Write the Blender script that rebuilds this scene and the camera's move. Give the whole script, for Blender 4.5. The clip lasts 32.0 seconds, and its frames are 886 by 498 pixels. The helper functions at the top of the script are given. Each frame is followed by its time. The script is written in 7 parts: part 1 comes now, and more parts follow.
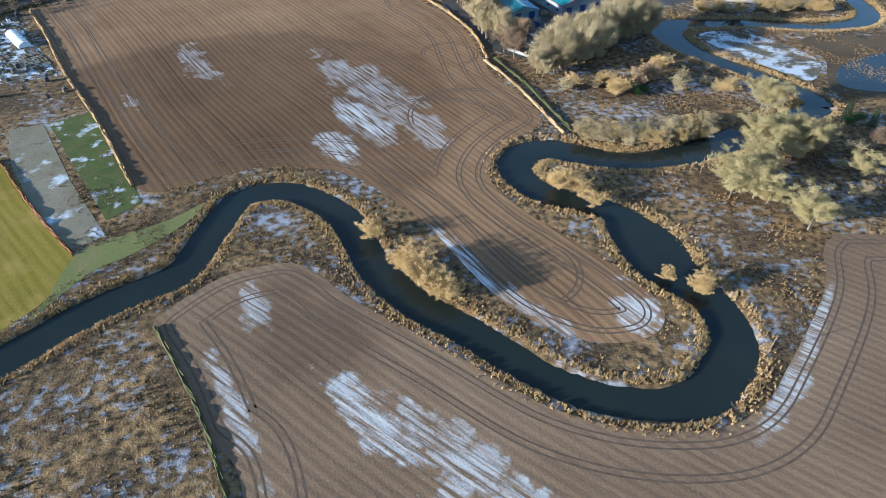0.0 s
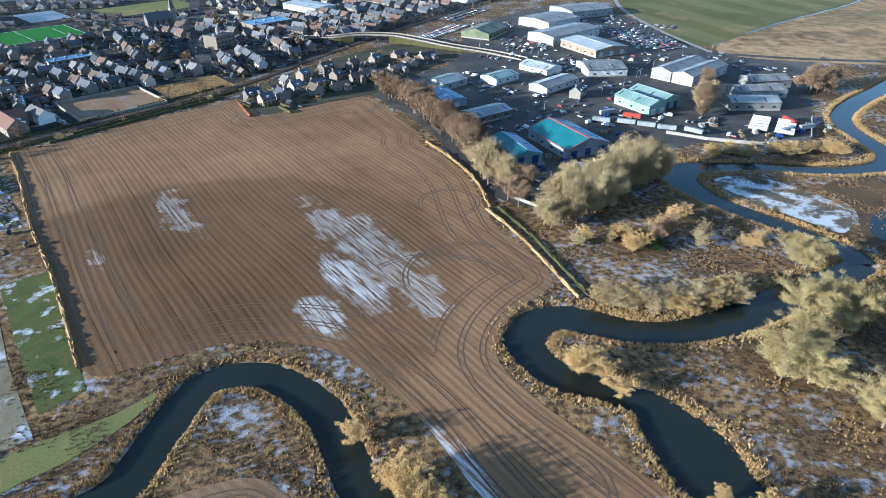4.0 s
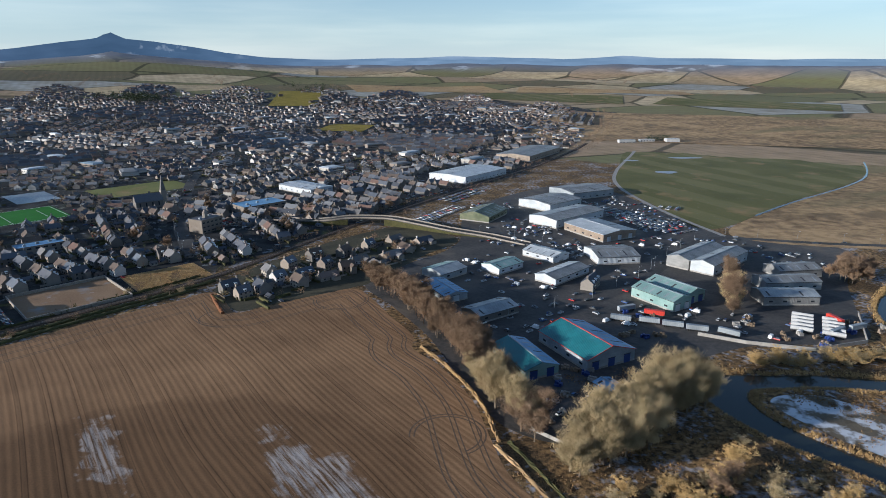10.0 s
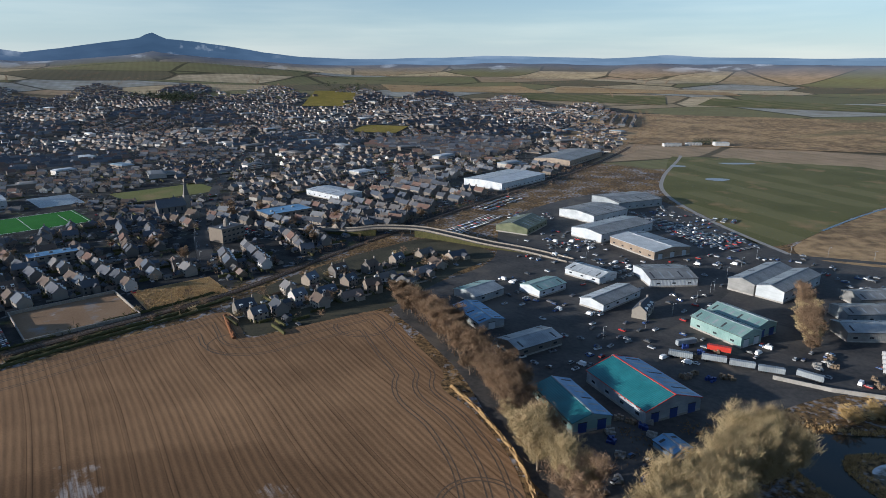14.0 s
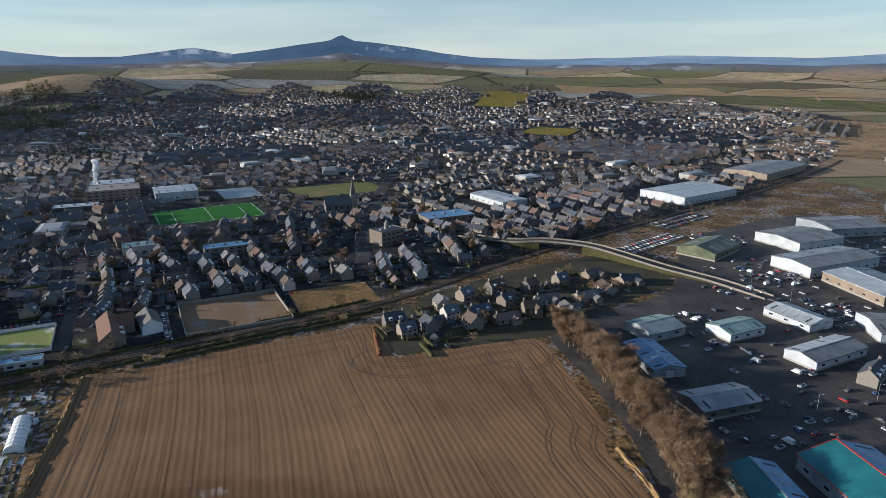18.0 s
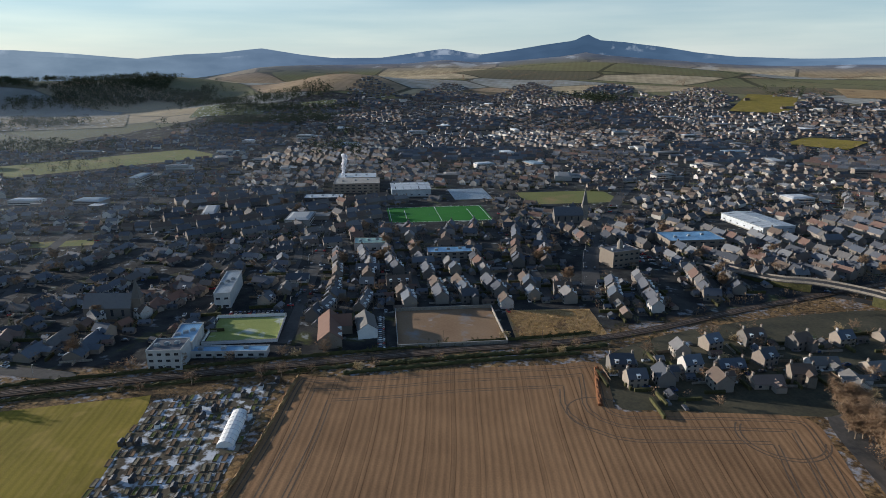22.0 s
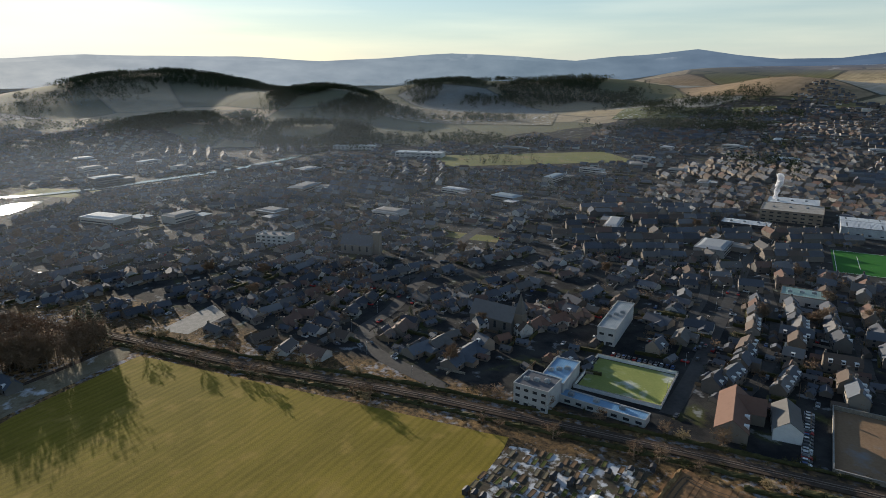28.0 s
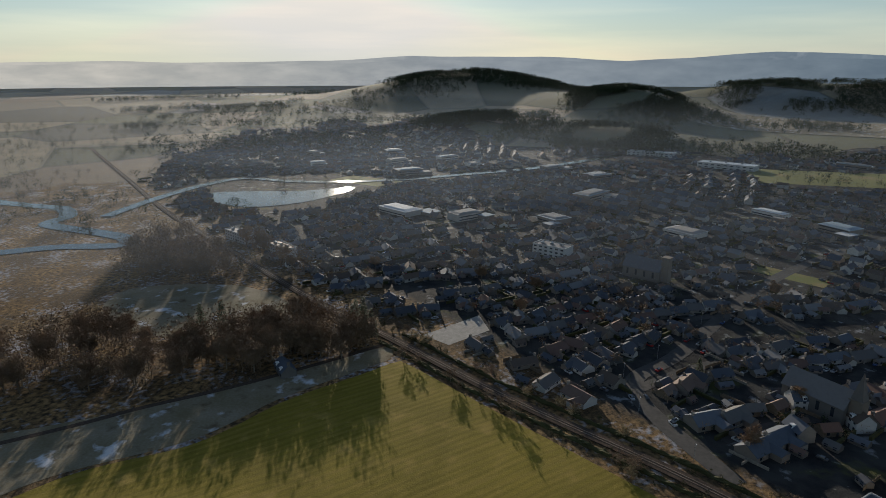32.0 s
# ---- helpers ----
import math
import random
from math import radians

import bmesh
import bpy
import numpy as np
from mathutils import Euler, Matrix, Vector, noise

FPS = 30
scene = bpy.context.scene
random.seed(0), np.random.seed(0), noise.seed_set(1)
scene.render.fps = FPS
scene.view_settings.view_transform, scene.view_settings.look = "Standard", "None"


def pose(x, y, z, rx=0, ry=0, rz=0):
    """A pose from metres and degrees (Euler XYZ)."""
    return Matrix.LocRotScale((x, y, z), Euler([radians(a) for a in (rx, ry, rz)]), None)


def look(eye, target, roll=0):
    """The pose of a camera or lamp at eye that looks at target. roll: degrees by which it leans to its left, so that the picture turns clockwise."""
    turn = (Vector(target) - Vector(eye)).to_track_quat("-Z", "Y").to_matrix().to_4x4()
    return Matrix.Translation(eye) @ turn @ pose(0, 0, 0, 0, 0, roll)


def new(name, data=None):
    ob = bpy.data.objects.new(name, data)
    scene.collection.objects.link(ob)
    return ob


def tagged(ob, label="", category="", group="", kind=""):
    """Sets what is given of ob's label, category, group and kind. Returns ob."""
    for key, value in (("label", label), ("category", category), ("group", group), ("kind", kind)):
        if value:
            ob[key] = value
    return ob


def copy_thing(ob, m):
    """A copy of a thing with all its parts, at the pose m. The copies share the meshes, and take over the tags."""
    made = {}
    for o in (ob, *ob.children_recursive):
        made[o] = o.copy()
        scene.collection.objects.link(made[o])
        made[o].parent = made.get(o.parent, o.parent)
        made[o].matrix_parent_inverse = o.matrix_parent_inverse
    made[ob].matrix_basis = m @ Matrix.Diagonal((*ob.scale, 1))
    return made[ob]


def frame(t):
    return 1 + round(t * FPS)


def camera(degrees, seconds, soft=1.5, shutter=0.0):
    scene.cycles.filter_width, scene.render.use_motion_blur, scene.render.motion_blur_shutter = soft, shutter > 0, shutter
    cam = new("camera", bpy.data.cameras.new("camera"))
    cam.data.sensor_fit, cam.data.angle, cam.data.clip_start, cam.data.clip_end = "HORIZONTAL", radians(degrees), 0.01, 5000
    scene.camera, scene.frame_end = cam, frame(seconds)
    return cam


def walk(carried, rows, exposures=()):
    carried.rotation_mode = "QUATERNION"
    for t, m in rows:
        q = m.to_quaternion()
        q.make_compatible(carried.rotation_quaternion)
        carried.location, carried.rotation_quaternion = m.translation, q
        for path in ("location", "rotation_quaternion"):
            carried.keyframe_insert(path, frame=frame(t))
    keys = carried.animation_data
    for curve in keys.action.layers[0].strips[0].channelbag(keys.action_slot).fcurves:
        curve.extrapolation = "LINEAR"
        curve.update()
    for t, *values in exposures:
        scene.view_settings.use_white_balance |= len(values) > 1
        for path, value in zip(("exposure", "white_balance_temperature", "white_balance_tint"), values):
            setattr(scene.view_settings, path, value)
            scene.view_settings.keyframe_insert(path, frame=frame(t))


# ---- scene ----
from collections import defaultdict

EXPO, SKY = 0.75, 0.085
# camera: seconds, place, tilt and heading
PATH = [
    (0, -1.68, -141.38, 148.77, 49.37, -0.52), (0.5, -1.72, -135.91, 148.66, 50.58, -0.55), (1, -1.77, -130.39, 148.54, 51.84, -0.59),
    (1.5, -1.80, -124.82, 148.40, 53.11, -0.60), (2, -1.76, -119.23, 148.26, 54.37, -0.62), (2.5, -1.66, -113.67, 148.11, 55.68, -0.60),
    (3, -1.52, -108.17, 147.96, 56.95, -0.59), (3.5, -1.38, -102.79, 147.82, 58.15, -0.59), (5.5, -0.89, -81.32, 147.30, 63.19, -0.61),
    (6, -0.84, -75.86, 147.21, 64.47, -0.61), (6.5, -0.89, -70.30, 147.19, 65.71, -0.65), (7, -0.94, -64.76, 147.24, 66.93, -0.67),
    (7.5, -0.81, -59.33, 147.34, 68.16, -0.66), (8, -0.53, -53.98, 147.47, 69.37, -0.68), (8.5, -0.21, -48.73, 147.59, 70.59, -0.69),
    (9, 0.04, -43.61, 147.69, 71.78, -0.69), (9.5, 0.11, -38.52, 147.79, 73.02, -0.69), (10, 0.08, -33.34, 147.89, 73.94, -0.73),
    (10.5, 0.02, -27.96, 148.01, 73.97, -0.77), (11, -0.02, -22.43, 148.15, 73.96, -0.81), (11.5, 0.00, -16.82, 148.28, 73.95, -0.82),
    (12, 0.04, -11.18, 148.38, 73.92, -0.80), (12.5, 0.01, -5.56, 148.42, 73.93, -0.69), (13, 0.00, 0.00, 148.40, 73.92, -0.00),
    (13.5, -0.09, 5.50, 148.37, 73.89, 1.10), (14, -0.28, 10.89, 148.29, 73.90, 2.41), (14.5, -0.66, 16.19, 148.20, 73.89, 3.85),
    (16.5, -3.35, 37.08, 147.82, 73.87, 10.51), (17, -4.43, 42.26, 147.77, 73.89, 12.53), (17.5, -5.90, 47.40, 147.74, 73.88, 14.94),
    (18, -7.67, 52.54, 147.73, 73.94, 17.48), (18.5, -9.63, 57.67, 147.71, 73.90, 20.04), (19, -11.72, 62.72, 147.72, 73.91, 22.55),
    (19.5, -13.99, 67.57, 147.75, 73.95, 25.11), (20, -16.48, 72.24, 147.83, 73.93, 27.69), (20.5, -19.15, 76.77, 147.96, 73.95, 30.30),
    (21, -22.15, 81.24, 148.12, 73.91, 32.87), (21.5, -25.41, 85.60, 148.28, 73.93, 35.53), (22, -28.83, 89.86, 148.39, 73.94, 38.28),
    (22.5, -32.45, 94.08, 148.43, 73.98, 41.07), (23, -36.30, 98.16, 148.35, 73.99, 43.83), (23.5, -40.45, 102.13, 148.26, 73.94, 46.58),
    (24, -44.83, 105.84, 148.23, 73.98, 49.35), (24.5, -49.41, 109.09, 148.30, 74.00, 52.10), (26.5, -68.36, 119.93, 148.86, 74.01, 64.52),
    (27, -73.39, 122.13, 148.91, 74.01, 67.87), (27.5, -78.61, 123.96, 148.89, 74.05, 71.17), (28, -84.03, 125.49, 148.83, 74.07, 74.45),
    (28.5, -89.69, 126.83, 148.76, 74.07, 77.80), (29, -95.57, 127.88, 148.71, 74.09, 81.08), (29.5, -101.54, 128.59, 148.69, 74.07, 84.44),
    (30, -107.55, 128.98, 148.70, 74.06, 87.70), (30.5, -113.53, 129.13, 148.69, 74.07, 90.95), (31, -119.51, 129.11, 148.65, 74.07, 94.12),
    (31.5, -125.52, 129.02, 148.58, 74.08, 97.27), (32, -131.54, 128.93, 148.49, 74.08, 100.30),
]
cam = camera(69.85, 32.0, soft=0.75)
walk(cam, [(t, pose(x, y, z, tilt, 0, heading)) for t, x, y, z, tilt, heading in PATH],
     exposures=[(0.0, EXPO + 0.72, 5000, 4), (6.0, EXPO + 0.78, 5100, 4), (8.0, EXPO + 0.68, 5250, 6), (10.0, EXPO - 0.15, 5450, 10), (13.0, EXPO - 0.28, 5500, 10), (20.0, EXPO - 0.25, 5750, 10), (24.0, EXPO - 0.25, 5800, 9), (28.0, EXPO - 0.27, 6300, 9), (32.0, EXPO - 0.75, 6300, 9)])

# low winter sun to the left of the plan, thin streaky cloud
SUN_AZ, SUN_EL = 109.0, 11.0          # degrees to the left of +y, degrees up
sun_dir = Vector((-math.sin(radians(SUN_AZ)) * math.cos(radians(SUN_EL)),
                  math.cos(radians(SUN_AZ)) * math.cos(radians(SUN_EL)), math.sin(radians(SUN_EL))))
lamp = bpy.data.lights.new("sun", "SUN")
lamp.energy, lamp.angle, lamp.color = 5.0, radians(0.6), (1.0, 0.86, 0.68)
sun = new("sun", lamp)
sun.matrix_world = look((0, 0, 300), Vector((0, 0, 300)) - sun_dir)
world = bpy.data.worlds.new("sky")
world.use_nodes = True
scene.world = world
wn, wl = world.node_tree.nodes, world.node_tree.links
wn.clear()
sky = wn.new("ShaderNodeTexSky")
sky.sky_type, sky.sun_disc = "NISHITA", False
sky.sun_elevation, sky.sun_rotation = radians(SUN_EL), radians(-SUN_AZ)
sky.altitude, sky.air_density, sky.dust_density, sky.ozone_density = 200, 1.0, 0.15, 2.2
wtc, wmap = wn.new("ShaderNodeTexCoord"), wn.new("ShaderNodeMapping")
wmap.inputs["Scale"].default_value = (1.2, 1.2, 14.0)
wnoise = wn.new("ShaderNodeTexNoise")
wnoise.inputs["Scale"].default_value, wnoise.inputs["Detail"].default_value = 2.2, 7
wramp = wn.new("ShaderNodeValToRGB")
wramp.color_ramp.elements[0].position, wramp.color_ramp.elements[1].position = 0.42, 0.72
# pale haze low over the horizon
wdark, wveil, wsep, wlow = wn.new("ShaderNodeMix"), wn.new("ShaderNodeMix"), wn.new("ShaderNodeSeparateXYZ"), wn.new("ShaderNodeMapRange")
wdark.data_type, wdark.blend_type, wveil.data_type = "RGBA", "DARKEN", "RGBA"
wdark.inputs[0].default_value = 1.0
wdark.inputs[7].default_value = (11.5, 10.2, 8.8, 1)
wveil.inputs[7].default_value = (5.4, 6.2, 6.6, 1)
for k, v in zip((1, 2, 3, 4), (0.0, 0.16, 0.6, 0.05)):
    wlow.inputs[k].default_value = v
for a, b in ((wtc.outputs["Generated"], wsep.inputs[0]), (wsep.outputs[2], wlow.inputs[0]), (wlow.outputs[0], wveil.inputs[0]),
             (sky.outputs[0], wdark.inputs[6]), (wdark.outputs[2], wveil.inputs[6])):
    wl.new(a, b)
wmix, wbg, wout = wn.new("ShaderNodeMix"), wn.new("ShaderNodeBackground"), wn.new("ShaderNodeOutputWorld")
wmix.data_type = "RGBA"
wscale = wn.new("ShaderNodeMix")
wscale.data_type, wscale.blend_type = "RGBA", "MULTIPLY"
wscale.inputs[0].default_value = 1.0
wscale.inputs[7].default_value = (1.12, 1.06, 1.0, 1)
wadd = wn.new("ShaderNodeMix")
wadd.data_type, wadd.blend_type = "RGBA", "ADD"
wadd.inputs[0].default_value = 1.0
wadd.inputs[7].default_value = (0.7, 0.6, 0.5, 1)
for a, b in ((wtc.outputs["Generated"], wmap.inputs[0]), (wmap.outputs[0], wnoise.inputs["Vector"]), (wnoise.outputs[0], wramp.inputs[0]),
             (wramp.outputs[0], wmix.inputs[0]), (wveil.outputs[2], wmix.inputs[6]), (wveil.outputs[2], wscale.inputs[6]),
             (wscale.outputs[2], wadd.inputs[6]), (wadd.outputs[2], wmix.inputs[7]), (wmix.outputs[2], wbg.inputs[0]), (wbg.outputs[0], wout.inputs[0])):
    wl.new(a, b)
wbg.inputs[1].default_value = SKY

rng = random.Random(7)
npr = np.random.RandomState(7)


# ---- materials ----
class Mat:
    """A small node-material writer."""

    def __init__(self, name, rough=0.9, metal=0.0, spec=0.3):
        self.m = bpy.data.materials.new(name)
        self.m.use_nodes = True
        self.n, self.l = self.m.node_tree.nodes, self.m.node_tree.links
        self.b = self.n["Principled BSDF"]
        self.b.inputs["Roughness"].default_value, self.b.inputs["Metallic"].default_value = rough, metal
        self.b.inputs["Specular IOR Level"].default_value = spec
        self.pos = self.n.new("ShaderNodeNewGeometry").outputs["Position"]
        self.obj = self.n.new("ShaderNodeTexCoord").outputs["Object"]

    def put(self, node, key, value):
        if isinstance(value, bpy.types.NodeSocket):
            self.l.new(value, node.inputs[key])
        else:
            node.inputs[key].default_value = value

    def noise(self, scale, detail=4, vec=None, rough=0.55, distort=0.0):
        n = self.n.new("ShaderNodeTexNoise")
        self.l.new(vec or self.pos, n.inputs["Vector"])
        n.inputs["Scale"].default_value, n.inputs["Detail"].default_value = scale, detail
        n.inputs["Roughness"].default_value, n.inputs["Distortion"].default_value = rough, distort
        return n.outputs[0]

    def ramp(self, fac, a, b, c0=0.0, c1=1.0):
        n = self.n.new("ShaderNodeMapRange")
        self.put(n, 0, fac)
        for k, v in zip((1, 2, 3, 4), (a, b, c0, c1)):
            n.inputs[k].default_value = v
        return n.outputs[0]

    def math(self, op, a, b=0.0):
        n = self.n.new("ShaderNodeMath")
        n.operation = op
        self.put(n, 0, a)
        self.put(n, 1, b)
        return n.outputs[0]

    def mix(self, fac, a, b, blend="MIX"):
        n = self.n.new("ShaderNodeMix")
        n.data_type, n.blend_type = "RGBA", blend
        self.put(n, 0, fac)
        for key, v in ((6, a), (7, b)):
            self.put(n, key, (*v, 1) if isinstance(v, tuple) else v)
        return n.outputs[2]

    def turned(self, degrees, scale=(1, 1, 1), vec=None):
        n = self.n.new("ShaderNodeMapping")
        n.vector_type = "TEXTURE"
        self.l.new(vec or self.pos, n.inputs[0])
        n.inputs["Rotation"].default_value = (0, 0, radians(degrees))
        n.inputs["Scale"].default_value = scale
        return n.outputs[0]

    def spot(self, x, y, rx, ry, turn, ragged=0.5, size=0.06, soft=0.2):
        """1 inside a ragged ellipse on the ground, 0 outside."""
        n = self.n.new("ShaderNodeMapping")
        n.vector_type = "TEXTURE"
        self.l.new(self.pos, n.inputs[0])
        n.inputs["Location"].default_value = (x, y, 0)
        n.inputs["Rotation"].default_value = (0, 0, radians(turn))
        n.inputs["Scale"].default_value = (rx, ry, 1000)
        d = self.n.new("ShaderNodeVectorMath")
        d.operation = "LENGTH"
        self.l.new(n.outputs[0], d.inputs[0])
        e = self.math("ADD", d.outputs["Value"], self.math("MULTIPLY", self.math("SUBTRACT", self.noise(size, 6), 0.5), ragged * 4))
        return self.ramp(e, 0.95 + soft, 0.95 - soft)

    def sep(self, vec):
        n = self.n.new("ShaderNodeSeparateXYZ")
        self.l.new(vec, n.inputs[0])
        return n.outputs

    def random(self, island=False):
        if island:
            return self.n.new("ShaderNodeNewGeometry").outputs["Random Per Island"]
        return self.n.new("ShaderNodeObjectInfo").outputs["Random"]

    def bump(self, height, strength=0.5, distance=0.1):
        n = self.n.new("ShaderNodeBump")
        n.inputs["Strength"].default_value, n.inputs["Distance"].default_value = strength, distance
        self.l.new(height, n.inputs["Height"])
        self.l.new(n.outputs[0], self.b.inputs["Normal"])

    def done(self, color):
        self.put(self.b, "Base Color", (*color, 1) if isinstance(color, tuple) else color)
        return self.m


def plain(name, a, b, scale=0.6, rough=0.85, metal=0.0, bump=0.0, vary=0.0, island=False, spec=0.3):
    """Two tones mixed by coarse and fine noise; vary: how far single things differ."""
    m = Mat(name, rough, metal, spec)
    f = m.math("ADD", m.math("MULTIPLY", m.noise(scale, 5), 0.6), m.math("MULTIPLY", m.noise(scale * 9, 3), 0.4))
    c = m.mix(m.ramp(f, 0.33, 0.67), a, b)
    if vary:
        c = m.mix(1.0, c, m.mix(m.random(island), (1 - vary,) * 3, (1 + vary,) * 3), "MULTIPLY")
    if bump:
        m.bump(f, bump, 0.2)
    return m.done(c)


def choice(name, colors, rough=0.8, scale=0.5, island=False, metal=0.0, spec=0.3):
    """Each thing (or island) takes one of a few colours, a little worn."""
    m = Mat(name, rough, metal, spec)
    r = m.n.new("ShaderNodeValToRGB")
    r.color_ramp.interpolation = "CONSTANT"
    e = r.color_ramp.elements
    while len(e) < len(colors):
        e.new(0.5)
    for i, col in enumerate(colors):
        e[i].position, e[i].color = i / len(colors), (*col, 1)
    m.l.new(m.random(island), r.inputs[0])
    f = m.ramp(m.noise(scale, 6), 0.3, 0.7, 0.75, 1.2)
    return m.done(m.mix(1.0, r.outputs[0], m.mix(f, (0.7, 0.7, 0.7), (1.15, 1.15, 1.15)), "MULTIPLY"))


def soil(name, furrow, dark, light, snows, frost=0.62, lines=1.0, wet=()):
    """Tilled soil with drill rows, wheelings and frost lying in the hollows."""
    m = Mat(name, 0.95, spec=0.15)
    rows = m.turned(furrow)
    sx = m.sep(rows)
    wob = m.math("MULTIPLY", m.math("SUBTRACT", m.noise(0.006, 1), 0.5), 14.0)
    across = m.math("ADD", sx[0], wob)
    fine = m.math("SINE", m.math("MULTIPLY", across, 6.2832 / 3.1))
    pair = m.math("ABSOLUTE", m.math("SINE", m.math("MULTIPLY", across, 3.1416 / 11.6)))
    track = m.ramp(m.math("ABSOLUTE", m.math("SUBTRACT", pair, 0.26)), 0.02, 0.085, 1.0, 0.0)
    track = m.math("MULTIPLY", track, m.ramp(m.noise(0.05, 2, m.turned(furrow, (1, 30, 1))), 0.35, 0.55, 0.25, 1.0))
    long = m.noise(0.9, 4, m.turned(furrow, (1, 14, 1)))
    big, clod = m.noise(0.014, 4), m.noise(1.3, 5)
    tone = m.math("ADD", m.math("MULTIPLY", big, 0.75), m.math("MULTIPLY", clod, 0.35))
    tone = m.math("ADD", tone, m.math("MULTIPLY", long, 0.24))
    tone = m.math("ADD", tone, m.math("MULTIPLY", fine, 0.06 * lines))
    tone = m.math("SUBTRACT", tone, m.math("MULTIPLY", track, 0.3 * lines))
    c = m.mix(m.ramp(tone, 0.36, 1.02), dark, light)
    for w in wet:
        c = m.mix(m.math("MULTIPLY", m.spot(*w), 1.0), c, m.mix(1.0, c, (0.75, 0.74, 0.73), "MULTIPLY"))
    icy = m.ramp(m.math("ADD", m.math("MULTIPLY", m.noise(0.05, 6), 0.6), m.math("MULTIPLY", long, 0.5)), frost, frost + 0.12)
    icy = m.math("MULTIPLY", icy, 0.45)
    for full, *s in snows:
        lie = m.math("MULTIPLY", m.math("MULTIPLY", m.spot(*s), full), m.ramp(m.math("ADD", long, m.math("MULTIPLY", clod, 0.25)), 0.50, 0.72))
        icy = m.math("MAXIMUM", icy, m.math("MULTIPLY", lie, 0.85))
    icy = m.math("MULTIPLY", icy, m.ramp(track, 0.0, 1.0, 1.0, 0.35))
    c = m.mix(icy, c, (0.66, 0.66, 0.66))
    m.bump(m.math("ADD", m.math("MULTIPLY", fine, 0.22), m.math("MULTIPLY", clod, 0.9)), 0.5, 0.22)
    return m.done(c)


def meadow(name, a, b, c3, frost, scale=0.05, rows=None):
    """Grass in two greens with worn and frosted patches."""
    m = Mat(name, 0.95, spec=0.15)
    f = m.math("ADD", m.math("MULTIPLY", m.noise(scale, 5), 0.6), m.math("MULTIPLY", m.noise(0.8, 4), 0.4))
    c = m.mix(m.ramp(f, 0.35, 0.62), a, b)
    c = m.mix(m.ramp(m.noise(scale * 2.3, 6), 0.55, 0.72), c, c3)
    if rows is not None:
        across = m.math("ADD", m.sep(m.turned(rows))[0], m.math("MULTIPLY", m.noise(0.01, 2), 12.0))
        c = m.mix(m.ramp(m.math("SINE", m.math("MULTIPLY", across, 6.2832 / 3.6)), -0.6, 1.0, 0, 0.3), c, m.mix(1.0, c, (0.45, 0.45, 0.45), "MULTIPLY"))
        c = m.mix(m.ramp(m.noise(0.5, 4, m.turned(rows, (1, 16, 1))), 0.45, 0.75, 0, 0.5), c, c3)
    if frost < 1:
        c = m.mix(m.ramp(m.noise(scale * 1.4, 7), frost, frost + 0.1, 0, 0.8), c, (0.66, 0.69, 0.74))
    m.bump(m.noise(1.6, 4), 0.5, 0.25)
    return m.done(c)


def heath_material():
    """Rough grass moor, russet and straw, in tussocks with dark wet patches."""
    m = Mat("heath_grass", 0.95, spec=0.1)
    f = m.math("ADD", m.math("MULTIPLY", m.noise(0.09, 6), 0.6), m.math("MULTIPLY", m.noise(0.009, 4), 0.5))
    c = m.mix(m.ramp(f, 0.42, 0.66), (0.15, 0.10, 0.055), (0.46, 0.31, 0.16))
    c = m.mix(m.ramp(m.noise(0.016, 6), 0.54, 0.66, 0, 0.75), c, (0.14, 0.10, 0.06))
    c = m.mix(m.ramp(m.noise(0.005, 5, m.turned(20, (3, 1, 1))), 0.55, 0.62, 0, 0.7), c, (0.17, 0.15, 0.075))
    m.bump(m.noise(0.6, 5), 0.8, 0.5)
    return m.done(c)


GREEN_ROWS = 44.0          # the drill rows of the green field run square to the railway
FIELD_SNOW = [(0.85, -38, 126, 24, 9, 122, 0.5, 0.06), (0.85, -45, 101, 16, 8, 120, 0.6, 0.07), (0.45, -30, 150, 42, 13, 124, 0.9, 0.07), (0.5, -10, 120, 26, 6, 122, 0.9, 0.08), (0.5, -52, 176, 26, 9, 124, 0.8, 0.08),
              (0.5, -153, 145, 9, 3, 120, 0.9, 0.14), (0.4, -134, 190, 24, 7, 124, 1.0, 0.1), (0.9, 63, 0, 11, 8, 100, 0.9, 0.16), (1.0, 2, 30, 26, 6, 131, 0.5, 0.1), (0.7, 30, 0, 20, 3, 132, 1.0, 0.12)]
LOW_SNOW = [(0.8, -22, -38, 16, 6, 124, 0.9, 0.12), (0.7, 2, -52, 24, 8, 140, 1.0, 0.12), (0.8, 98, -31, 20, 3.5, 47, 0.5, 0.1), (0.8, 118, -6, 22, 1.8, 55, 0.6, 0.1),
            (0.6, -62, 4, 12, 4, 118, 0.8, 0.12), (0.7, -60, -34, 22, 3, 122, 0.8, 0.12)]
FIELD_WET = [(-100, 128, 116, 108, 8, 0.05, 0.04, 0.035), (-110, 150, 96, 84, 8, 0.3, 0.03, 0.3)]
LOW_WET = [(-44, -4, 14, 30, 32, 0.6, 0.05, 0.4)]
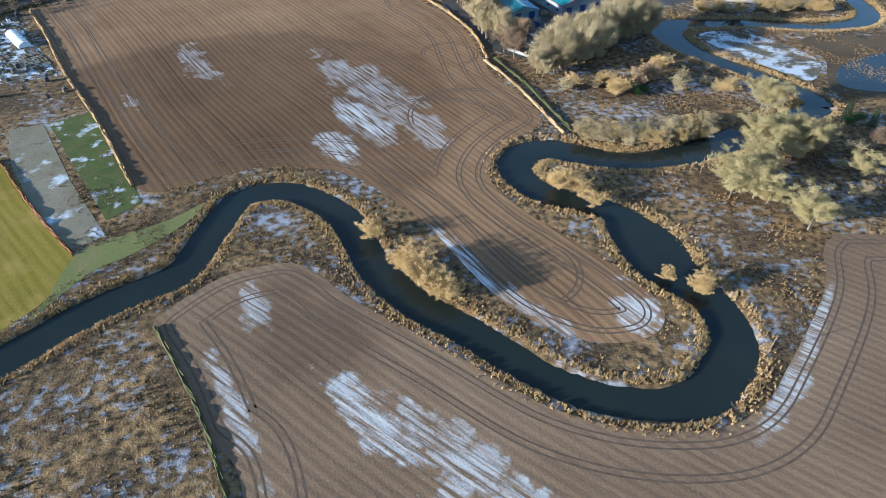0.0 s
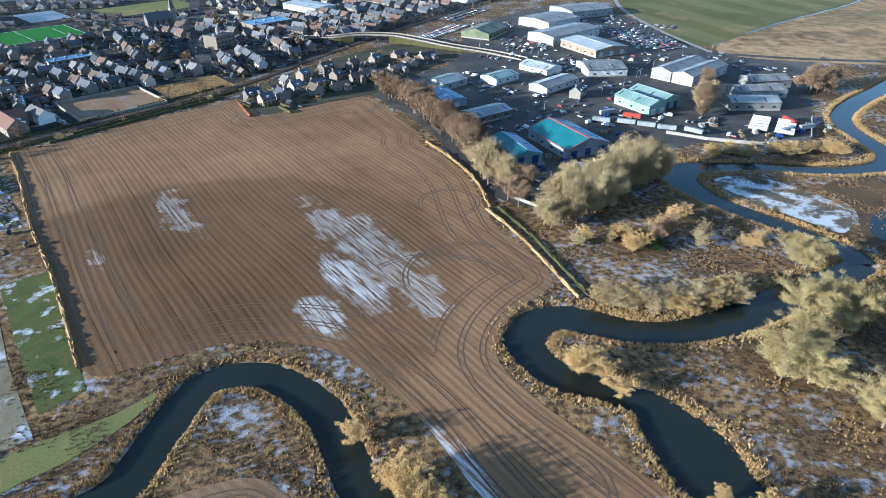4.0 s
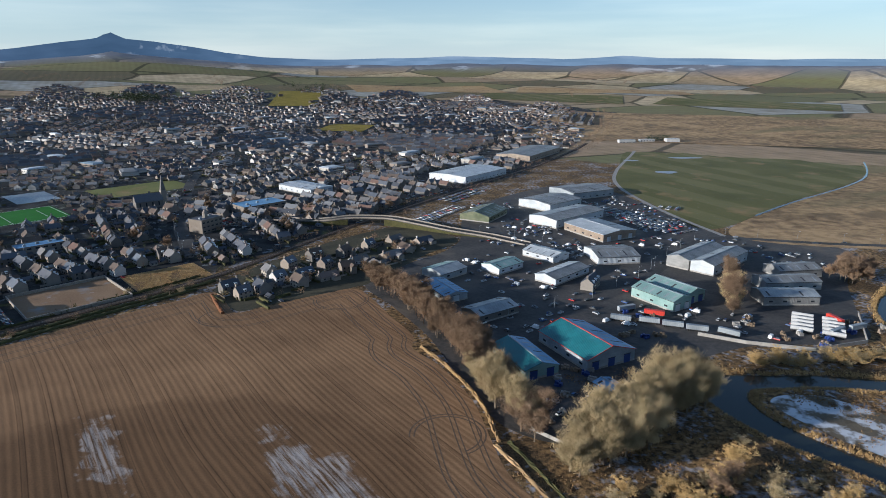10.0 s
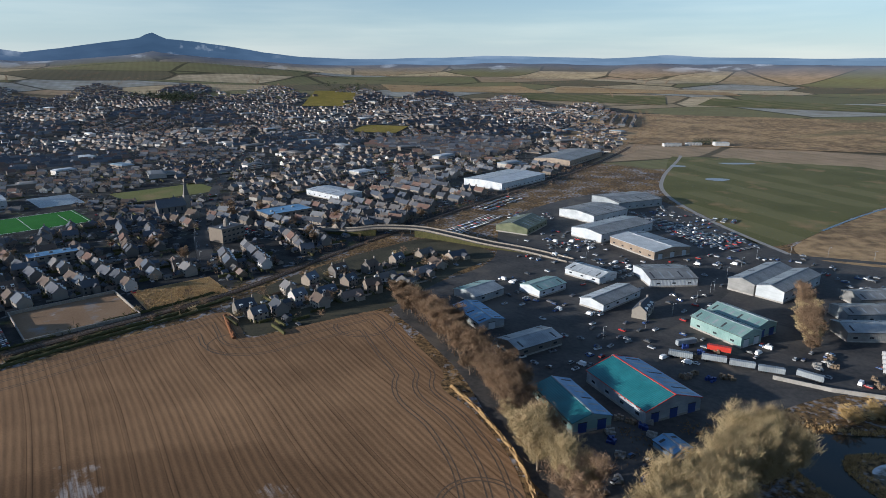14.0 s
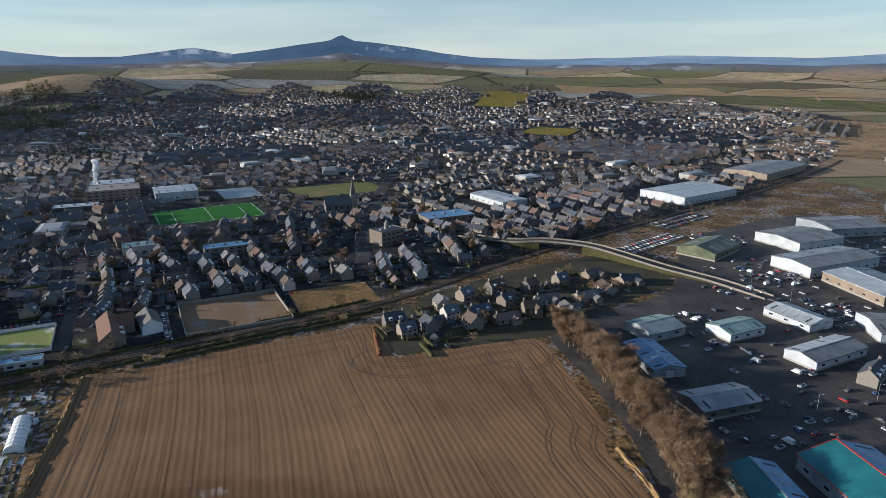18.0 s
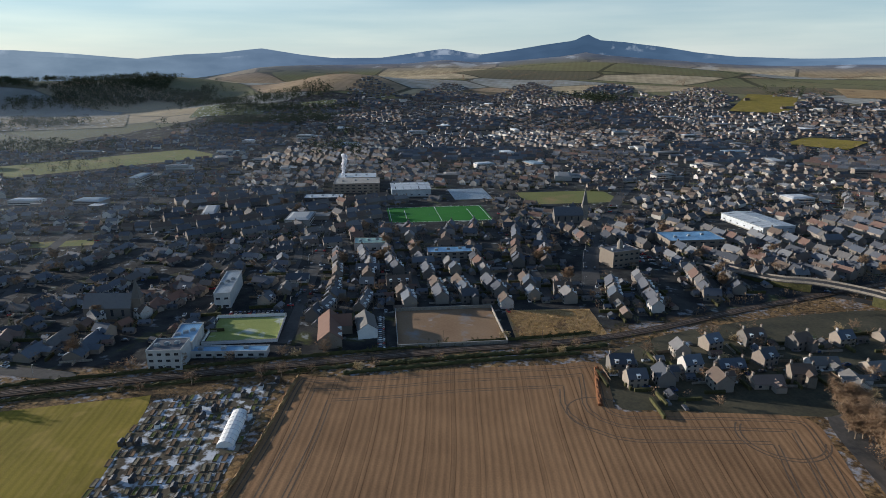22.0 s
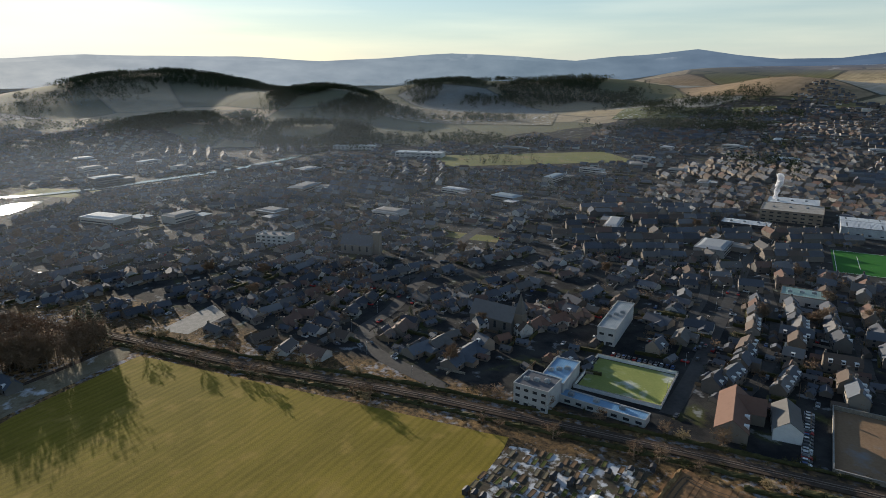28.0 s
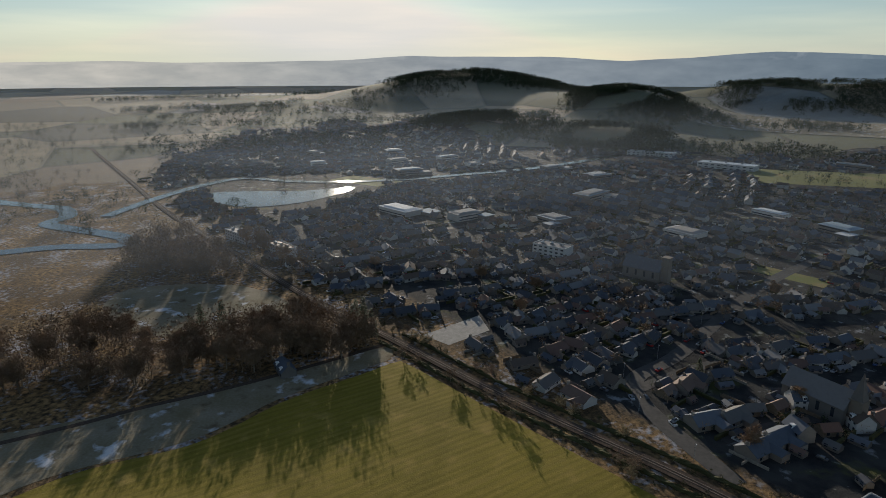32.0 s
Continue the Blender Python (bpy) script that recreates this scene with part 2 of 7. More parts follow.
M = {
    "field": soil("tilled_soil", 36, (0.112, 0.062, 0.031), (0.41, 0.242, 0.124), FIELD_SNOW, 0.74, 0.8, FIELD_WET),
    "field_low": soil("tilled_soil_low", 53, (0.105, 0.066, 0.039), (0.32, 0.21, 0.125), LOW_SNOW, 0.70, 0.35, LOW_WET),
    "green": meadow("young_grass", (0.172, 0.138, 0.017), (0.262, 0.203, 0.027), (0.34, 0.245, 0.06), 1.0, 0.03, GREEN_ROWS),
    "pasture": meadow("pasture", (0.13, 0.15, 0.045), (0.20, 0.19, 0.07), (0.26, 0.19, 0.09), 0.76, 0.012),
    "bog": meadow("dead_grass", (0.30, 0.19, 0.09), (0.45, 0.32, 0.16), (0.20, 0.14, 0.08), 0.80, 0.012),
    "reed": plain("dead_reed", (0.26, 0.16, 0.065), (0.58, 0.41, 0.19), 0.25, 0.9, vary=0.3, island=True),
    "tussock": plain("tussock_grass_blade", (0.13, 0.08, 0.035), (0.36, 0.23, 0.10), 0.12, 0.9, vary=0.35, island=True),
    "frost_marsh": meadow("frosted_marsh", (0.10, 0.09, 0.07), (0.16, 0.13, 0.09), (0.07, 0.06, 0.045), 0.46, 0.07),
    "plot_brown": meadow("vacant_plot", (0.20, 0.125, 0.075), (0.27, 0.185, 0.115), (0.24, 0.23, 0.225), 0.66, 0.03),
    "sedge": meadow("marsh_sedge", (0.075, 0.055, 0.035), (0.13, 0.09, 0.05), (0.05, 0.04, 0.03), 0.72, 0.03),
    "frost_grass": meadow("frosted_grass", (0.26, 0.23, 0.17), (0.18, 0.15, 0.09), (0.12, 0.09, 0.055), 0.58, 0.06),
    "plot": meadow("garden_plot_grass", (0.06, 0.08, 0.022), (0.11, 0.12, 0.035), (0.14, 0.10, 0.06), 0.56, 0.09),
    "turf": meadow("sports_turf", (0.02, 0.13, 0.015), (0.03, 0.17, 0.02), (0.03, 0.15, 0.02), 1.0),
    "bowls": meadow("bowling_turf", (0.20, 0.24, 0.07), (0.28, 0.31, 0.10), (0.34, 0.37, 0.20), 0.50, 0.03),
    "asphalt": plain("asphalt", (0.034, 0.034, 0.035), (0.088, 0.083, 0.078), 0.05, 0.8, bump=0.1, spec=0.2),
    "concrete": plain("concrete", (0.22, 0.21, 0.19), (0.38, 0.36, 0.33), 0.3, 0.9, bump=0.1),
    "ballast": plain("ballast", (0.05, 0.04, 0.033), (0.12, 0.09, 0.07), 1.0, 1.0, bump=0.5, spec=0.02),
    "rail": plain("rail_steel", (0.16, 0.11, 0.08), (0.30, 0.25, 0.21), 2.0, 0.8, 0.2),
    "hedge": plain("hedge_leaf", (0.03, 0.035, 0.012), (0.09, 0.08, 0.03), 0.5, 0.95, bump=0.8, vary=0.3, island=True),
    "hedge_brown": plain("beech_hedge", (0.10, 0.04, 0.018), (0.20, 0.085, 0.035), 0.7, 0.95, bump=0.8, vary=0.25, island=True),
    "slate": choice("slate_roof", [(0.075, 0.09, 0.115), (0.11, 0.125, 0.15), (0.06, 0.066, 0.08), (0.15, 0.145, 0.145), (0.10, 0.075, 0.06), (0.09, 0.095, 0.11)], 0.7, spec=0.25),
    "tile": choice("tile_roof", [(0.14, 0.095, 0.075), (0.11, 0.10, 0.095), (0.16, 0.12, 0.10), (0.15, 0.085, 0.062), (0.12, 0.115, 0.11)], 0.8),
    "granite": choice("granite_wall", [(0.17, 0.155, 0.14), (0.125, 0.115, 0.105), (0.21, 0.19, 0.165), (0.16, 0.135, 0.11)], 0.9),
    "harl": choice("harled_wall", [(0.26, 0.23, 0.195), (0.20, 0.17, 0.14), (0.42, 0.40, 0.375), (0.18, 0.15, 0.125), (0.23, 0.195, 0.16)], 0.9),
    "glass": plain("window_glass", (0.02, 0.024, 0.03), (0.05, 0.055, 0.065), 0.4, 0.08, spec=0.6),
    "white": plain("white_paint", (0.68, 0.68, 0.67), (0.82, 0.82, 0.81), 0.4, 0.5),
    "render": plain("pale_render", (0.36, 0.36, 0.355), (0.52, 0.52, 0.51), 0.25, 0.85),
    "dark": plain("dark_paint", (0.03, 0.03, 0.035), (0.07, 0.07, 0.075), 0.6, 0.6),
    "timber": plain("weathered_timber", (0.12, 0.085, 0.055), (0.25, 0.19, 0.13), 0.9, 0.9),
    "garden": plain("garden_ground", (0.028, 0.028, 0.018), (0.085, 0.075, 0.045), 0.06, 0.95, bump=0.3),
    "stone": plain("field_stone", (0.16, 0.14, 0.12), (0.34, 0.30, 0.25), 0.9, 0.95, bump=0.5),
    "bark": plain("bark", (0.11, 0.085, 0.06), (0.24, 0.19, 0.14), 0.7, 0.95, vary=0.2),
    "twig_pale": plain("pale_twigs", (0.25, 0.19, 0.10), (0.46, 0.36, 0.20), 0.2, 0.9, vary=0.18),
    "twig_gold": plain("willow_twigs", (0.36, 0.235, 0.095), (0.60, 0.42, 0.18), 0.25, 0.9, vary=0.18),
    "twig_lichen": plain("lichened_twigs", (0.25, 0.195, 0.085), (0.45, 0.36, 0.17), 0.2, 0.9, vary=0.15),
    "twig_brown": plain("brown_twigs", (0.14, 0.092, 0.056), (0.29, 0.195, 0.12), 0.2, 0.9, vary=0.2),
    "needle": plain("pine_needles", (0.022, 0.035, 0.014), (0.055, 0.07, 0.025), 0.6, 0.9, vary=0.25),
    "gorse": plain("gorse_leaf", (0.06, 0.11, 0.02), (0.13, 0.20, 0.05), 0.5, 0.9, vary=0.2),
    "car": choice("car_paint", [(0.06, 0.062, 0.066), (0.10, 0.10, 0.11), (0.40, 0.41, 0.42), (0.05, 0.055, 0.06), (0.30, 0.31, 0.33), (0.55, 0.55, 0.54), (0.03, 0.06, 0.16), (0.28, 0.02, 0.02), (0.16, 0.17, 0.18), (0.04, 0.10, 0.24)], 0.42, spec=0.35),
    "car_far": choice("car_paint_far", [(0.06, 0.062, 0.066), (0.10, 0.10, 0.11), (0.40, 0.41, 0.42), (0.05, 0.055, 0.06), (0.30, 0.31, 0.33), (0.55, 0.55, 0.54), (0.03, 0.06, 0.16), (0.28, 0.02, 0.02), (0.16, 0.17, 0.18)], 0.5, island=True, spec=0.25),
    "tyre": plain("tyre_rubber", (0.015, 0.015, 0.015), (0.03, 0.03, 0.03), 2.0, 0.85),
    "far_wall": choice("far_wall", [(0.13, 0.117, 0.105), (0.10, 0.095, 0.09), (0.17, 0.15, 0.13), (0.15, 0.128, 0.105), (0.12, 0.106, 0.093), (0.22, 0.19, 0.16)], 0.9, 0.05, island=True),
    "far_harl": choice("far_harl", [(0.17, 0.15, 0.13), (0.34, 0.32, 0.29), (0.13, 0.12, 0.11), (0.24, 0.20, 0.165), (0.48, 0.46, 0.43), (0.20, 0.165, 0.135)], 0.9, 0.05, island=True),
    "far_sheet": choice("far_sheet", [(0.30, 0.32, 0.34), (0.16, 0.17, 0.18), (0.46, 0.48, 0.50), (0.20, 0.26, 0.31), (0.22, 0.21, 0.20)], 0.85, 0.05, island=True, spec=0.15),
    "heath": heath_material(),
    "far_roof": choice("far_roof", [(0.07, 0.08, 0.10), (0.10, 0.11, 0.13), (0.055, 0.06, 0.072), (0.11, 0.106, 0.106), (0.13, 0.085, 0.07), (0.085, 0.09, 0.105), (0.15, 0.155, 0.165), (0.10, 0.078, 0.065)], 0.85, 0.05, island=True, spec=0.15),
}


def water_material():
    m = Mat("river_water", 0.06, spec=0.5)
    m.b.inputs["IOR"].default_value = 1.33
    m.bump(m.noise(0.6, 3), 0.06, 0.05)
    return m.done(m.mix(m.noise(0.03, 3), (0.010, 0.014, 0.012), (0.022, 0.028, 0.024)))


def ice_material():
    m = Mat("pond_ice", 0.35, spec=0.5)
    c = m.mix(m.ramp(m.noise(0.5, 6), 0.4, 0.7), (0.10, 0.13, 0.17), (0.35, 0.40, 0.46))
    return m.done(c)


M["water"], M["ice"] = water_material(), ice_material()


def sheet_metal(name, a, b, rough=0.45, metal=0.0, pitch=1.0):
    """Ribbed coated steel; ribs run down the local y."""
    m = Mat(name, rough, metal, 0.5)
    rib = m.math("SINE", m.math("MULTIPLY", m.sep(m.obj)[0], 6.2832 / pitch))
    c = m.mix(m.ramp(m.noise(0.12, 6), 0.35, 0.7), a, b)
    c = m.mix(m.ramp(m.noise(0.9, 5, m.turned(0, (1, 9, 1), m.obj)), 0.5, 0.8, 0, 0.35), c, tuple(0.5 * v for v in a))
    m.bump(rib, 0.5, 0.08)
    return m.done(c)


def mown_material():
    """Grass with broad mowing bands and worn patches."""
    m = Mat("mown_grass", 0.95, spec=0.15)
    f = m.math("ADD", m.math("MULTIPLY", m.noise(0.012, 5), 0.6), m.math("MULTIPLY", m.noise(0.5, 4), 0.4))
    c = m.mix(m.ramp(f, 0.35, 0.65), (0.085, 0.09, 0.03), (0.15, 0.14, 0.052))
    band = m.math("MULTIPLY", m.ramp(m.math("SINE", m.math("MULTIPLY", m.sep(m.turned(20))[0], 6.2832 / 64)), -0.1, 0.1), m.ramp(m.noise(0.006, 2), 0.45, 0.5, 0.0, 0.3))
    c = m.mix(band, c, (0.24, 0.21, 0.10))
    c = m.mix(m.ramp(m.noise(0.02, 6), 0.58, 0.70), c, (0.26, 0.18, 0.085))
    m.bump(m.noise(1.2, 4), 0.5, 0.25)
    return m.done(c)


def yard_material():
    """Worn yard asphalt: dark wet sweeps, dusty pale patches, grit and tyre streaks."""
    m = Mat("yard_surface", 0.75, spec=0.2)
    f = m.math("ADD", m.math("MULTIPLY", m.noise(0.035, 5), 0.6), m.math("MULTIPLY", m.noise(0.4, 5), 0.4))
    c = m.mix(m.ramp(f, 0.36, 0.64), (0.036, 0.036, 0.038), (0.098, 0.09, 0.082))
    c = m.mix(m.ramp(m.noise(0.02, 6), 0.55, 0.66, 0, 0.7), c, (0.15, 0.125, 0.10))
    c = m.mix(m.ramp(m.noise(0.3, 4, m.turned(42, (1, 10, 1))), 0.56, 0.7, 0, 0.5), c, (0.025, 0.025, 0.027))
    c = m.mix(m.ramp(m.noise(0.05, 5), 0.68, 0.74, 0, 0.6), c, (0.08, 0.085, 0.04))
    m.bump(m.noise(1.5, 3), 0.2, 0.1)
    return m.done(c)


M["yard"] = yard_material()
M["mown"] = mown_material()
STEEL = {
    "teal": sheet_metal("teal_sheet", (0.015, 0.12, 0.14), (0.03, 0.19, 0.21)),
    "blue": sheet_metal("blue_sheet", (0.10, 0.24, 0.42), (0.20, 0.36, 0.55)),
    "grey": sheet_metal("grey_sheet", (0.19, 0.215, 0.235), (0.34, 0.37, 0.39)),
    "pale": sheet_metal("pale_sheet", (0.34, 0.37, 0.39), (0.52, 0.55, 0.57)),
    "mint": sheet_metal("mint_sheet", (0.16, 0.27, 0.255), (0.26, 0.37, 0.345)),
    "fibre": sheet_metal("fibre_cement", (0.14, 0.14, 0.137), (0.27, 0.27, 0.262)),
    "moss": sheet_metal("mossy_sheet", (0.07, 0.085, 0.04), (0.15, 0.16, 0.09)),
    "brown": sheet_metal("brown_sheet", (0.20, 0.15, 0.11), (0.30, 0.24, 0.18)),
    "white": sheet_metal("white_sheet", (0.40, 0.43, 0.46), (0.56, 0.59, 0.62)),
    "navy": sheet_metal("navy_sheet", (0.02, 0.04, 0.16), (0.03, 0.06, 0.22)),
    "red": sheet_metal("red_sheet", (0.42, 0.03, 0.02), (0.55, 0.05, 0.03)),
}


# ---- mesh helpers ----
class Shape:
    """Collects faces of one mesh; each face may have a material slot."""

    def __init__(self):
        self.v, self.f, self.s = [], [], []

    def face(self, pts, slot=0):
        k = len(self.v)
        self.v += [tuple(p) for p in pts]
        self.f.append(tuple(range(k, k + len(pts))))
        self.s.append(slot)
        return self

    def hull(self, low, high, slot=0, bottom=False):
        """A solid between two rings of equal length, low one first, counter-clockwise from above."""
        k, n = len(self.v), len(low)
        self.v += [tuple(p) for p in low] + [tuple(p) for p in high]
        for i in range(n):
            j = (i + 1) % n
            self.f.append((k + i, k + j, k + n + j, k + n + i))
        self.f.append(tuple(range(k + n, k + 2 * n)))
        if bottom:
            self.f.append(tuple(range(k + n - 1, k - 1, -1)))
        self.s += [slot] * (len(self.f) - len(self.s))
        return self

    def box(self, x, y, z, sx, sy, sz, turn=0.0, slot=0, taper=1.0):
        """A box on its base centre."""
        c, s = math.cos(radians(turn)), math.sin(radians(turn))
        ring = [(-sx / 2, -sy / 2), (sx / 2, -sy / 2), (sx / 2, sy / 2), (-sx / 2, sy / 2)]
        low = [(x + c * a - s * b, y + s * a + c * b, z) for a, b in ring]
        high = [(x + taper * (c * a - s * b), y + taper * (s * a + c * b), z + sz) for a, b in ring]
        return self.hull(low, high, slot, True)

    def tube(self, p, q, r0, r1, sides=6, slot=0):
        p, q = Vector(p), Vector(q)
        d = (q - p).normalized()
        a = d.orthogonal().normalized()
        b = d.cross(a)
        ring = [(math.cos(2 * math.pi * i / sides), math.sin(2 * math.pi * i / sides)) for i in range(sides)]
        return self.hull([p + r0 * (c * a + s * b) for c, s in ring], [q + r1 * (c * a + s * b) for c, s in ring], slot, True)

    def mesh(self, name, mats, smooth=False):
        me = bpy.data.meshes.new(name)
        me.from_pydata(self.v, [], self.f)
        for m in mats:
            me.materials.append(m)
        if len(mats) > 1:
            me.polygons.foreach_set("material_index", self.s)
        if smooth:
            me.polygons.foreach_set("use_smooth", [True] * len(self.f))
        me.update()
        return me


def part(name, shape, material, parent, label="", at=None, smooth=False):
    """Links a shape as one mesh object under a thing or a part."""
    data = shape if isinstance(shape, bpy.types.Mesh) else shape.mesh(name, [material] if not isinstance(material, list) else material, smooth)
    ob = new(name, data)
    ob.parent = parent
    if at is not None:
        ob.matrix_basis = at
    return tagged(ob, label)


def thing(name, label, category, m=None, group="", kind=""):
    ob = tagged(new(name), label, category, group, kind)
    ob.empty_display_size = 1.0
    if m is not None:
        ob.matrix_basis = m
    return ob


def setting(name, shape, material, label, category="", kind="structure", smooth=False):
    ob = new(name, shape.mesh(name, material if isinstance(material, list) else [material], smooth))
    return tagged(ob, label, category or name.split("_")[-1], kind=kind)


def curve(points, closed=False, step=3.0):
    """A smooth line through points, as an array."""
    p = [np.array(q, float) for q in points]
    n, out = len(p), []
    for i in range(n if closed else n - 1):
        a, b, c, d = (p[(i + k) % n] if closed else p[min(max(i + k, 0), n - 1)] for k in (-1, 0, 1, 2))
        m = max(2, int(np.linalg.norm(c - b) / step))
        for t in np.arange(m) / m:
            out.append(0.5 * (2 * b + (c - a) * t + (2 * a - 5 * b + 4 * c - d) * t * t + (3 * b - a - 3 * c + d) * t ** 3))
    if not closed:
        out.append(p[-1])
    return np.array(out)


def sides(line):
    d = np.gradient(line, axis=0)
    d /= np.linalg.norm(d, axis=1)[:, None] + 1e-9
    return np.stack([-d[:, 1], d[:, 0]], 1)


def ribbon(line, width, z=0.05, thick=0.0, slot=0, shape=None):
    """A flat band along a line; width may vary."""
    s = shape or Shape()
    n, w = sides(line), np.broadcast_to(width, (len(line),)) / 2
    a, b = line + n * w[:, None], line - n * w[:, None]
    k = len(s.v)
    for i in range(len(line)):
        zi = z if np.isscalar(z) else z[i]
        s.v += [(*a[i], zi), (*b[i], zi)]
        if thick:
            s.v += [(*a[i], zi - thick), (*b[i], zi - thick)]
    q = 4 if thick else 2
    for i in range(len(line) - 1):
        o, e = k + q * i, k + q * (i + 1)
        s.f.append((o + 1, e + 1, e, o))
        if thick:
            s.f += [(o, e, e + 2, o + 2), (o + 1, o + 3, e + 3, e + 1)]
    s.s += [slot] * (len(s.f) - len(s.s))
    return s


def filled(points, z=0.06):
    """A flat polygon, filled."""
    bm = bmesh.new()
    bm.faces.new([bm.verts.new((x, y, z)) for x, y in points])
    bmesh.ops.triangulate(bm, faces=bm.faces[:])
    bmesh.ops.recalc_face_normals(bm, faces=bm.faces[:])
    s = Shape()
    s.v = [tuple(v.co) for v in bm.verts]
    bm.verts.index_update()
    flip = sum(f.normal.z for f in bm.faces) < 0
    s.f = [tuple(v.index for v in (reversed(f.verts) if flip else f.verts)) for f in bm.faces]
    s.s = [0] * len(s.f)
    bm.free()
    return s


def apart(xy, line):
    """How far points lie from a line, with the place along it."""
    best, where = np.full(len(xy), 1e9), np.zeros(len(xy))
    for i in range(len(line) - 1):
        a, b = line[i], line[i + 1]
        ab = b - a
        t = np.clip(((xy - a) @ ab) / (ab @ ab + 1e-9), 0, 1)
        d = np.linalg.norm(xy - a - t[:, None] * ab, axis=1)
        near = d < best
        best[near], where[near] = d[near], (i + t)[near]
    return best, where


def inside(xy, ring):
    x, y = xy[:, 0], xy[:, 1]
    hit = np.zeros(len(xy), bool)
    for (x0, y0), (x1, y1) in zip(ring, np.roll(ring, -1, axis=0)):
        if y0 != y1:
            hit ^= ((y0 > y) != (y1 > y)) & (x < (x1 - x0) * (y - y0) / (y1 - y0) + x0)
    return hit


# ---- plan ----
RIVER_LINE = curve([(-260, -150, 15), (-185, -75, 14), (-140, -26, 13), (-118, -1, 12.5), (-105, 10, 12), (-91, 21, 12), (-86, 45, 12), (-80, 64, 11.5), (-64, 69, 12), (-49, 62, 11.5),
                    (-37, 50, 12), (-30, 36, 11.5), (-22, 20, 12), (-9, 5, 12), (6, -6, 11), (18, -16, 11), (28, -24, 9.5), (38, -30, 10), (50, -34, 9.5), (62, -35, 10),
                    (74, -32, 13), (82, -24, 14), (88, -16, 14), (90, -6, 13.5), (88, 5, 14), (83, 14, 17), (78, 23, 22), (75, 34, 24), (71, 44, 20), (66, 54, 12),
                    (54, 61, 11), (42, 66, 13), (34, 75, 13), (31, 86, 15), (36, 96, 16), (46, 100, 16), (60, 96, 16), (74, 91, 13), (90, 91, 13), (110, 97, 15), (134, 109, 16), (152, 119, 15), (172, 129, 13), (186, 138, 12)])
RIVER, RIVER_W = RIVER_LINE[:, :2], RIVER_LINE[:, 2]
UPPER_LINE = curve([(186, 138, 12), (185, 148, 12), (178, 159, 12), (167, 174, 12), (154, 189, 12), (141, 208, 14), (136, 230, 19), (146, 244, 17), (166, 245, 12), (191, 245, 11), (223, 240, 11),
                    (256, 244, 12), (273, 260, 13), (276, 286, 13), (277, 313, 13), (288, 338, 13), (314, 366, 14), (350, 396, 14), (410, 445, 14), (480, 475, 14), (600, 560, 14)])
UPPER, UPPER_W = UPPER_LINE[:, :2], UPPER_LINE[:, 2]
WEST = curve([(-505, -420), (-545, -350), (-570, -320), (-590, -290), (-604, -243), (-625, -250), (-640, -290), (-660, -362), (-695, -370), (-727, -403), (-733, -435), (-745, -500), (-790, -620)])
RAIL = curve([(-1722, -1175), (-1437, -960), (-1190, -730), (-925, -470), (-735, -283), (-614, -148), (-508, -29), (-455, 40), (-401, 108), (-355, 175), (-319, 221),
              (-278, 272), (-221, 340), (-160, 412), (-108, 510), (-48, 615), (46, 768), (166, 960), (300, 1230), (420, 1560), (520, 2000)], step=8)
BIG_FIELD = curve([(-124, 71), (-162, 124), (-199, 174), (-232, 224), (-263, 268), (-252, 277), (-229, 299), (-207, 324), (-171, 358), (-152, 376), (-134, 352), (-124, 338), (-106, 350),
                   (-80, 369), (-56, 382), (-42, 362), (-28, 332), (-13, 302), (-12, 284), (3, 262), (17, 228), (23, 195), (28, 172), (42, 145), (47, 124),
                   (33, 108), (23, 92), (20, 75), (31, 55), (45, 39), (61, 20), (71, 3), (66, -9), (51, -13), (37, -9), (21, 3), (8, 22),
                   (-6, 46), (-21, 64), (-43, 82), (-74, 86), (-90, 80), (-104, 74)], True)
LOW_FIELD = curve([(-92, -5), (-88, 4), (-81, 13), (-72, 20), (-54, 25), (-42, 18), (-33, 9), (-15, -4), (2, -16), (20, -30), (31, -37), (45, -42), (59, -44), (75, -43),
                   (89, -36), (102, -22), (121, 1), (131, 16), (136, 29), (143, 37), (158, 39), (260, 30), (420, -40), (420, -300), (-20, -300), (-45, -84), (-66, -43), (-77, -25)], True)
GREEN_FIELD = curve([(-131, 22), (-133, 31), (-189, 92), (-226, 138), (-262, 177), (-298, 212), (-308, 206), (-351, 152), (-392, 99), (-424, 58), (-426, 50), (-410, 37), (-378, 10), (-339, -12), (-305, -52), (-240, -78), (-180, -52), (-150, -20), (-132, 5)], True)
MEADOW_WEST = curve([(-306, -56), (-341, -15), (-380, 7), (-412, 33), (-430, 46), (-443, 40), (-417, 12), (-384, -22), (-361, -50), (-338, -84), (-300, -140), (-240, -120), (-260, -84)], True)
MEADOW_BACK = curve([(-505, -160), (-525, -95), (-500, -40), (-474, -20), (-440, -62), (-436, -110), (-460, -150)], True)
PLOT_A = np.array([(-200, 118), (-186, 123), (-152, 75), (-124, 40), (-134, 33), (-160, 58), (-183, 88)])
PLOT_B = np.array([(-184, 124), (-168, 135), (-118, 61), (-128, 50)])
VERGE = curve([(-131, 30), (-122, 38), (-104, 50), (-94, 60), (-97, 48), (-110, 31), (-122, 20), (-133, -4), (-131, 8)], True)
GRID = 44.0
U, V = np.array([math.cos(radians(GRID)), math.sin(radians(GRID))]), np.array([-math.sin(radians(GRID)), math.cos(radians(GRID))])
ORIGIN = np.array([-278.0, 272.0])


def azimuth(x, y):
    return np.degrees(np.arctan2(-(x + 60), (y - 60)))


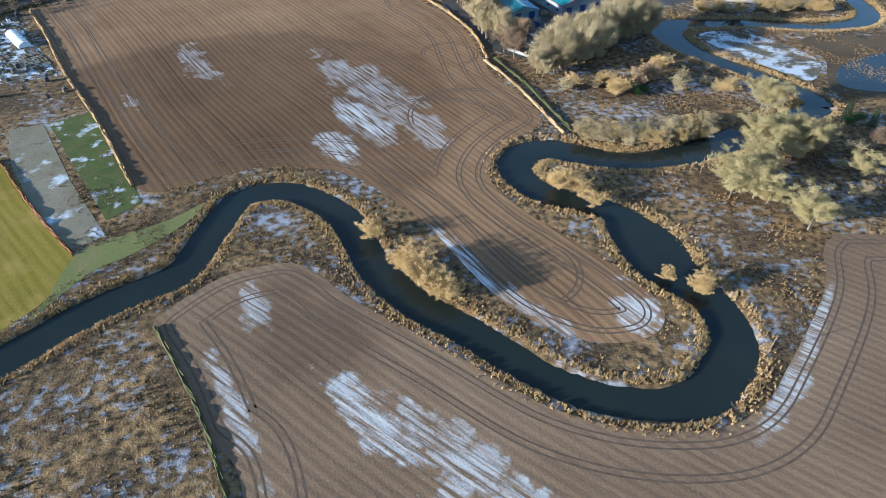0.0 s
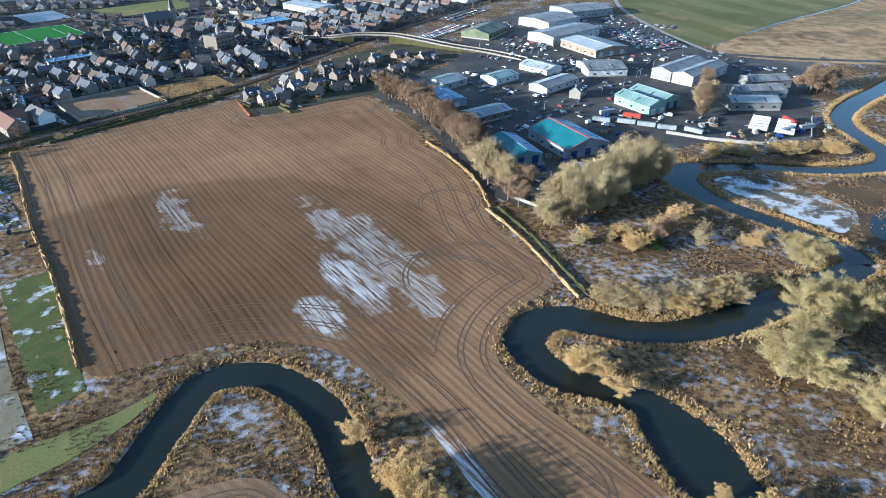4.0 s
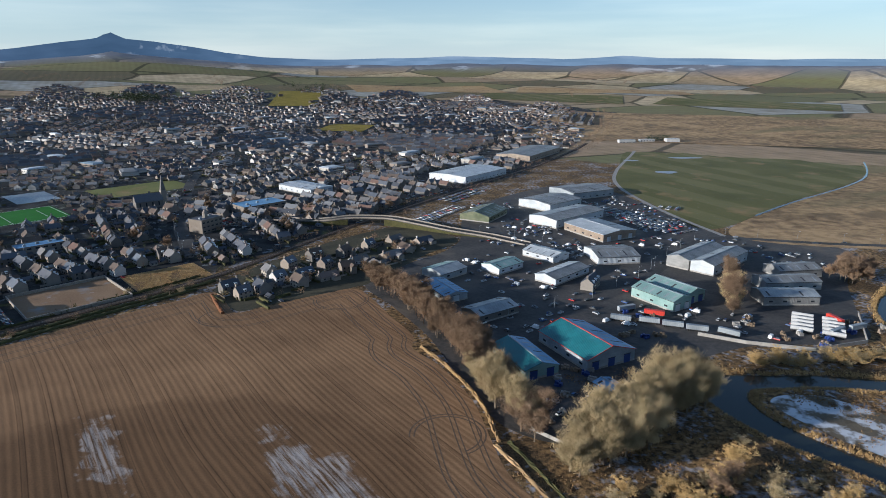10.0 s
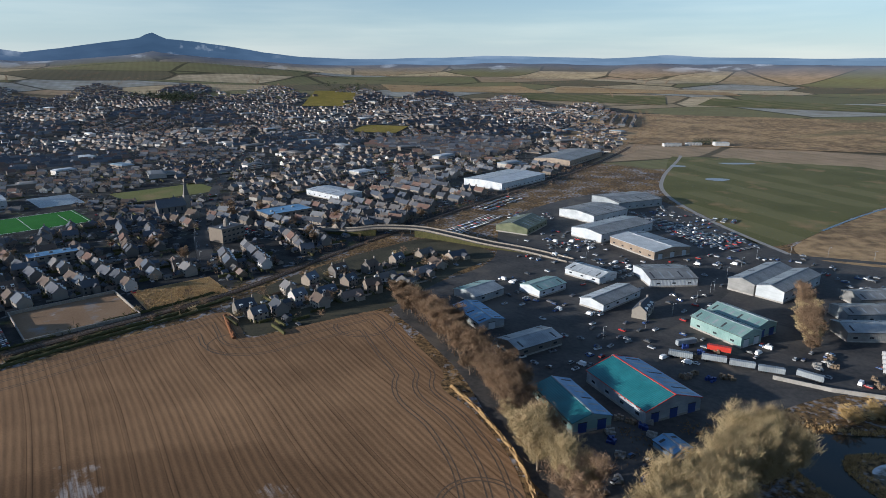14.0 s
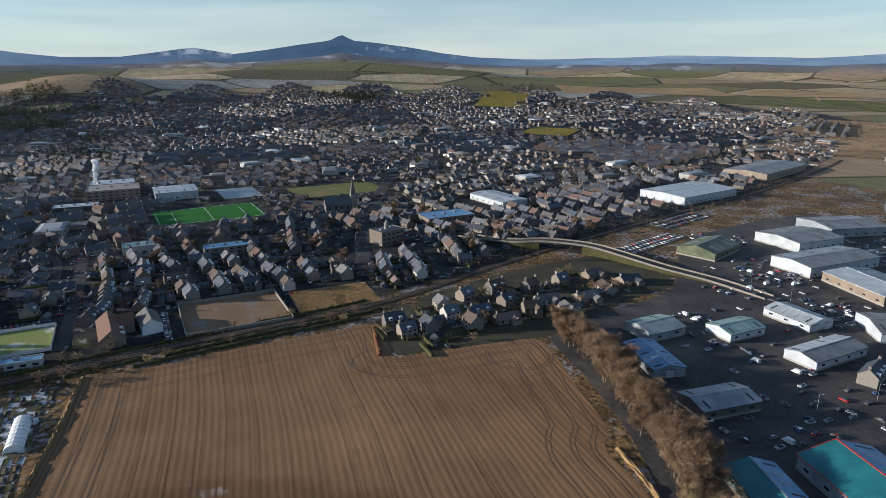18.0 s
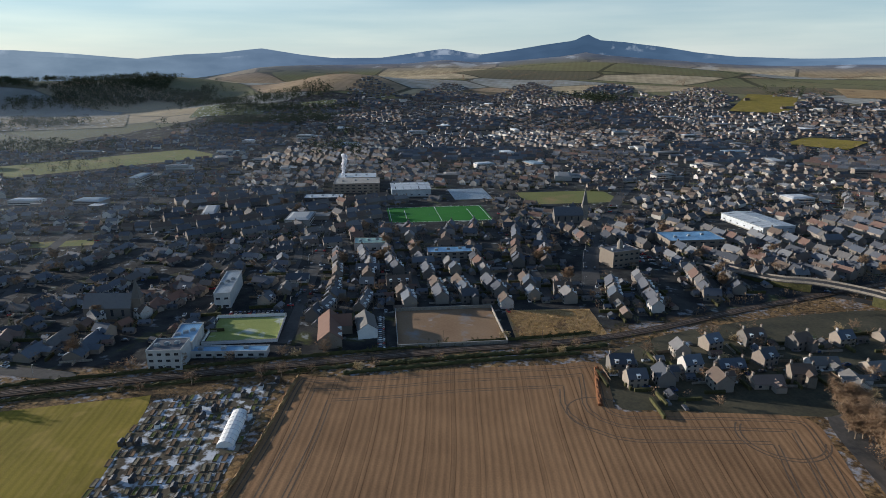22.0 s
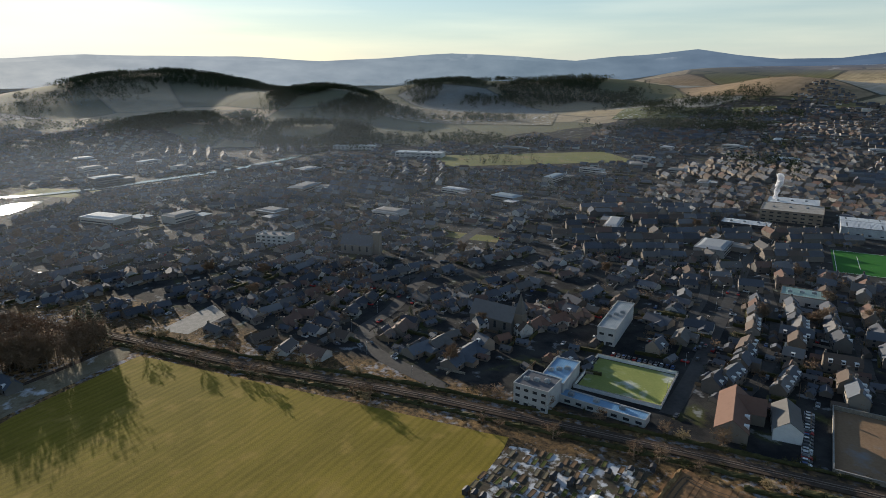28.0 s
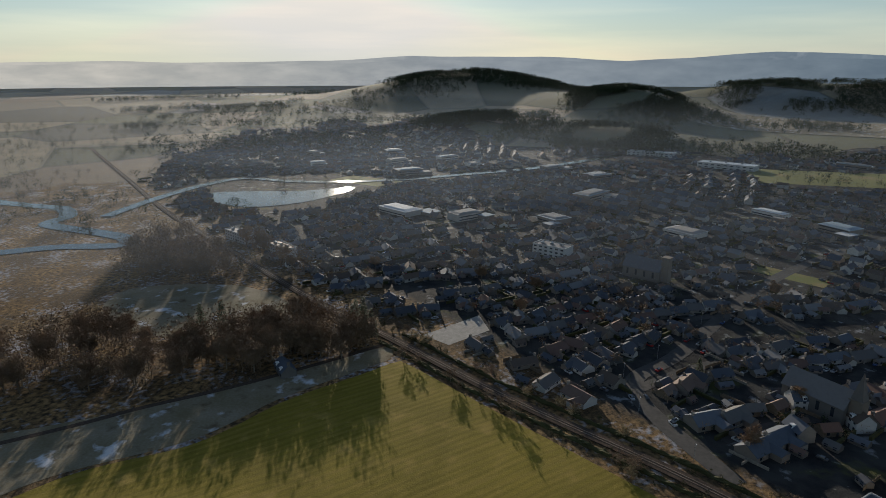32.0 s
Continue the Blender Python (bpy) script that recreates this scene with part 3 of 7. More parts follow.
SKYLINE_AZ = np.array([-180, -60, -35, -20, -17, -12, -6, -2, 2, 10, 14, 17, 20, 22.5, 24.6, 25.6, 26.6, 29, 32, 34.5, 37.6, 40, 43, 47, 50, 53, 56, 59, 62.5, 66, 70.5, 73, 79, 84, 91, 97, 102, 109, 117, 126, 135, 180])
SKYLINE_EL = np.array([0.4, 0.45, 0.5, 0.65, 0.85, 0.6, 0.8, 0.85, 0.65, 0.6, 0.75, 1.05, 1.6, 1.95, 2.1, 2.6, 2.1, 1.8, 1.3, 1.0, 1.45, 1.1, 0.75, 0.7, 1.0, 1.4, 1.1, 0.95, 0.6, 0.85, 1.15, 1.2, 0.8, 0.6, 0.9, 0.95, 1.0, 0.6, 0.45, 0.5, 0.35, 0.4])


def step(a, b, x):
    t = np.clip((x - a) / (b - a), 0, 1)
    return t * t * (3 - 2 * t)


def wobble(x, y, f, k):
    return (np.sin(x * f + 1.3 * k + 1.7 * np.sin(y * f * 0.7 + k)) + np.sin(y * f * 1.1 + 2.1 * k + 1.3 * np.sin(x * f * 0.8)) + np.sin((x + y) * f * 0.6 + k)) / 3


def rise(x, y):
    """The lie of the land, without the river's bed."""
    az, r = azimuth(x, y), np.hypot(x + 60, y - 60)
    z = step(1100, 3300, r) * np.interp(az, [-180, -60, -30, -10, 10, 30, 42, 50, 60, 75, 110, 180], [8, 14, 34, 60, 88, 108, 84, 50, 24, 12, 10, 8])
    hills = ((96, 2750, 112, 11, 330), (82.6, 2050, 70, 6, 240), (89, 2300, 40, 8, 300), (62, 2750, 86, 8, 300), (73, 2650, 76, 6, 280), (93.5, 1650, 36, 7, 190), (82.3, 1480, 22, 6, 150), (104, 2500, 30, 9, 400), (46, 2500, 74, 7, 330), (36, 3000, 30, 5, 350), (26, 3400, 62, 9, 320), (14, 3300, 26, 7, 260), (-12, 3500, 26, 16, 400), (56, 2000, 22, 5, 200), (118, 3300, 22, 12, 260))
    bend, push = 1.6 * wobble(x, y, 0.0045, 4), 90 * wobble(x, y, 0.005, 7)
    for a, d, h, wa, wr in hills:
        z = z + h * np.exp(-(((az + bend - a + 180) % 360 - 180) / wa) ** 2 - ((r + push - d) / wr) ** 2)
    z = z + 7 * step(1500, 3000, r) * wobble(x, y, 0.006, 2)
    top = 148 + 4300 * np.tan(np.radians(np.interp(az, SKYLINE_AZ, SKYLINE_EL) * 0.55 - 0.12)) - 12 + 7 * wobble(x, y, 0.011, 1)
    top = top + (34 - top) * step(46, 66, az)
    far = step(3700, 4300, r)
    return z * (1 - far) + top * far


def land(x, y):
    x, y = np.asarray(x, float), np.asarray(y, float)
    z = rise(x, y)
    xy = np.stack([x.ravel(), y.ravel()], 1)
    near = (np.abs(xy[:, 0] - 50) < 400) & (np.abs(xy[:, 1] - 150) < 330)
    cut = np.full(len(xy), 99.0)
    for line, w in ((RIVER, RIVER_W), (UPPER, UPPER_W)):
        d, k = apart(xy[near], line)
        cut[near] = np.minimum(cut[near], d - np.interp(k, np.arange(len(line)), w) / 2)
    bed = np.interp(cut, [-4, -0.5, 1.5, 5], [-2.6, -1.35, -0.25, 0.0]).reshape(z.shape)
    rough = np.where(cut < 60, 0.18 * wobble(xy[:, 0], xy[:, 1], 0.5, 3), 0).reshape(z.shape)
    return z + bed + rough * (bed < -0.05)


# ---- ground ----
def axis(lo, hi, fine, far):
    grow = [fine]
    while sum(grow) < far:
        grow.append(min(grow[-1] * 1.16, 85))
    out = np.cumsum(grow)
    return np.concatenate([lo - out[::-1], np.arange(lo, hi, fine), hi + out])


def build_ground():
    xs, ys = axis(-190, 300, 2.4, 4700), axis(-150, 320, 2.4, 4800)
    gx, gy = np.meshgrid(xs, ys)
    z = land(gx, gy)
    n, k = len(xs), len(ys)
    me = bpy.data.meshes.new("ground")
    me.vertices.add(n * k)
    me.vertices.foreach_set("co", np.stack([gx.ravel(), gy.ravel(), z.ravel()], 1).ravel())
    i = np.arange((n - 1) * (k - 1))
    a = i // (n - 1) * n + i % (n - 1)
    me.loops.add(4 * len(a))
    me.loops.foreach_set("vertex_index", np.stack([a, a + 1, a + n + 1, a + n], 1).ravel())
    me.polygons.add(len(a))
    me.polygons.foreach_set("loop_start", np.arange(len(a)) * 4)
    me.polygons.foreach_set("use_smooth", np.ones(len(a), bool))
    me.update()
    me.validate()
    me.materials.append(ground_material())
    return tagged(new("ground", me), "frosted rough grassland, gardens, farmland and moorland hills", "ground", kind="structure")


def ground_material():
    m = Mat("land", 0.95, spec=0.1)
    p = m.sep(m.pos)
    dx, dy = m.math("ADD", p[0], 60.0), m.math("SUBTRACT", p[1], 60.0)
    r = m.math("SQRT", m.math("ADD", m.math("MULTIPLY", dx, dx), m.math("MULTIPLY", dy, dy)))
    # tussocks, straw and frost beside the river
    tuft = m.noise(0.35, 6)
    rough = m.mix(m.ramp(tuft, 0.38, 0.62), (0.05, 0.036, 0.021), (0.33, 0.205, 0.09))
    rough = m.mix(m.ramp(m.noise(0.03, 5), 0.42, 0.6, 0, 0.85), rough, m.mix(m.ramp(m.noise(0.9, 4), 0.4, 0.6), (0.032, 0.026, 0.018), (0.13, 0.085, 0.046)))
    rime = m.math("ADD", m.math("MULTIPLY", m.noise(0.3, 6), 0.6), m.math("MULTIPLY", m.noise(0.035, 4), 0.55))
    rough = m.mix(m.ramp(rime, 0.60, 0.72, 0, 0.6), rough, (0.46, 0.49, 0.56))
    # gardens and yards of the town
    yard = m.mix(m.ramp(m.noise(0.06, 5), 0.4, 0.6), (0.020, 0.021, 0.023), (0.052, 0.052, 0.05))
    yard = m.mix(m.ramp(m.noise(0.045, 4), 0.58, 0.68), yard, (0.075, 0.08, 0.03))
    yard = m.mix(m.ramp(m.noise(0.09, 5), 0.60, 0.68, 0, 0.5), yard, (0.42, 0.44, 0.47))
    side = m.math("SUBTRACT", m.math("MULTIPLY", m.math("ADD", p[0], 278.0), -math.sin(radians(46))), m.math("MULTIPLY", m.math("SUBTRACT", p[1], 272.0), -math.cos(radians(46))))
    other = m.math("ADD", m.math("MULTIPLY", m.math("ADD", p[0], 160.0), -0.84), m.math("MULTIPLY", m.math("SUBTRACT", p[1], 412.0), 0.54))
    north = m.math("ADD", m.math("MULTIPLY", m.math("SUBTRACT", p[0], 240.0), -0.92), m.math("MULTIPLY", m.math("SUBTRACT", p[1], 1110.0), 0.39))
    bearing = m.math("MULTIPLY", m.math("ARCTAN2", m.math("MULTIPLY", dx, -1.0), dy), 57.2958)
    limit = m.math("MINIMUM", m.ramp(bearing, 48, 70, 2300, 1320), m.ramp(bearing, -22, -4, 1850, 2300))
    limit = m.math("ADD", limit, m.math("SUBTRACT", m.ramp(bearing, 92, 102, 0, 450), m.ramp(bearing, 112, 122, 0, 900)))
    within = m.math("ADD", m.math("SUBTRACT", limit, r), m.math("MULTIPLY", m.math("SUBTRACT", m.noise(0.006, 3), 0.5), 260.0))
    town = m.ramp(m.math("MINIMUM", m.math("MINIMUM", side, within), m.math("MINIMUM", other, north)), 6, 14)
    c = m.mix(town, rough, yard)
    # patchwork of farmland
    cell = m.n.new("ShaderNodeTexVoronoi")
    cell.inputs["Scale"].default_value, cell.inputs["Randomness"].default_value = 0.0029, 0.8
    m.l.new(m.turned(25, (1.5, 0.9, 1)), cell.inputs["Vector"])
    tint = m.n.new("ShaderNodeValToRGB")
    tint.color_ramp.interpolation = "CONSTANT"
    tones = [(0.56, 0.44, 0.27), (0.20, 0.20, 0.09), (0.42, 0.30, 0.19), (0.18, 0.18, 0.085), (0.60, 0.48, 0.31), (0.15, 0.13, 0.08), (0.42, 0.32, 0.20), (0.21, 0.20, 0.095), (0.58, 0.46, 0.28), (0.40, 0.40, 0.37)]
    e = tint.color_ramp.elements
    while len(e) < len(tones):
        e.new(0.5)
    for i, t in enumerate(tones):
        e[i].position, e[i].color = i / len(tones), (*t, 1)
    m.l.new(m.sep(cell.outputs["Color"])[0], tint.inputs[0])
    farm = m.mix(m.ramp(m.noise(0.02, 5), 0.3, 0.7), tint.outputs[0], m.mix(0.6, tint.outputs[0], (0.16, 0.13, 0.07)))
    rim = m.n.new("ShaderNodeTexVoronoi")
    rim.feature = "DISTANCE_TO_EDGE"
    rim.inputs["Scale"].default_value, rim.inputs["Randomness"].default_value = 0.0029, 0.8
    m.l.new(m.turned(25, (1.5, 0.9, 1)), rim.inputs["Vector"])
    drill = m.math("SINE", m.math("MULTIPLY", m.sep(m.turned(25))[0], 6.2832 / 26))
    farm = m.mix(m.ramp(drill, -1, 1, 0, 0.25), farm, m.mix(1.0, farm, (0.6, 0.6, 0.6), "MULTIPLY"))
    farm = m.mix(m.ramp(m.math("ADD", rim.outputs["Distance"], m.math("MULTIPLY", m.math("SUBTRACT", m.noise(0.02, 3), 0.5), 0.03)), 0.012, 0.022, 0.8, 0.0), farm, (0.045, 0.042, 0.025))
    # fields shift to a darker grey on the left bearings
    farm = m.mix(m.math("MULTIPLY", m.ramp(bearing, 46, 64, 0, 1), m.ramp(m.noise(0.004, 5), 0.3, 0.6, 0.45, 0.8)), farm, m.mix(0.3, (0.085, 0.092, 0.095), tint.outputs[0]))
    ragged = m.math("ADD", r, m.math("MULTIPLY", m.math("SUBTRACT", m.noise(0.004, 3), 0.5), 700.0))
    open_land = m.math("MULTIPLY", m.ramp(ragged, 950, 1000), m.math("SUBTRACT", 1.0, town))
    c = m.mix(m.math("MAXIMUM", m.ramp(ragged, 2150, 2200), open_land), c, farm)
    # heather moor, distance haze put into its blue-grey colour, with snow on the heights
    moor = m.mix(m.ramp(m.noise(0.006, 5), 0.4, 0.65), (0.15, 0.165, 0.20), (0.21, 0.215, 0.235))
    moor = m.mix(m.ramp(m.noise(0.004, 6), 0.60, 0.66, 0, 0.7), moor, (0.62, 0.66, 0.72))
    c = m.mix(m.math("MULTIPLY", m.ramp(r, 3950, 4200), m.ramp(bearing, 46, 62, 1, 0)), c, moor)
    m.bump(m.math("ADD", tuft, m.noise(1.5, 3)), 0.8, 0.35)
    return m.done(c)


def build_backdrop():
    """Two far ridges, out of reach; distance haze is painted into their glow by bearing."""
    m = Mat("hazed_hills_glow", 1.0, spec=0.0)
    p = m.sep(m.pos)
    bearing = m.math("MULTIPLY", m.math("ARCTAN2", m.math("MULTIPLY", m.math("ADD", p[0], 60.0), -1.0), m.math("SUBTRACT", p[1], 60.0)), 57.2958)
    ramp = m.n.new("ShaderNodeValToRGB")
    # haze colour per bearing: dark blue at the peak, paler sunward
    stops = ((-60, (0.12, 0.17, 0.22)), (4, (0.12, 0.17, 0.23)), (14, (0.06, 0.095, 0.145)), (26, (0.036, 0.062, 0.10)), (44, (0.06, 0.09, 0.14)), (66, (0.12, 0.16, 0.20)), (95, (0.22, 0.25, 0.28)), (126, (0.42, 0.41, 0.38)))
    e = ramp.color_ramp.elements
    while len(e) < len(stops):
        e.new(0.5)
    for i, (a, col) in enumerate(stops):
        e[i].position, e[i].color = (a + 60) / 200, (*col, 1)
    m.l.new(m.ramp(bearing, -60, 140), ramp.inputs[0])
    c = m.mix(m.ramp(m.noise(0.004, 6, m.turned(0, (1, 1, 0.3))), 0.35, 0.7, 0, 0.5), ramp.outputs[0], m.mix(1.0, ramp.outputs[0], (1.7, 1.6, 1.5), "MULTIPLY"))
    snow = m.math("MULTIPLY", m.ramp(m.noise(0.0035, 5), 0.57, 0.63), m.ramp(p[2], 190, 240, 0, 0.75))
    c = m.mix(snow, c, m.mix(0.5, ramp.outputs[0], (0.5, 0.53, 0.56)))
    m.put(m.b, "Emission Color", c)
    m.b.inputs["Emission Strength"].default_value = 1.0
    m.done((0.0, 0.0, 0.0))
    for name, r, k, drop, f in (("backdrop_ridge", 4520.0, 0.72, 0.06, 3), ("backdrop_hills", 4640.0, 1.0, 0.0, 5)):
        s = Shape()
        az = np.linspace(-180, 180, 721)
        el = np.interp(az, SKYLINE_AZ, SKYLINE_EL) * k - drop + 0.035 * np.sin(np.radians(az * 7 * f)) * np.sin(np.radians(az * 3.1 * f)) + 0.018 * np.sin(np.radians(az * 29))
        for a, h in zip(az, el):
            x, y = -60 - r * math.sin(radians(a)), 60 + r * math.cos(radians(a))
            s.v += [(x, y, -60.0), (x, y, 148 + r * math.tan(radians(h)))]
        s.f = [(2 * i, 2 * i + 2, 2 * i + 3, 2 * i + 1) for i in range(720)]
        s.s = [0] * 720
        setting(name, s, m.m, "horizon hills glowing in painted blue haze, with snow patches", "backdrop")


build_ground()
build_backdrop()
for name, line, w, label in (("water_river", RIVER, RIVER_W + 7, "dark still river between reedy banks"), ("water_upper", UPPER, UPPER_W + 7, "blue cold river bending round a marshy spit"), ("water_west", WEST, 17, "bright narrow river in the moor")):
    setting(name, ribbon(line, w, {"water_river": -0.8, "water_upper": -0.77}.get(name, 0.45)), M["water"], label, "river")
for name, ring, mat, z, label in (
        ("field_tilled", BIG_FIELD, "field", 0.07, "brown tilled field with drill rows and a drift of snow"),
        ("field_tilled_south", LOW_FIELD, "field_low", 0.07, "brown tilled field streaked with frost"),
        ("field_green", GREEN_FIELD, "green", 0.07, "green field of young grass"),
        ("meadow_frosted", MEADOW_WEST, "frost_grass", 0.08, "frosted grass strip beside the wood"),
        ("meadow_back", MEADOW_BACK, "frost_grass", 0.08, "frosted meadow between the woods"),
        ("verge_grass", VERGE, "pasture", 0.09, "grassy verge above the river bank"),
        ("plot_bare", PLOT_A, "frost_grass", 0.08, "narrow frosted garden plot of bare soil"),
        ("plot_grassy", PLOT_B, "plot", 0.08, "narrow grassy garden plot with frost")):
    setting(name, filled(ring, z), M[mat], label, "field")


# ---- kinds of things ----
def shed(label, x, y, length, width, turn, eave, pitch, wall, roofs, doors=2, lights=6, trim=None, door_mat="white", category="warehouse"):
    """A portal-frame shed: walls with gables, two roof slopes, ridge, rooflights, roller doors."""
    t = thing("warehouse", label, category, pose(x, y, 0, 0, 0, turn), "sheds of the industrial estate")
    l, w, r = length / 2, width / 2, width / 2 * pitch
    s = Shape()
    s.face([(-l, -w, 0), (l, -w, 0), (l, -w, eave), (-l, -w, eave)]).face([(l, w, 0), (-l, w, 0), (-l, w, eave), (l, w, eave)])
    s.face([(l, -w, 0), (l, w, 0), (l, w, eave), (l, 0, eave + r), (l, -w, eave)]).face([(-l, w, 0), (-l, -w, 0), (-l, -w, eave), (-l, 0, eave + r), (-l, w, eave)])
    part("wall", s, wall, t)
    part("plinth", Shape().box(0, 0, 0, length + 0.16, width + 0.16, 1.1), M["concrete"], t)
    for k, side in ((0, -1), (1, 1)):
        o, up = 0.5, 0.22
        low = [(-l - 0.3, side * (w + o), eave - o * pitch), (l + 0.3, side * (w + o), eave - o * pitch), (l + 0.3, 0, eave + r), (-l - 0.3, 0, eave + r)]
        if side > 0:
            low = low[::-1]
        slope = part("roof_slope", Shape().hull(low, [(a, b, c + up) for a, b, c in low], 0, True), roofs[k % len(roofs)], t)
        for i in range(lights if side > 0 or len(roofs) == 1 else 0):
            px = -l + (i + 0.5) * length / lights
            ring = [(px - 0.6, side * w * 0.9, eave + r * 0.10 + up), (px + 0.6, side * w * 0.9, eave + r * 0.10 + up), (px + 0.6, side * w * 0.35, eave + r * 0.65 + up), (px - 0.6, side * w * 0.35, eave + r * 0.65 + up)]
            if side > 0:
                ring = ring[::-1]
            part("rooflight", Shape().hull(ring, [(a, b, c + 0.06) for a, b, c in ring]), STEEL["grey"] if i % 3 else M["dark"], slope)
        part("gutter", Shape().box(0, side * (w + o + 0.1), eave - o * pitch - 0.1, length + 0.6, 0.22, 0.25), trim or M["dark"], t)
    part("ridge_cap", Shape().box(0, 0, eave + r + 0.1, length + 0.7, 0.7, 0.25), trim or STEEL["grey"], t)
    for i in range(doors):
        py = -w + (i + 0.5) * width / doors
        d = part("roller_door", Shape().box(l + 0.05, py, 0, 0.14, min(4.2, width / doors * 0.6), min(4.6, eave - 0.8)), STEEL[door_mat], t)
        part("door_frame", Shape().box(l + 0.1, py, min(4.6, eave - 0.8), 0.22, min(4.6, width / doors * 0.7), 0.3), M["dark"], d)
    for i in range(int(length / 9)):
        px = -l + (i + 0.5) * length / int(length / 9)
        part("window", Shape().box(px, -w - 0.03, 2.2, 2.4, 0.1, 1.1), M["glass"], t)
    if trim:
        for side in (-1, 1):
            for e in (-1, 1):
                a = Vector((e * (l + 0.4), side * (w + 0.5), eave - 0.1))
                part("verge_trim", Shape().tube(a, (e * (l + 0.4), 0, eave + r + 0.25), 0.22, 0.22, 4), trim, t)
    return t


def block(label, x, y, length, width, turn, high, wall, roof, floors=2, bays=6, category="building", group=""):
    """A flat-roofed building with a parapet, window rows, door and roof plant."""
    t = thing("flat_roofed_building", label, category, pose(x, y, 0, 0, 0, turn), group)
    part("wall", Shape().box(0, 0, 0, length, width, high), wall, t)
    part("roof", Shape().box(0, 0, high, length - 0.8, width - 0.8, 0.15), roof, t)
    for a, b, c, d in ((0, -width / 2, length + 0.3, 0.4), (0, width / 2, length + 0.3, 0.4), (-length / 2, 0, 0.4, width + 0.3), (length / 2, 0, 0.4, width + 0.3)):
        part("parapet", Shape().box(a, b, high - 0.1, c, d, 0.7), wall, t)
    for f in range(floors):
        z = 1.0 + f * high / floors
        for i in range(bays):
            px = -length / 2 + (i + 0.5) * length / bays
            for side in (-1, 1):
                part("window", Shape().box(px, side * (width / 2 + 0.02), z, length / bays * 0.5, 0.12, 1.3), M["glass"], t)
    part("door", Shape().box(length * 0.1, -width / 2 - 0.04, 0, 1.8, 0.14, 2.3), M["dark"], t)
    for i in range(3):
        part("roof_plant", Shape().box(-length * 0.3 + i * length * 0.27, width * 0.1 * (i - 1), high + 0.15, 2.6, 2.0, 1.3).box(-length * 0.3 + i * length * 0.27, width * 0.1 * (i - 1), high + 1.45, 1.2, 1.2, 0.3), STEEL["grey"], t)
    return t


def house(label, w, d, eave, pitch, wall, roof, chimneys=2, dormers=0, wing=False, group="", floors=1):
    """A gabled house on its base centre; the ridge runs along local x."""
    t = thing("house", label, "house", None, group)
    l, h, r = w / 2, d / 2, d / 2 * pitch
    s = Shape()
    s.face([(-l, -h, 0), (l, -h, 0), (l, -h, eave), (-l, -h, eave)]).face([(l, h, 0), (-l, h, 0), (-l, h, eave), (l, h, eave)])
    s.face([(l, -h, 0), (l, h, 0), (l, h, eave), (l, 0, eave + r), (l, -h, eave)]).face([(-l, h, 0), (-l, -h, 0), (-l, -h, eave), (-l, 0, eave + r), (-l, h, eave)])
    if wing:
        s.box(l * 0.45, -h - d * 0.22, 0, w * 0.36, d * 0.5, eave)
    part("wall", s, wall, t)
    s = Shape()
    for side in (-1, 1):
        low = [(-l - 0.25, side * (h + 0.35), eave - 0.35 * pitch), (l + 0.25, side * (h + 0.35), eave - 0.35 * pitch), (l + 0.25, 0, eave + r), (-l - 0.25, 0, eave + r)]
        low = low if side < 0 else low[::-1]
        s.hull(low, [(a, b, c + 0.18) for a, b, c in low], 0, True)
    if wing:
        x0, x1, y0, xm = l * 0.45 - w * 0.2, l * 0.45 + w * 0.2, -h - d * 0.49, l * 0.45
        top = eave + w * 0.2 * pitch
        s.face([(x0, y0, eave), (xm, y0, top), (xm, 0, top), (x0, 0, eave)]).face([(xm, y0, top), (x1, y0, eave), (x1, 0, eave), (xm, 0, top)])
        s.face([(x0, y0 + 0.2, eave), (x1, y0 + 0.2, eave), (xm, y0 + 0.2, top)])
    rf = part("roof", s, roof, t)
    for k in range(chimneys):
        px = (-1 if k == 0 else 1) * (l - 0.5)
        c = part("chimney", Shape().box(px, 0, eave + r - 0.6, 0.8, 1.3, 1.9).box(px, 0, eave + r + 1.3, 0.95, 1.5, 0.18), wall, t)
        part("chimney_pot", Shape().tube((px, 0.3, eave + r + 1.4), (px, 0.3, eave + r + 2.0), 0.16, 0.13).tube((px, -0.3, eave + r + 1.4), (px, -0.3, eave + r + 2.0), 0.16, 0.13), M["tile"], c)
    for f in range(floors):
        for side in (-1, 1):
            n = 3 if w > 9 else 2
            for i in range(n):
                px = -l + (i + 0.5) * w / n
                if side < 0 and f == 0 and i == 1:
                    part("door", Shape().box(px, -h - 0.03, 0, 1.0, 0.12, 2.1), M["dark"], t)
                    continue
                part("window", Shape().box(px, side * (h + 0.03), 0.9 + f * 2.7, 1.3, 0.14, 1.3), M["glass"], t)
    for i in range(dormers):
        px = -l + (i + 0.5) * w / dormers
        dm = part("dormer", Shape().box(px, -h * 0.55, eave + 0.1, 1.7, h * 0.9, 1.5).box(px, -h * 0.5, eave + 1.6, 2.0, h, 0.15), M["white"], rf)
        part("dormer_window", Shape().box(px, -h - 0.02, eave + 0.5, 1.3, 0.14, 0.9), M["glass"], dm)
    return t


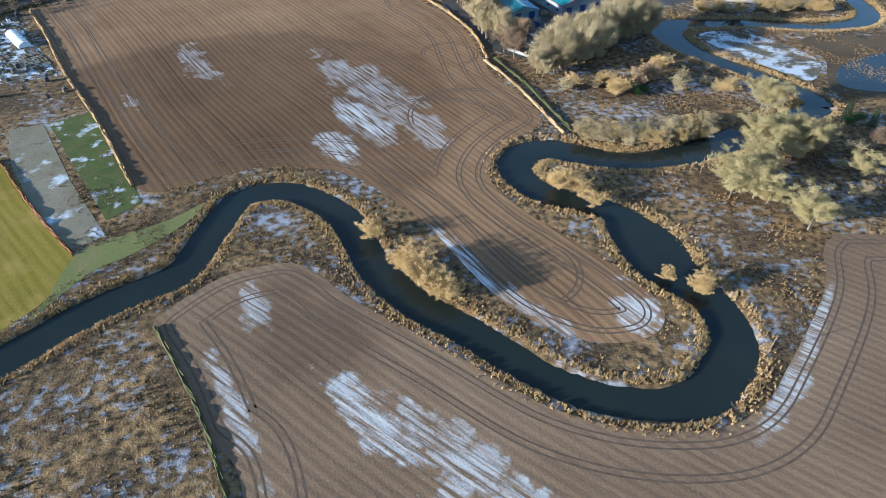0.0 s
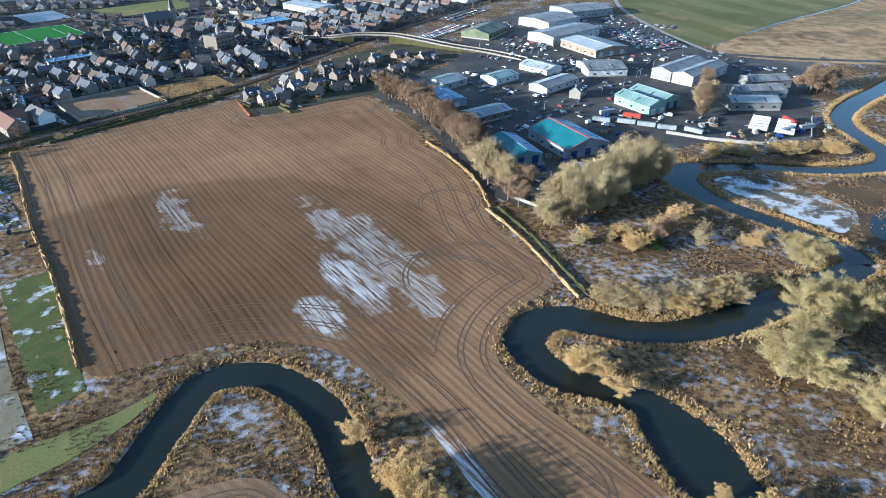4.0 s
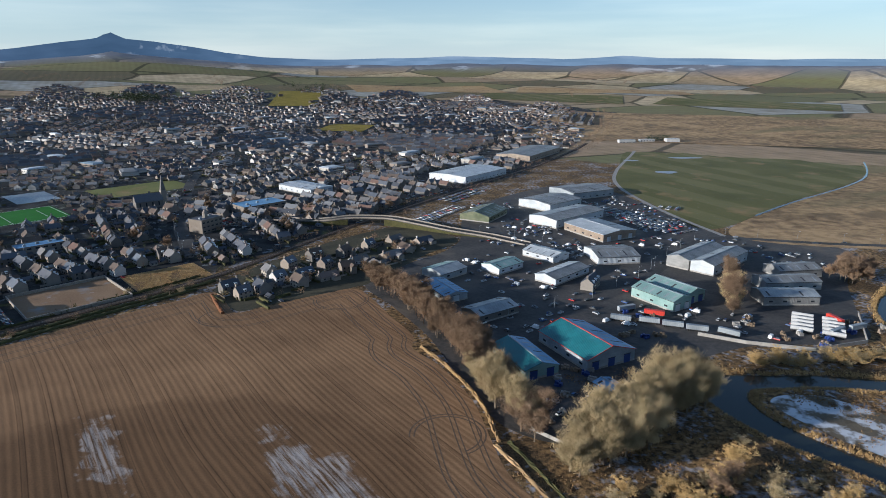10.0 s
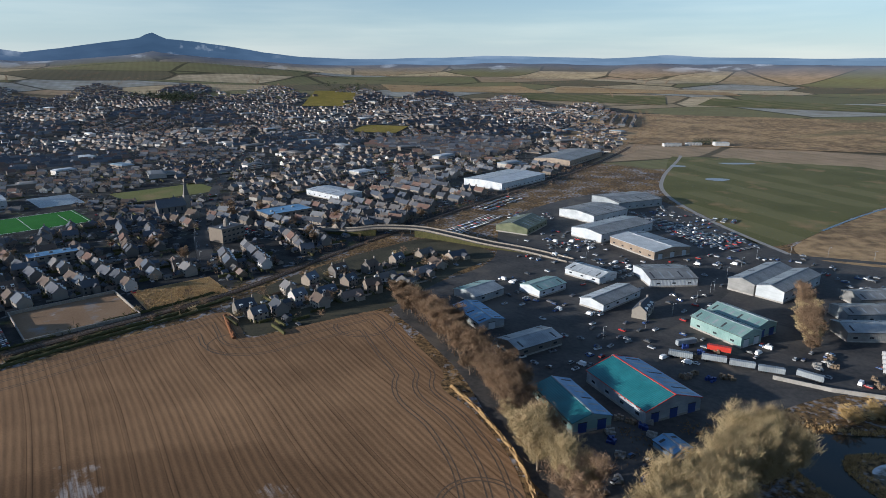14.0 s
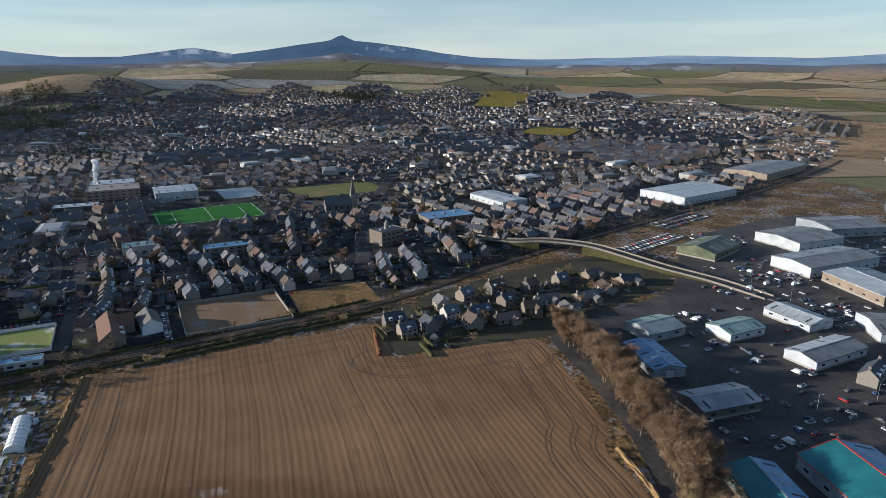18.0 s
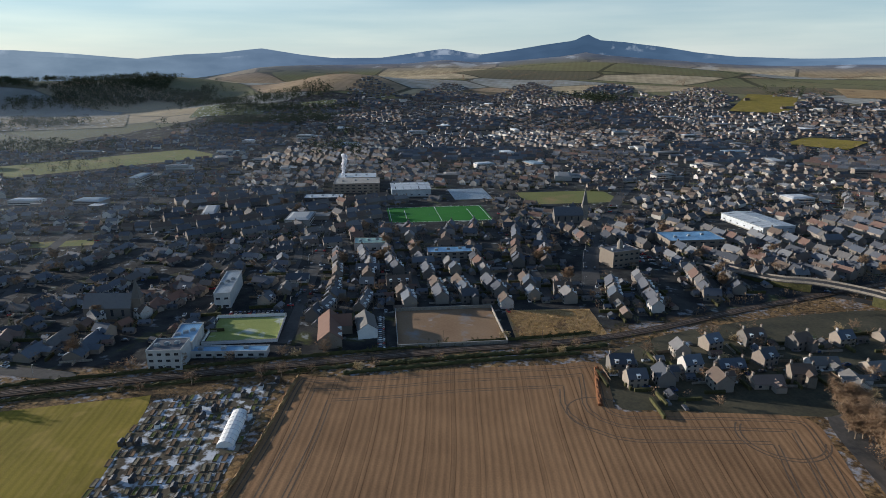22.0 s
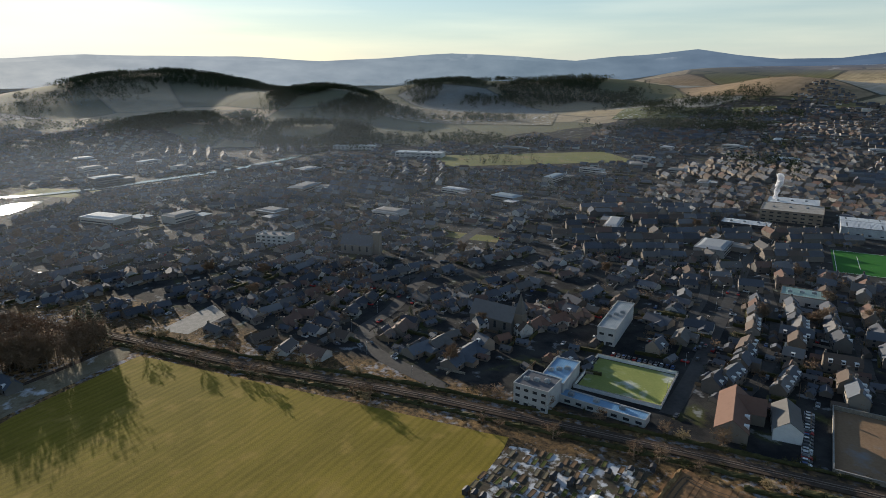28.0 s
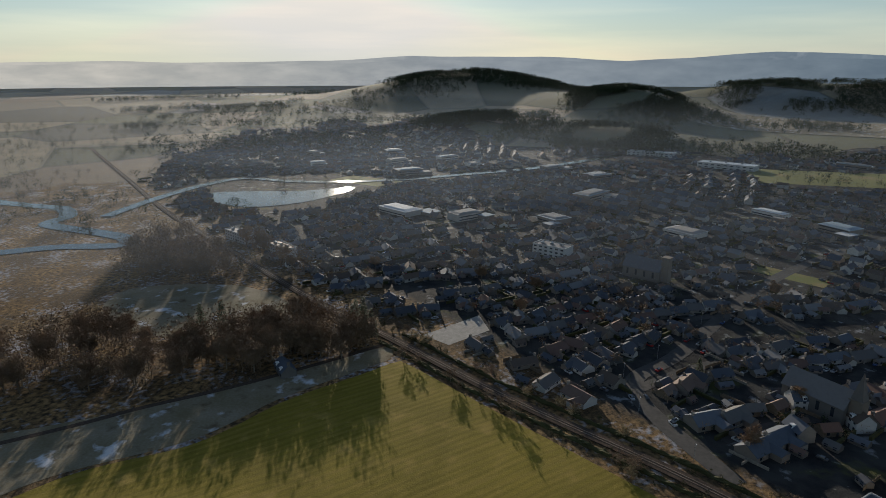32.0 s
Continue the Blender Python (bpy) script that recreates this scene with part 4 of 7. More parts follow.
def car(label="", van=False):
    t = thing("van" if van else "car", label or "parked family car with dark windows", "van" if van else "car", None, "parked cars")
    ln, wd, hi = (5.2, 2.0, 1.5) if van else (4.3, 1.8, 0.78)
    s = Shape()
    lowring = [(-ln / 2, -wd / 2, 0.28), (ln / 2, -wd / 2, 0.28), (ln / 2, wd / 2, 0.28), (-ln / 2, wd / 2, 0.28)]
    mid = [(-ln / 2, -wd / 2, 0.75), (ln / 2 - 0.1, -wd / 2, 0.62), (ln / 2 - 0.1, wd / 2, 0.62), (-ln / 2, wd / 2, 0.75)]
    top = [(-ln / 2 + 0.08, -wd / 2 + 0.08, 0.98), (ln / 2 - 1.0, -wd / 2 + 0.08, 0.92), (ln / 2 - 1.0, wd / 2 - 0.08, 0.92), (-ln / 2 + 0.08, wd / 2 - 0.08, 0.98)]
    s.hull(lowring, mid, 0, True).hull(mid, top)
    if van:
        s.hull(top, [(-ln / 2 + 0.1, -wd / 2 + 0.15, 2.2), (ln / 2 - 1.7, -wd / 2 + 0.15, 2.15), (ln / 2 - 1.7, wd / 2 - 0.15, 2.15), (-ln / 2 + 0.1, wd / 2 - 0.15, 2.2)])
    part("body", s, M["white"] if van else M["car"], t)
    if van:
        part("windscreen", Shape().hull([(ln / 2 - 1.72, -0.8, 1.2), (ln / 2 - 1.0, -0.8, 1.0), (ln / 2 - 1.0, 0.8, 1.0), (ln / 2 - 1.72, 0.8, 1.2)], [(ln / 2 - 1.75, -0.75, 2.0), (ln / 2 - 1.6, -0.75, 2.0), (ln / 2 - 1.6, 0.75, 2.0), (ln / 2 - 1.75, 0.75, 2.0)]), M["glass"], t)
    else:
        cab = part("cabin_glass", Shape().hull([(-1.95, -0.8, 0.97), (1.1, -0.8, 0.92), (1.1, 0.8, 0.92), (-1.95, 0.8, 0.97)], [(-1.5, -0.62, 1.40), (0.35, -0.62, 1.42), (0.35, 0.62, 1.42), (-1.5, 0.62, 1.40)]), M["glass"], t)
        part("roof_panel", Shape().hull([(-1.48, -0.62, 1.405), (0.33, -0.62, 1.425), (0.33, 0.62, 1.425), (-1.48, 0.62, 1.405)], [(-1.4, -0.55, 1.47), (0.25, -0.55, 1.48), (0.25, 0.55, 1.48), (-1.4, 0.55, 1.47)]), M["car"], cab)
    for a in (-0.31, 0.31):
        for b in (-1, 1):
            part("wheel", Shape().tube((a * ln, b * (wd / 2 - 0.2), 0.32), (a * ln, b * (wd / 2 + 0.02), 0.32), 0.32, 0.32, 10), M["tyre"], t)
    return t


def blades(shape, centre, count, length, width, spread, rnd, up=0.4):
    """Thin twigs round a centre, pointing outwards and up."""
    cx, cy, cz = centre
    for _ in range(count):
        a, e = rnd.uniform(0, 2 * math.pi), rnd.uniform(-0.4, 1.0)
        d = Vector((math.cos(a), math.sin(a), e * 0.8 + up)).normalized()
        p = Vector((cx, cy, cz)) + Vector((rnd.gauss(0, spread), rnd.gauss(0, spread), rnd.gauss(0, spread * 0.8)))
        ln = length * rnd.uniform(0.6, 1.3)
        side = d.orthogonal().normalized()
        side.rotate(Matrix.Rotation(rnd.uniform(0, 6.28), 3, d))
        shape.face([p - side * width, p + side * width, p + d * ln])


def tree(name, label, high, wide, twig, seed, trunks=1, twigs=900, size=0.09, first=0.25, upright=0.0, group="bare trees"):
    """Tapered trunk with limbs and a crown of many fine twigs with gaps."""
    rnd = random.Random(seed)
    t = thing(name, label, "shrub" if "shrub" in name else "tree", None, group)
    wood, crown = Shape(), Shape()
    tips = []

    def limb(p, q, rad):
        p, q = Vector(p), Vector(q)
        wood.tube(p, q, rad, rad * 0.4, 4)
        d = q - p
        tips.extend((p.lerp(q, 0.65), q))
        for _ in range(4):
            s0 = p.lerp(q, rnd.uniform(0.3, 0.95))
            turn = Vector((rnd.uniform(-1, 1), rnd.uniform(-1, 1), rnd.uniform(-0.1, 0.8) + upright)) * d.length * 0.42
            s1 = s0 + d * 0.28 + turn
            crown.tube(s0, s1, rad * 0.4, 0.03, 3)
            tips.extend((s0.lerp(s1, 0.6), s1))

    if trunks == 1:
        sway = Vector((rnd.uniform(-0.05, 0.05) * high, rnd.uniform(-0.05, 0.05) * high, 0))
        topmost = Vector((0, 0, high * 0.85)) + sway
        wood.tube((0, 0, -0.3), topmost * 0.5, high * 0.022, high * 0.014, 6)
        wood.tube(topmost * 0.5, topmost, high * 0.014, high * 0.004, 5)
        n = 13
        for i in range(n):
            f = first + (0.98 - first) * i / n
            a = i * 2.4 + rnd.uniform(-0.5, 0.5)
            reach = wide * 0.5 * (1.0 - 0.75 * abs(f - 0.5)) * rnd.uniform(0.6, 1.05)
            p = topmost * f
            limb(p, p + Vector((math.cos(a) * reach, math.sin(a) * reach, reach * rnd.uniform(0.5, 1.0) * (1 + upright))), high * 0.008)
        tips.append(topmost)
    else:
        for i in range(trunks * 3):
            a, e = rnd.uniform(0, 6.28), rnd.uniform(0.15, 1.0)
            reach = wide * 0.5 * math.cos(e * 1.4) * rnd.uniform(0.75, 1.0)
            limb((0.3 * math.cos(a), 0.3 * math.sin(a), -0.2), (math.cos(a) * reach, math.sin(a) * reach, high * (0.25 + 0.68 * math.sin(e * 1.5)) * rnd.uniform(0.8, 1.05)), high * 0.011)
    per = max(4, twigs // max(1, len(tips)))
    for q in tips:
        blades(crown, q, per, high * 0.085 * (1 + upright), size * 0.5, high * 0.04, rnd, 0.4 + upright)
    k = high / max(v[2] for v in crown.v)
    for s in (wood, crown):
        s.v = [(x, y, z * k) for x, y, z in s.v]
    part("trunk", wood, M["bark"], t)
    part("crown", crown, M[twig], t)
    return t


def conifer(high, wide, seed):
    rnd = random.Random(seed)
    t = thing("conifer", "dark green conifer with drooping boughs", "tree", None, "conifers")
    part("trunk", Shape().tube((0, 0, -0.2), (0, 0, high * 0.9), high * 0.022, 0.03, 6), M["bark"], t)
    s = Shape()
    for i in range(700):
        f = rnd.random() ** 0.7
        z, a = high * (0.08 + 0.9 * (1 - f)), rnd.uniform(0, 6.28)
        r = wide / 2 * f * rnd.uniform(0.35, 1.05) + 0.1
        p = Vector((math.cos(a) * r, math.sin(a) * r, z))
        d = Vector((math.cos(a), math.sin(a), rnd.uniform(-0.5, 0.3))).normalized()
        side = Vector((-math.sin(a), math.cos(a), rnd.uniform(-0.3, 0.3))) * high * 0.022
        s.face([p - side, p + side, p + d * high * 0.075])
    part("crown", s, M["needle"], t)
    return t


PLACED = defaultdict(int)


def spread(kinds, x, y, turn=None, z=None):
    """Sets a copy of one of the kinds; the first stands itself once."""
    k = rng.choice(kinds)
    zz = -0.05 if z is None else z
    m = pose(x, y, zz, 0, 0, rng.uniform(0, 360) if turn is None else turn)
    PLACED[k.name] += 1
    if PLACED[k.name] == 1:
        k.matrix_basis = m @ Matrix.Diagonal((*k.scale, 1))
        return k
    return copy_thing(k, m)


def hedge(line, width, high, label, mat, name="hedge", z0=0.0, rough=0.25):
    """A clipped but uneven hedge, or bank, along a line."""
    s, n = Shape(), sides(line)
    prof = [(-0.5, 0.0), (-0.52, 0.5), (-0.35, 0.92), (0.0, 1.0), (0.35, 0.92), (0.52, 0.5), (0.5, 0.0)]
    for i in range(len(line)):
        for a, b in prof:
            j = 1 + npr.uniform(-rough, rough)
            s.v.append((line[i][0] + n[i][0] * a * width * j, line[i][1] + n[i][1] * a * width * j, z0 - 0.1 + b * high * (1 + npr.uniform(-rough, rough))))
    p = len(prof)
    for i in range(len(line) - 1):
        for k in range(p - 1):
            s.f.append((i * p + k, i * p + k + 1, (i + 1) * p + k + 1, (i + 1) * p + k))
    s.f += [tuple(range(p))[::-1], tuple(range((len(line) - 1) * p, len(line) * p))]
    s.s = [0] * len(s.f)
    ob = new(name, s.mesh(name, [M[mat]]))
    return tagged(ob, label, name.replace("_", " "))


def wall_run(points, high, thick, label, mat="stone", name="boundary_wall"):
    """A wall with a coping, along straight legs."""
    t = thing(name, label, "wall")
    for (x0, y0), (x1, y1) in zip(points, points[1:]):
        ln, turn = math.hypot(x1 - x0, y1 - y0), math.degrees(math.atan2(y1 - y0, x1 - x0))
        c = ((x0 + x1) / 2, (y0 + y1) / 2)
        part("wall_leg", Shape().box(*c, -0.1, ln, thick, high + 0.1, turn), M[mat], t)
        part("coping", Shape().box(*c, high, ln + 0.1, thick + 0.16, 0.12, turn), M["concrete"], t)
    return t


# ---- tufts of dead reed ----
def tufts(name, xy, high, label, mat, leaves=5, wide=0.5):
    n = len(xy)
    z = land(xy[:, 0], xy[:, 1]) - 0.05
    a = npr.uniform(0, 2 * np.pi, (n, leaves))
    h = high * npr.uniform(0.5, 1.3, (n, leaves))
    base = np.stack([np.repeat(xy[:, :1], leaves, 1), np.repeat(xy[:, 1:], leaves, 1), np.repeat(z[:, None], leaves, 1)], -1)
    base[..., :2] += npr.normal(0, wide * 0.5, (n, leaves, 2))
    out = np.stack([np.cos(a), np.sin(a), np.zeros_like(a)], -1)
    sd = np.stack([-np.sin(a), np.cos(a), np.zeros_like(a)], -1) * wide * 0.45
    tip = base + out * h[..., None] * 0.5
    tip[..., 2] += h
    v = np.stack([base - sd, base + sd, tip], 2).reshape(-1, 3)
    me = bpy.data.meshes.new(name)
    me.vertices.add(len(v))
    me.vertices.foreach_set("co", v.ravel())
    me.loops.add(len(v))
    me.loops.foreach_set("vertex_index", np.arange(len(v)))
    me.polygons.add(len(v) // 3)
    me.polygons.foreach_set("loop_start", np.arange(0, len(v), 3))
    me.update()
    me.validate()
    me.materials.append(M[mat])
    return tagged(new(name, me), label, "reeds", kind="stuff")


def build_reeds():
    xy = []
    for line, w in ((RIVER, RIVER_W), (UPPER, UPPER_W)):
        n = sides(line)
        for i in range(len(line)):
            for side in (-1, 1):
                for _ in range(26):
                    off = w[i] / 2 + 0.9 + abs(npr.normal(0, 1.7))
                    xy.append(line[i] + n[i] * side * off + npr.normal(0, 1.2, 2))
    xy = np.array(xy)
    d = np.minimum(apart(xy, RIVER)[0] - 6.2, apart(xy, UPPER)[0] - 6.0)
    tufts("reed_fringe", xy[d > 0.6], 0.9, "straw-coloured dead reeds along the river bank", "reed", 9, 0.30)
    spot = npr.uniform((-180, -140), (260, 260), (110000, 2))
    d, k = apart(spot, RIVER)
    d2, _ = apart(spot, UPPER)
    keep = (np.minimum(d, d2) > 8) & (np.minimum(d, d2) < 75) & ~inside(spot, BIG_FIELD) & ~inside(spot, LOW_FIELD) & ~inside(spot, GREEN_FIELD)
    clump = wobble(spot[:, 0], spot[:, 1], 0.22, 5) + 0.5 * wobble(spot[:, 0], spot[:, 1], 0.07, 9) + npr.normal(0, 0.25, len(spot))
    tufts("tussock_grass", spot[keep & (clump > 0.3)], 0.6, "tussocks of dead straw grass with frost between", "tussock", 8, 0.36)


build_reeds()

# ---- industrial estate ----
YARD = curve([(30, 205), (12, 250), (-4, 300), (-26, 345), (-50, 395), (-20, 440), (20, 500), (40, 640), (150, 770), (215, 740), (250, 560), (270, 520), (330, 500), (345, 440),
              (300, 400), (262, 330), (240, 290), (175, 285), (130, 262), (112, 232), (80, 205), (62, 190)], True, 6)
setting("yard_asphalt", filled(YARD, 0.05), M["yard"], "wet dark asphalt yards and roads of the industrial estate", "yard")
S, T = STEEL, None
SHEDS = [
    ("large warehouse with teal and blue roof and red trim", 81, 281, 42, 31, -64, 6.5, 0.30, S["grey"], (S["teal"], S["blue"]), 3, 8, S["red"], "navy"),
    ("mossy teal workshop shed with stained roof", 46, 266, 35, 19, -68, 5.5, 0.30, S["mint"], (S["teal"], S["blue"]), 2, 6, T, "navy"),
    ("grey-roofed stone workshop beside bare trees", 34, 334, 31, 18, 35, 5, 0.22, M["granite"], (S["grey"],), 1, 4, T, "white"),
    ("low shed with a bright blue roof", 6, 371, 33, 17, -62, 5, 0.22, S["grey"], (S["blue"],), 1, 7, T, "white"),
    ("grey-blue storage shed by bare trees", 7, 413, 26, 21, 44, 5, 0.22, S["grey"], (S["grey"], S["mint"]), 2, 5, T, "navy"),
    ("pale green unit shed", 51, 425, 27, 18, 42, 5, 0.22, S["white"], (S["mint"],), 2, 4, T, "white"),
    ("pale unit shed beside the estate road", 89, 456, 31, 20, -48, 5, 0.22, S["white"], (S["pale"],), 2, 4, T, "white"),
    ("square grey unit with white doors", 141, 452, 34, 33, 7, 6, 0.15, S["white"], (S["fibre"],), 3, 5, T, "white"),
    ("long cream and grey unit shed", 93, 406, 42, 18, 44, 5, 0.22, S["white"], (S["fibre"], S["pale"]), 2, 6, T, "white"),
    ("mint green double workshop, first bay", 147, 354, 34, 17, -59, 7, 0.32, S["mint"], (S["mint"],), 2, 6, T, "white"),
    ("mint green double workshop, second bay", 161, 367, 34, 17, -59, 7, 0.32, S["mint"], (S["mint"],), 2, 6, T, "navy"),
    ("large grey depot hall, first bay", 206, 445, 58, 18, 42, 8, 0.28, S["fibre"], (S["fibre"], S["grey"]), 2, 8, T, "brown"),
    ("large grey depot hall, second bay", 219, 431, 58, 18, 42, 8, 0.28, S["pale"], (S["fibre"], S["grey"]), 2, 8, T, "brown"),
    ("retail shed with red shop fronts", 175, 714, 60, 46, 27, 8, 0.10, S["grey"], (S["fibre"],), 3, 6, T, "red"),
    ("large retail shed with a grey roof", 127, 652, 54, 44, 41, 8, 0.10, S["pale"], (S["fibre"],), 3, 6, T, "white"),
    ("long retail shed with a dark grey roof", 132, 584, 74, 34, 40, 8, 0.12, S["white"], (S["fibre"], S["grey"]), 4, 8, T, "white"),
    ("retail shed with brown walls and pale roof", 151, 531, 53, 38, -62, 7, 0.10, S["brown"], (S["pale"], S["grey"]), 3, 6, S["white"], "white"),
    ("moss-green depot roof beside the railway", 50, 599, 46, 32, 61, 6, 0.25, S["moss"], (S["moss"],), 2, 6, T, "navy"),
    ("grey fibre-cement shed, first of three", 264, 410, 34, 19, 8, 6, 0.25, S["fibre"], (S["fibre"],), 2, 5, T, "navy"),
    ("grey fibre-cement shed, middle of three", 245, 383, 40, 18, 4, 6, 0.25, S["grey"], (S["fibre"],), 2, 5, T, "navy"),
    ("grey fibre-cement shed, last of three", 229, 355, 36, 18, 0, 6, 0.25, S["fibre"], (S["grey"],), 2, 5, T, "navy"),
    ("white-roofed store in the town", -160, 744, 62, 34, -40, 7, 0.06, S["white"], (S["white"],), 3, 5, T, "white"),
    ("very large white supermarket roof", 47, 843, 100, 60, 52, 9, 0.05, S["white"], (S["white"], S["pale"]), 4, 9, T, "white"),
    ("long brown and white works hall", 163, 1061, 140, 60, 59, 9, 0.08, S["brown"], (S["fibre"],), 4, 9, T, "white"),
    ("school sports hall with a white roof", -531, 662, 46, 46, 45, 9, 0.06, S["pale"], (S["white"],), 2, 5, T, "white"),
    ("blue-sheeted shelter in the yard", 82, 236, 11, 10, -62, 3.5, 0.25, S["blue"], (S["blue"],), 1, 2, T, "white"),
]
for row in SHEDS:
    shed(*row)
block("white three-storey block of flats by the railway", -326, 238, 17, 15, 41, 10.5, M["render"], M["slate"], 3, 4, "flats")
block("long white hall with a grey roof", -390, 316, 10, 46, 46, 10, M["render"], STEEL["grey"], 2, 2, "hall")
block("pale extension beside the flats", -338, 255, 12, 26, 46, 8, M["render"], STEEL["blue"], 2, 3, "flats")
block("school building with brown cladding and white roof", -600, 640, 56, 44, 44, 11, STEEL["brown"], M["concrete"], 3, 8, "school")
block("school wing with roof plant", -632, 672, 50, 40, 44, 10, M["granite"], STEEL["white"], 2, 8, "school")
block("low school annexe with a white roof", -585, 572, 44, 22, 42, 4, M["dark"], STEEL["white"], 1, 8, "school")
block("low flat-roofed clubhouse with blue roof", -312, 262, 44, 7, 40, 3.4, M["render"], STEEL["blue"], 1, 8, "clubhouse")
block("white rendered care home with slate roof", -642, 128, 30, 14, 60, 9, M["render"], M["slate"], 3, 6, "home")
block("white flats beside the flood pool", -640, -148, 34, 11, 56, 8, M["render"], M["slate"], 3, 8, "flats")
block("white flats in a row by the railway", -604, -92, 30, 11, 52, 8, M["render"], M["slate"], 3, 7, "flats")
block("pale low hospital building in parkland", -1300, 290, 80, 26, 70, 7, M["render"], STEEL["pale"], 2, 10, "hospital")
block("pale hospital wing with white roof", -1165, 385, 84, 26, 60, 8, M["render"], STEEL["white"], 2, 9, "hospital")
block("flat-roofed shops in the town centre", -330, 480, 36, 16, 44, 6, M["granite"], STEEL["blue"], 2, 6, "shops")
block("town store with a blue-grey roof", -190, 640, 50, 30, 44, 7, M["granite"], STEEL["blue"], 2, 6, "shops")
block("workshop with a sheet roof", -400, 460, 26, 18, 44, 6, M["harl"], STEEL["mint"], 1, 4, "workshop")

block("white farm steading beside the grass", 385, 1247, 34, 10, 8, 6, M["render"], M["slate"], 1, 5, "farm")
block("white barn with a pale roof", 478, 1250, 26, 16, 0, 8, M["render"], STEEL["pale"], 1, 3, "farm")
block("white cottages of the farm", 428, 1255, 30, 9, 4, 6, M["render"], M["slate"], 2, 5, "farm")

# ---- roads, railway, tracks ----
ROADS = {
    "road_estate": ([(30, 316), (69, 334), (108, 358), (160, 410), (205, 470), (254, 512), (355, 490), (520, 470)], 8, "asphalt estate road"),
    "road_bridge": ([(-200, 600), (-150, 584), (-112, 570), (-85, 570), (-45, 566), (-15, 551), (15, 534), (49, 518), (75, 497), (100, 480), (160, 420)], 9, "asphalt road over the railway"),
    "road_high_street": ([(-200, 470), (-241, 553), (-272, 640), (-331, 833), (-383, 1078), (-500, 1500)], 13, "asphalt high street through the town"),
    "road_close": ([(-350, 200), (-419, 170), (-466, 200), (-586, 273), (-675, 347), (-800, 480)], 9, "asphalt street between bungalows"),
    "road_lane_hotel": ([(-300, 290), (-330, 325), (-400, 400), (-506, 510), (-640, 640)], 8, "asphalt street away from the railway"),
    "road_golf": ([(262, 520), (241, 634), (236, 770), (269, 898), (377, 1162), (420, 1400)], 5, "pale path round the grass"),
}
SPAN = curve([(-165, 590, 0.1), (-112, 570, 4.0), (-85, 570, 6.6), (-62, 569, 7.0), (-40, 564, 6.8), (-15, 551, 5.2), (15, 534, 3.0), (49, 518, 1.2), (80, 494, 0.1)], step=6)
flat = SPAN[:, :2]
setting("bridge_deck", ribbon(flat, 10.5, SPAN[:, 2] + 0.1, 0.9), M["asphalt"], "raised asphalt road crossing the railway on a bridge", "bridge")
for k in (-5.2, 5.2):
    setting("bridge_parapet", ribbon(flat + sides(flat) * k, 0.45, SPAN[:, 2] + 1.3, 1.4), M["stone"], "pale stone parapet of the road bridge", "parapet")
gone = np.abs(flat[:, 0] + 66) > 14
for run in (SPAN[(flat[:, 0] < -66) & gone], SPAN[(flat[:, 0] > -66) & gone]):
    setting("bridge_embankment", ribbon(run[:, :2], 10.2, run[:, 2], 7.0), M["hedge"], "scrubby embankment below the raised road", "embankment")
for name, (pts, w, label) in ROADS.items():
    setting(name, ribbon(curve(pts, step=6), w, 0.09), M["asphalt" if "golf" not in name else "concrete"], label, "road")
bed = ribbon(RAIL, 6.4, 0.55, 0.7)
setting("railway_ballast", bed, M["ballast"], "brown ballast bed of the railway", "railway")
for k in (-0.75, 0.75):
    setting("rail_track", ribbon(RAIL + sides(RAIL) * k, 0.32, 0.72, 0.15), M["rail"], "rusty steel rail on the ballast", "rail")
i0 = int(np.argmin(np.linalg.norm(RAIL - (-250, 305), axis=1)))
i1 = int(np.argmin(np.linalg.norm(RAIL - (-160, 412), axis=1)))
ia = int(np.argmin(np.linalg.norm(RAIL - (-455, 40), axis=1)))
nr = sides(RAIL)
hedge(curve(RAIL[i0:i1] - nr[i0:i1] * 9, step=2), 3.0, 1.6, "dark green hedge along the railway", "hedge")
hedge(curve(RAIL[i0 - 2:i1 - 2] - nr[i0 - 2:i1 - 2] * 15, step=2), 2.4, 1.5, "brown field hedge beside the track", "hedge")
hedge(curve(RAIL[ia:i0] - nr[ia:i0] * 7.5, step=2), 2.2, 1.3, "scrubby bank below the railway", "hedge", rough=0.5)
hedge(curve(RAIL[ia:i1] + nr[ia:i1] * 8.5, step=2.2), 1.6, 1.4, "dark overgrown fence line by the railway", "hedge", rough=0.5)
hedge(curve([(-132, 336), (-142, 354), (-150, 370)], step=1.5), 2.0, 1.5, "russet beech hedge at the field corner", "hedge_brown")
hedge(curve([(-263, 270), (-232, 226), (-199, 176), (-162, 126), (-126, 72)], step=2), 1.3, 1.1, "ragged hedge between field and gardens", "tussock", rough=0.5)
hedge(curve([(-190, 92), (-159, 57), (-132, 30)], step=2), 1.1, 1.0, "thin brown hedge beside the green field", "hedge_brown", rough=0.5)
# dark raised strip drawn where a ditch lies in shadow
hedge(curve([(-91, -5), (-75, -27), (-63, -46), (-45, -80)], step=2), 1.1, 1.0, "thin dark strip in place of a shadowed ditch at the field edge", "hedge", rough=0.4)
hedge(curve([(24, 192), (40, 158), (56, 112)], step=2), 1.5, 0.9, "grassy lip of the drainage ditch", "heath", "bank", rough=0.5)
hedge(curve([(30, 194), (45, 160), (60, 114)], step=2), 1.6, 0.8, "dark grassy bank of the ditch", "hedge", "bank", rough=0.5)
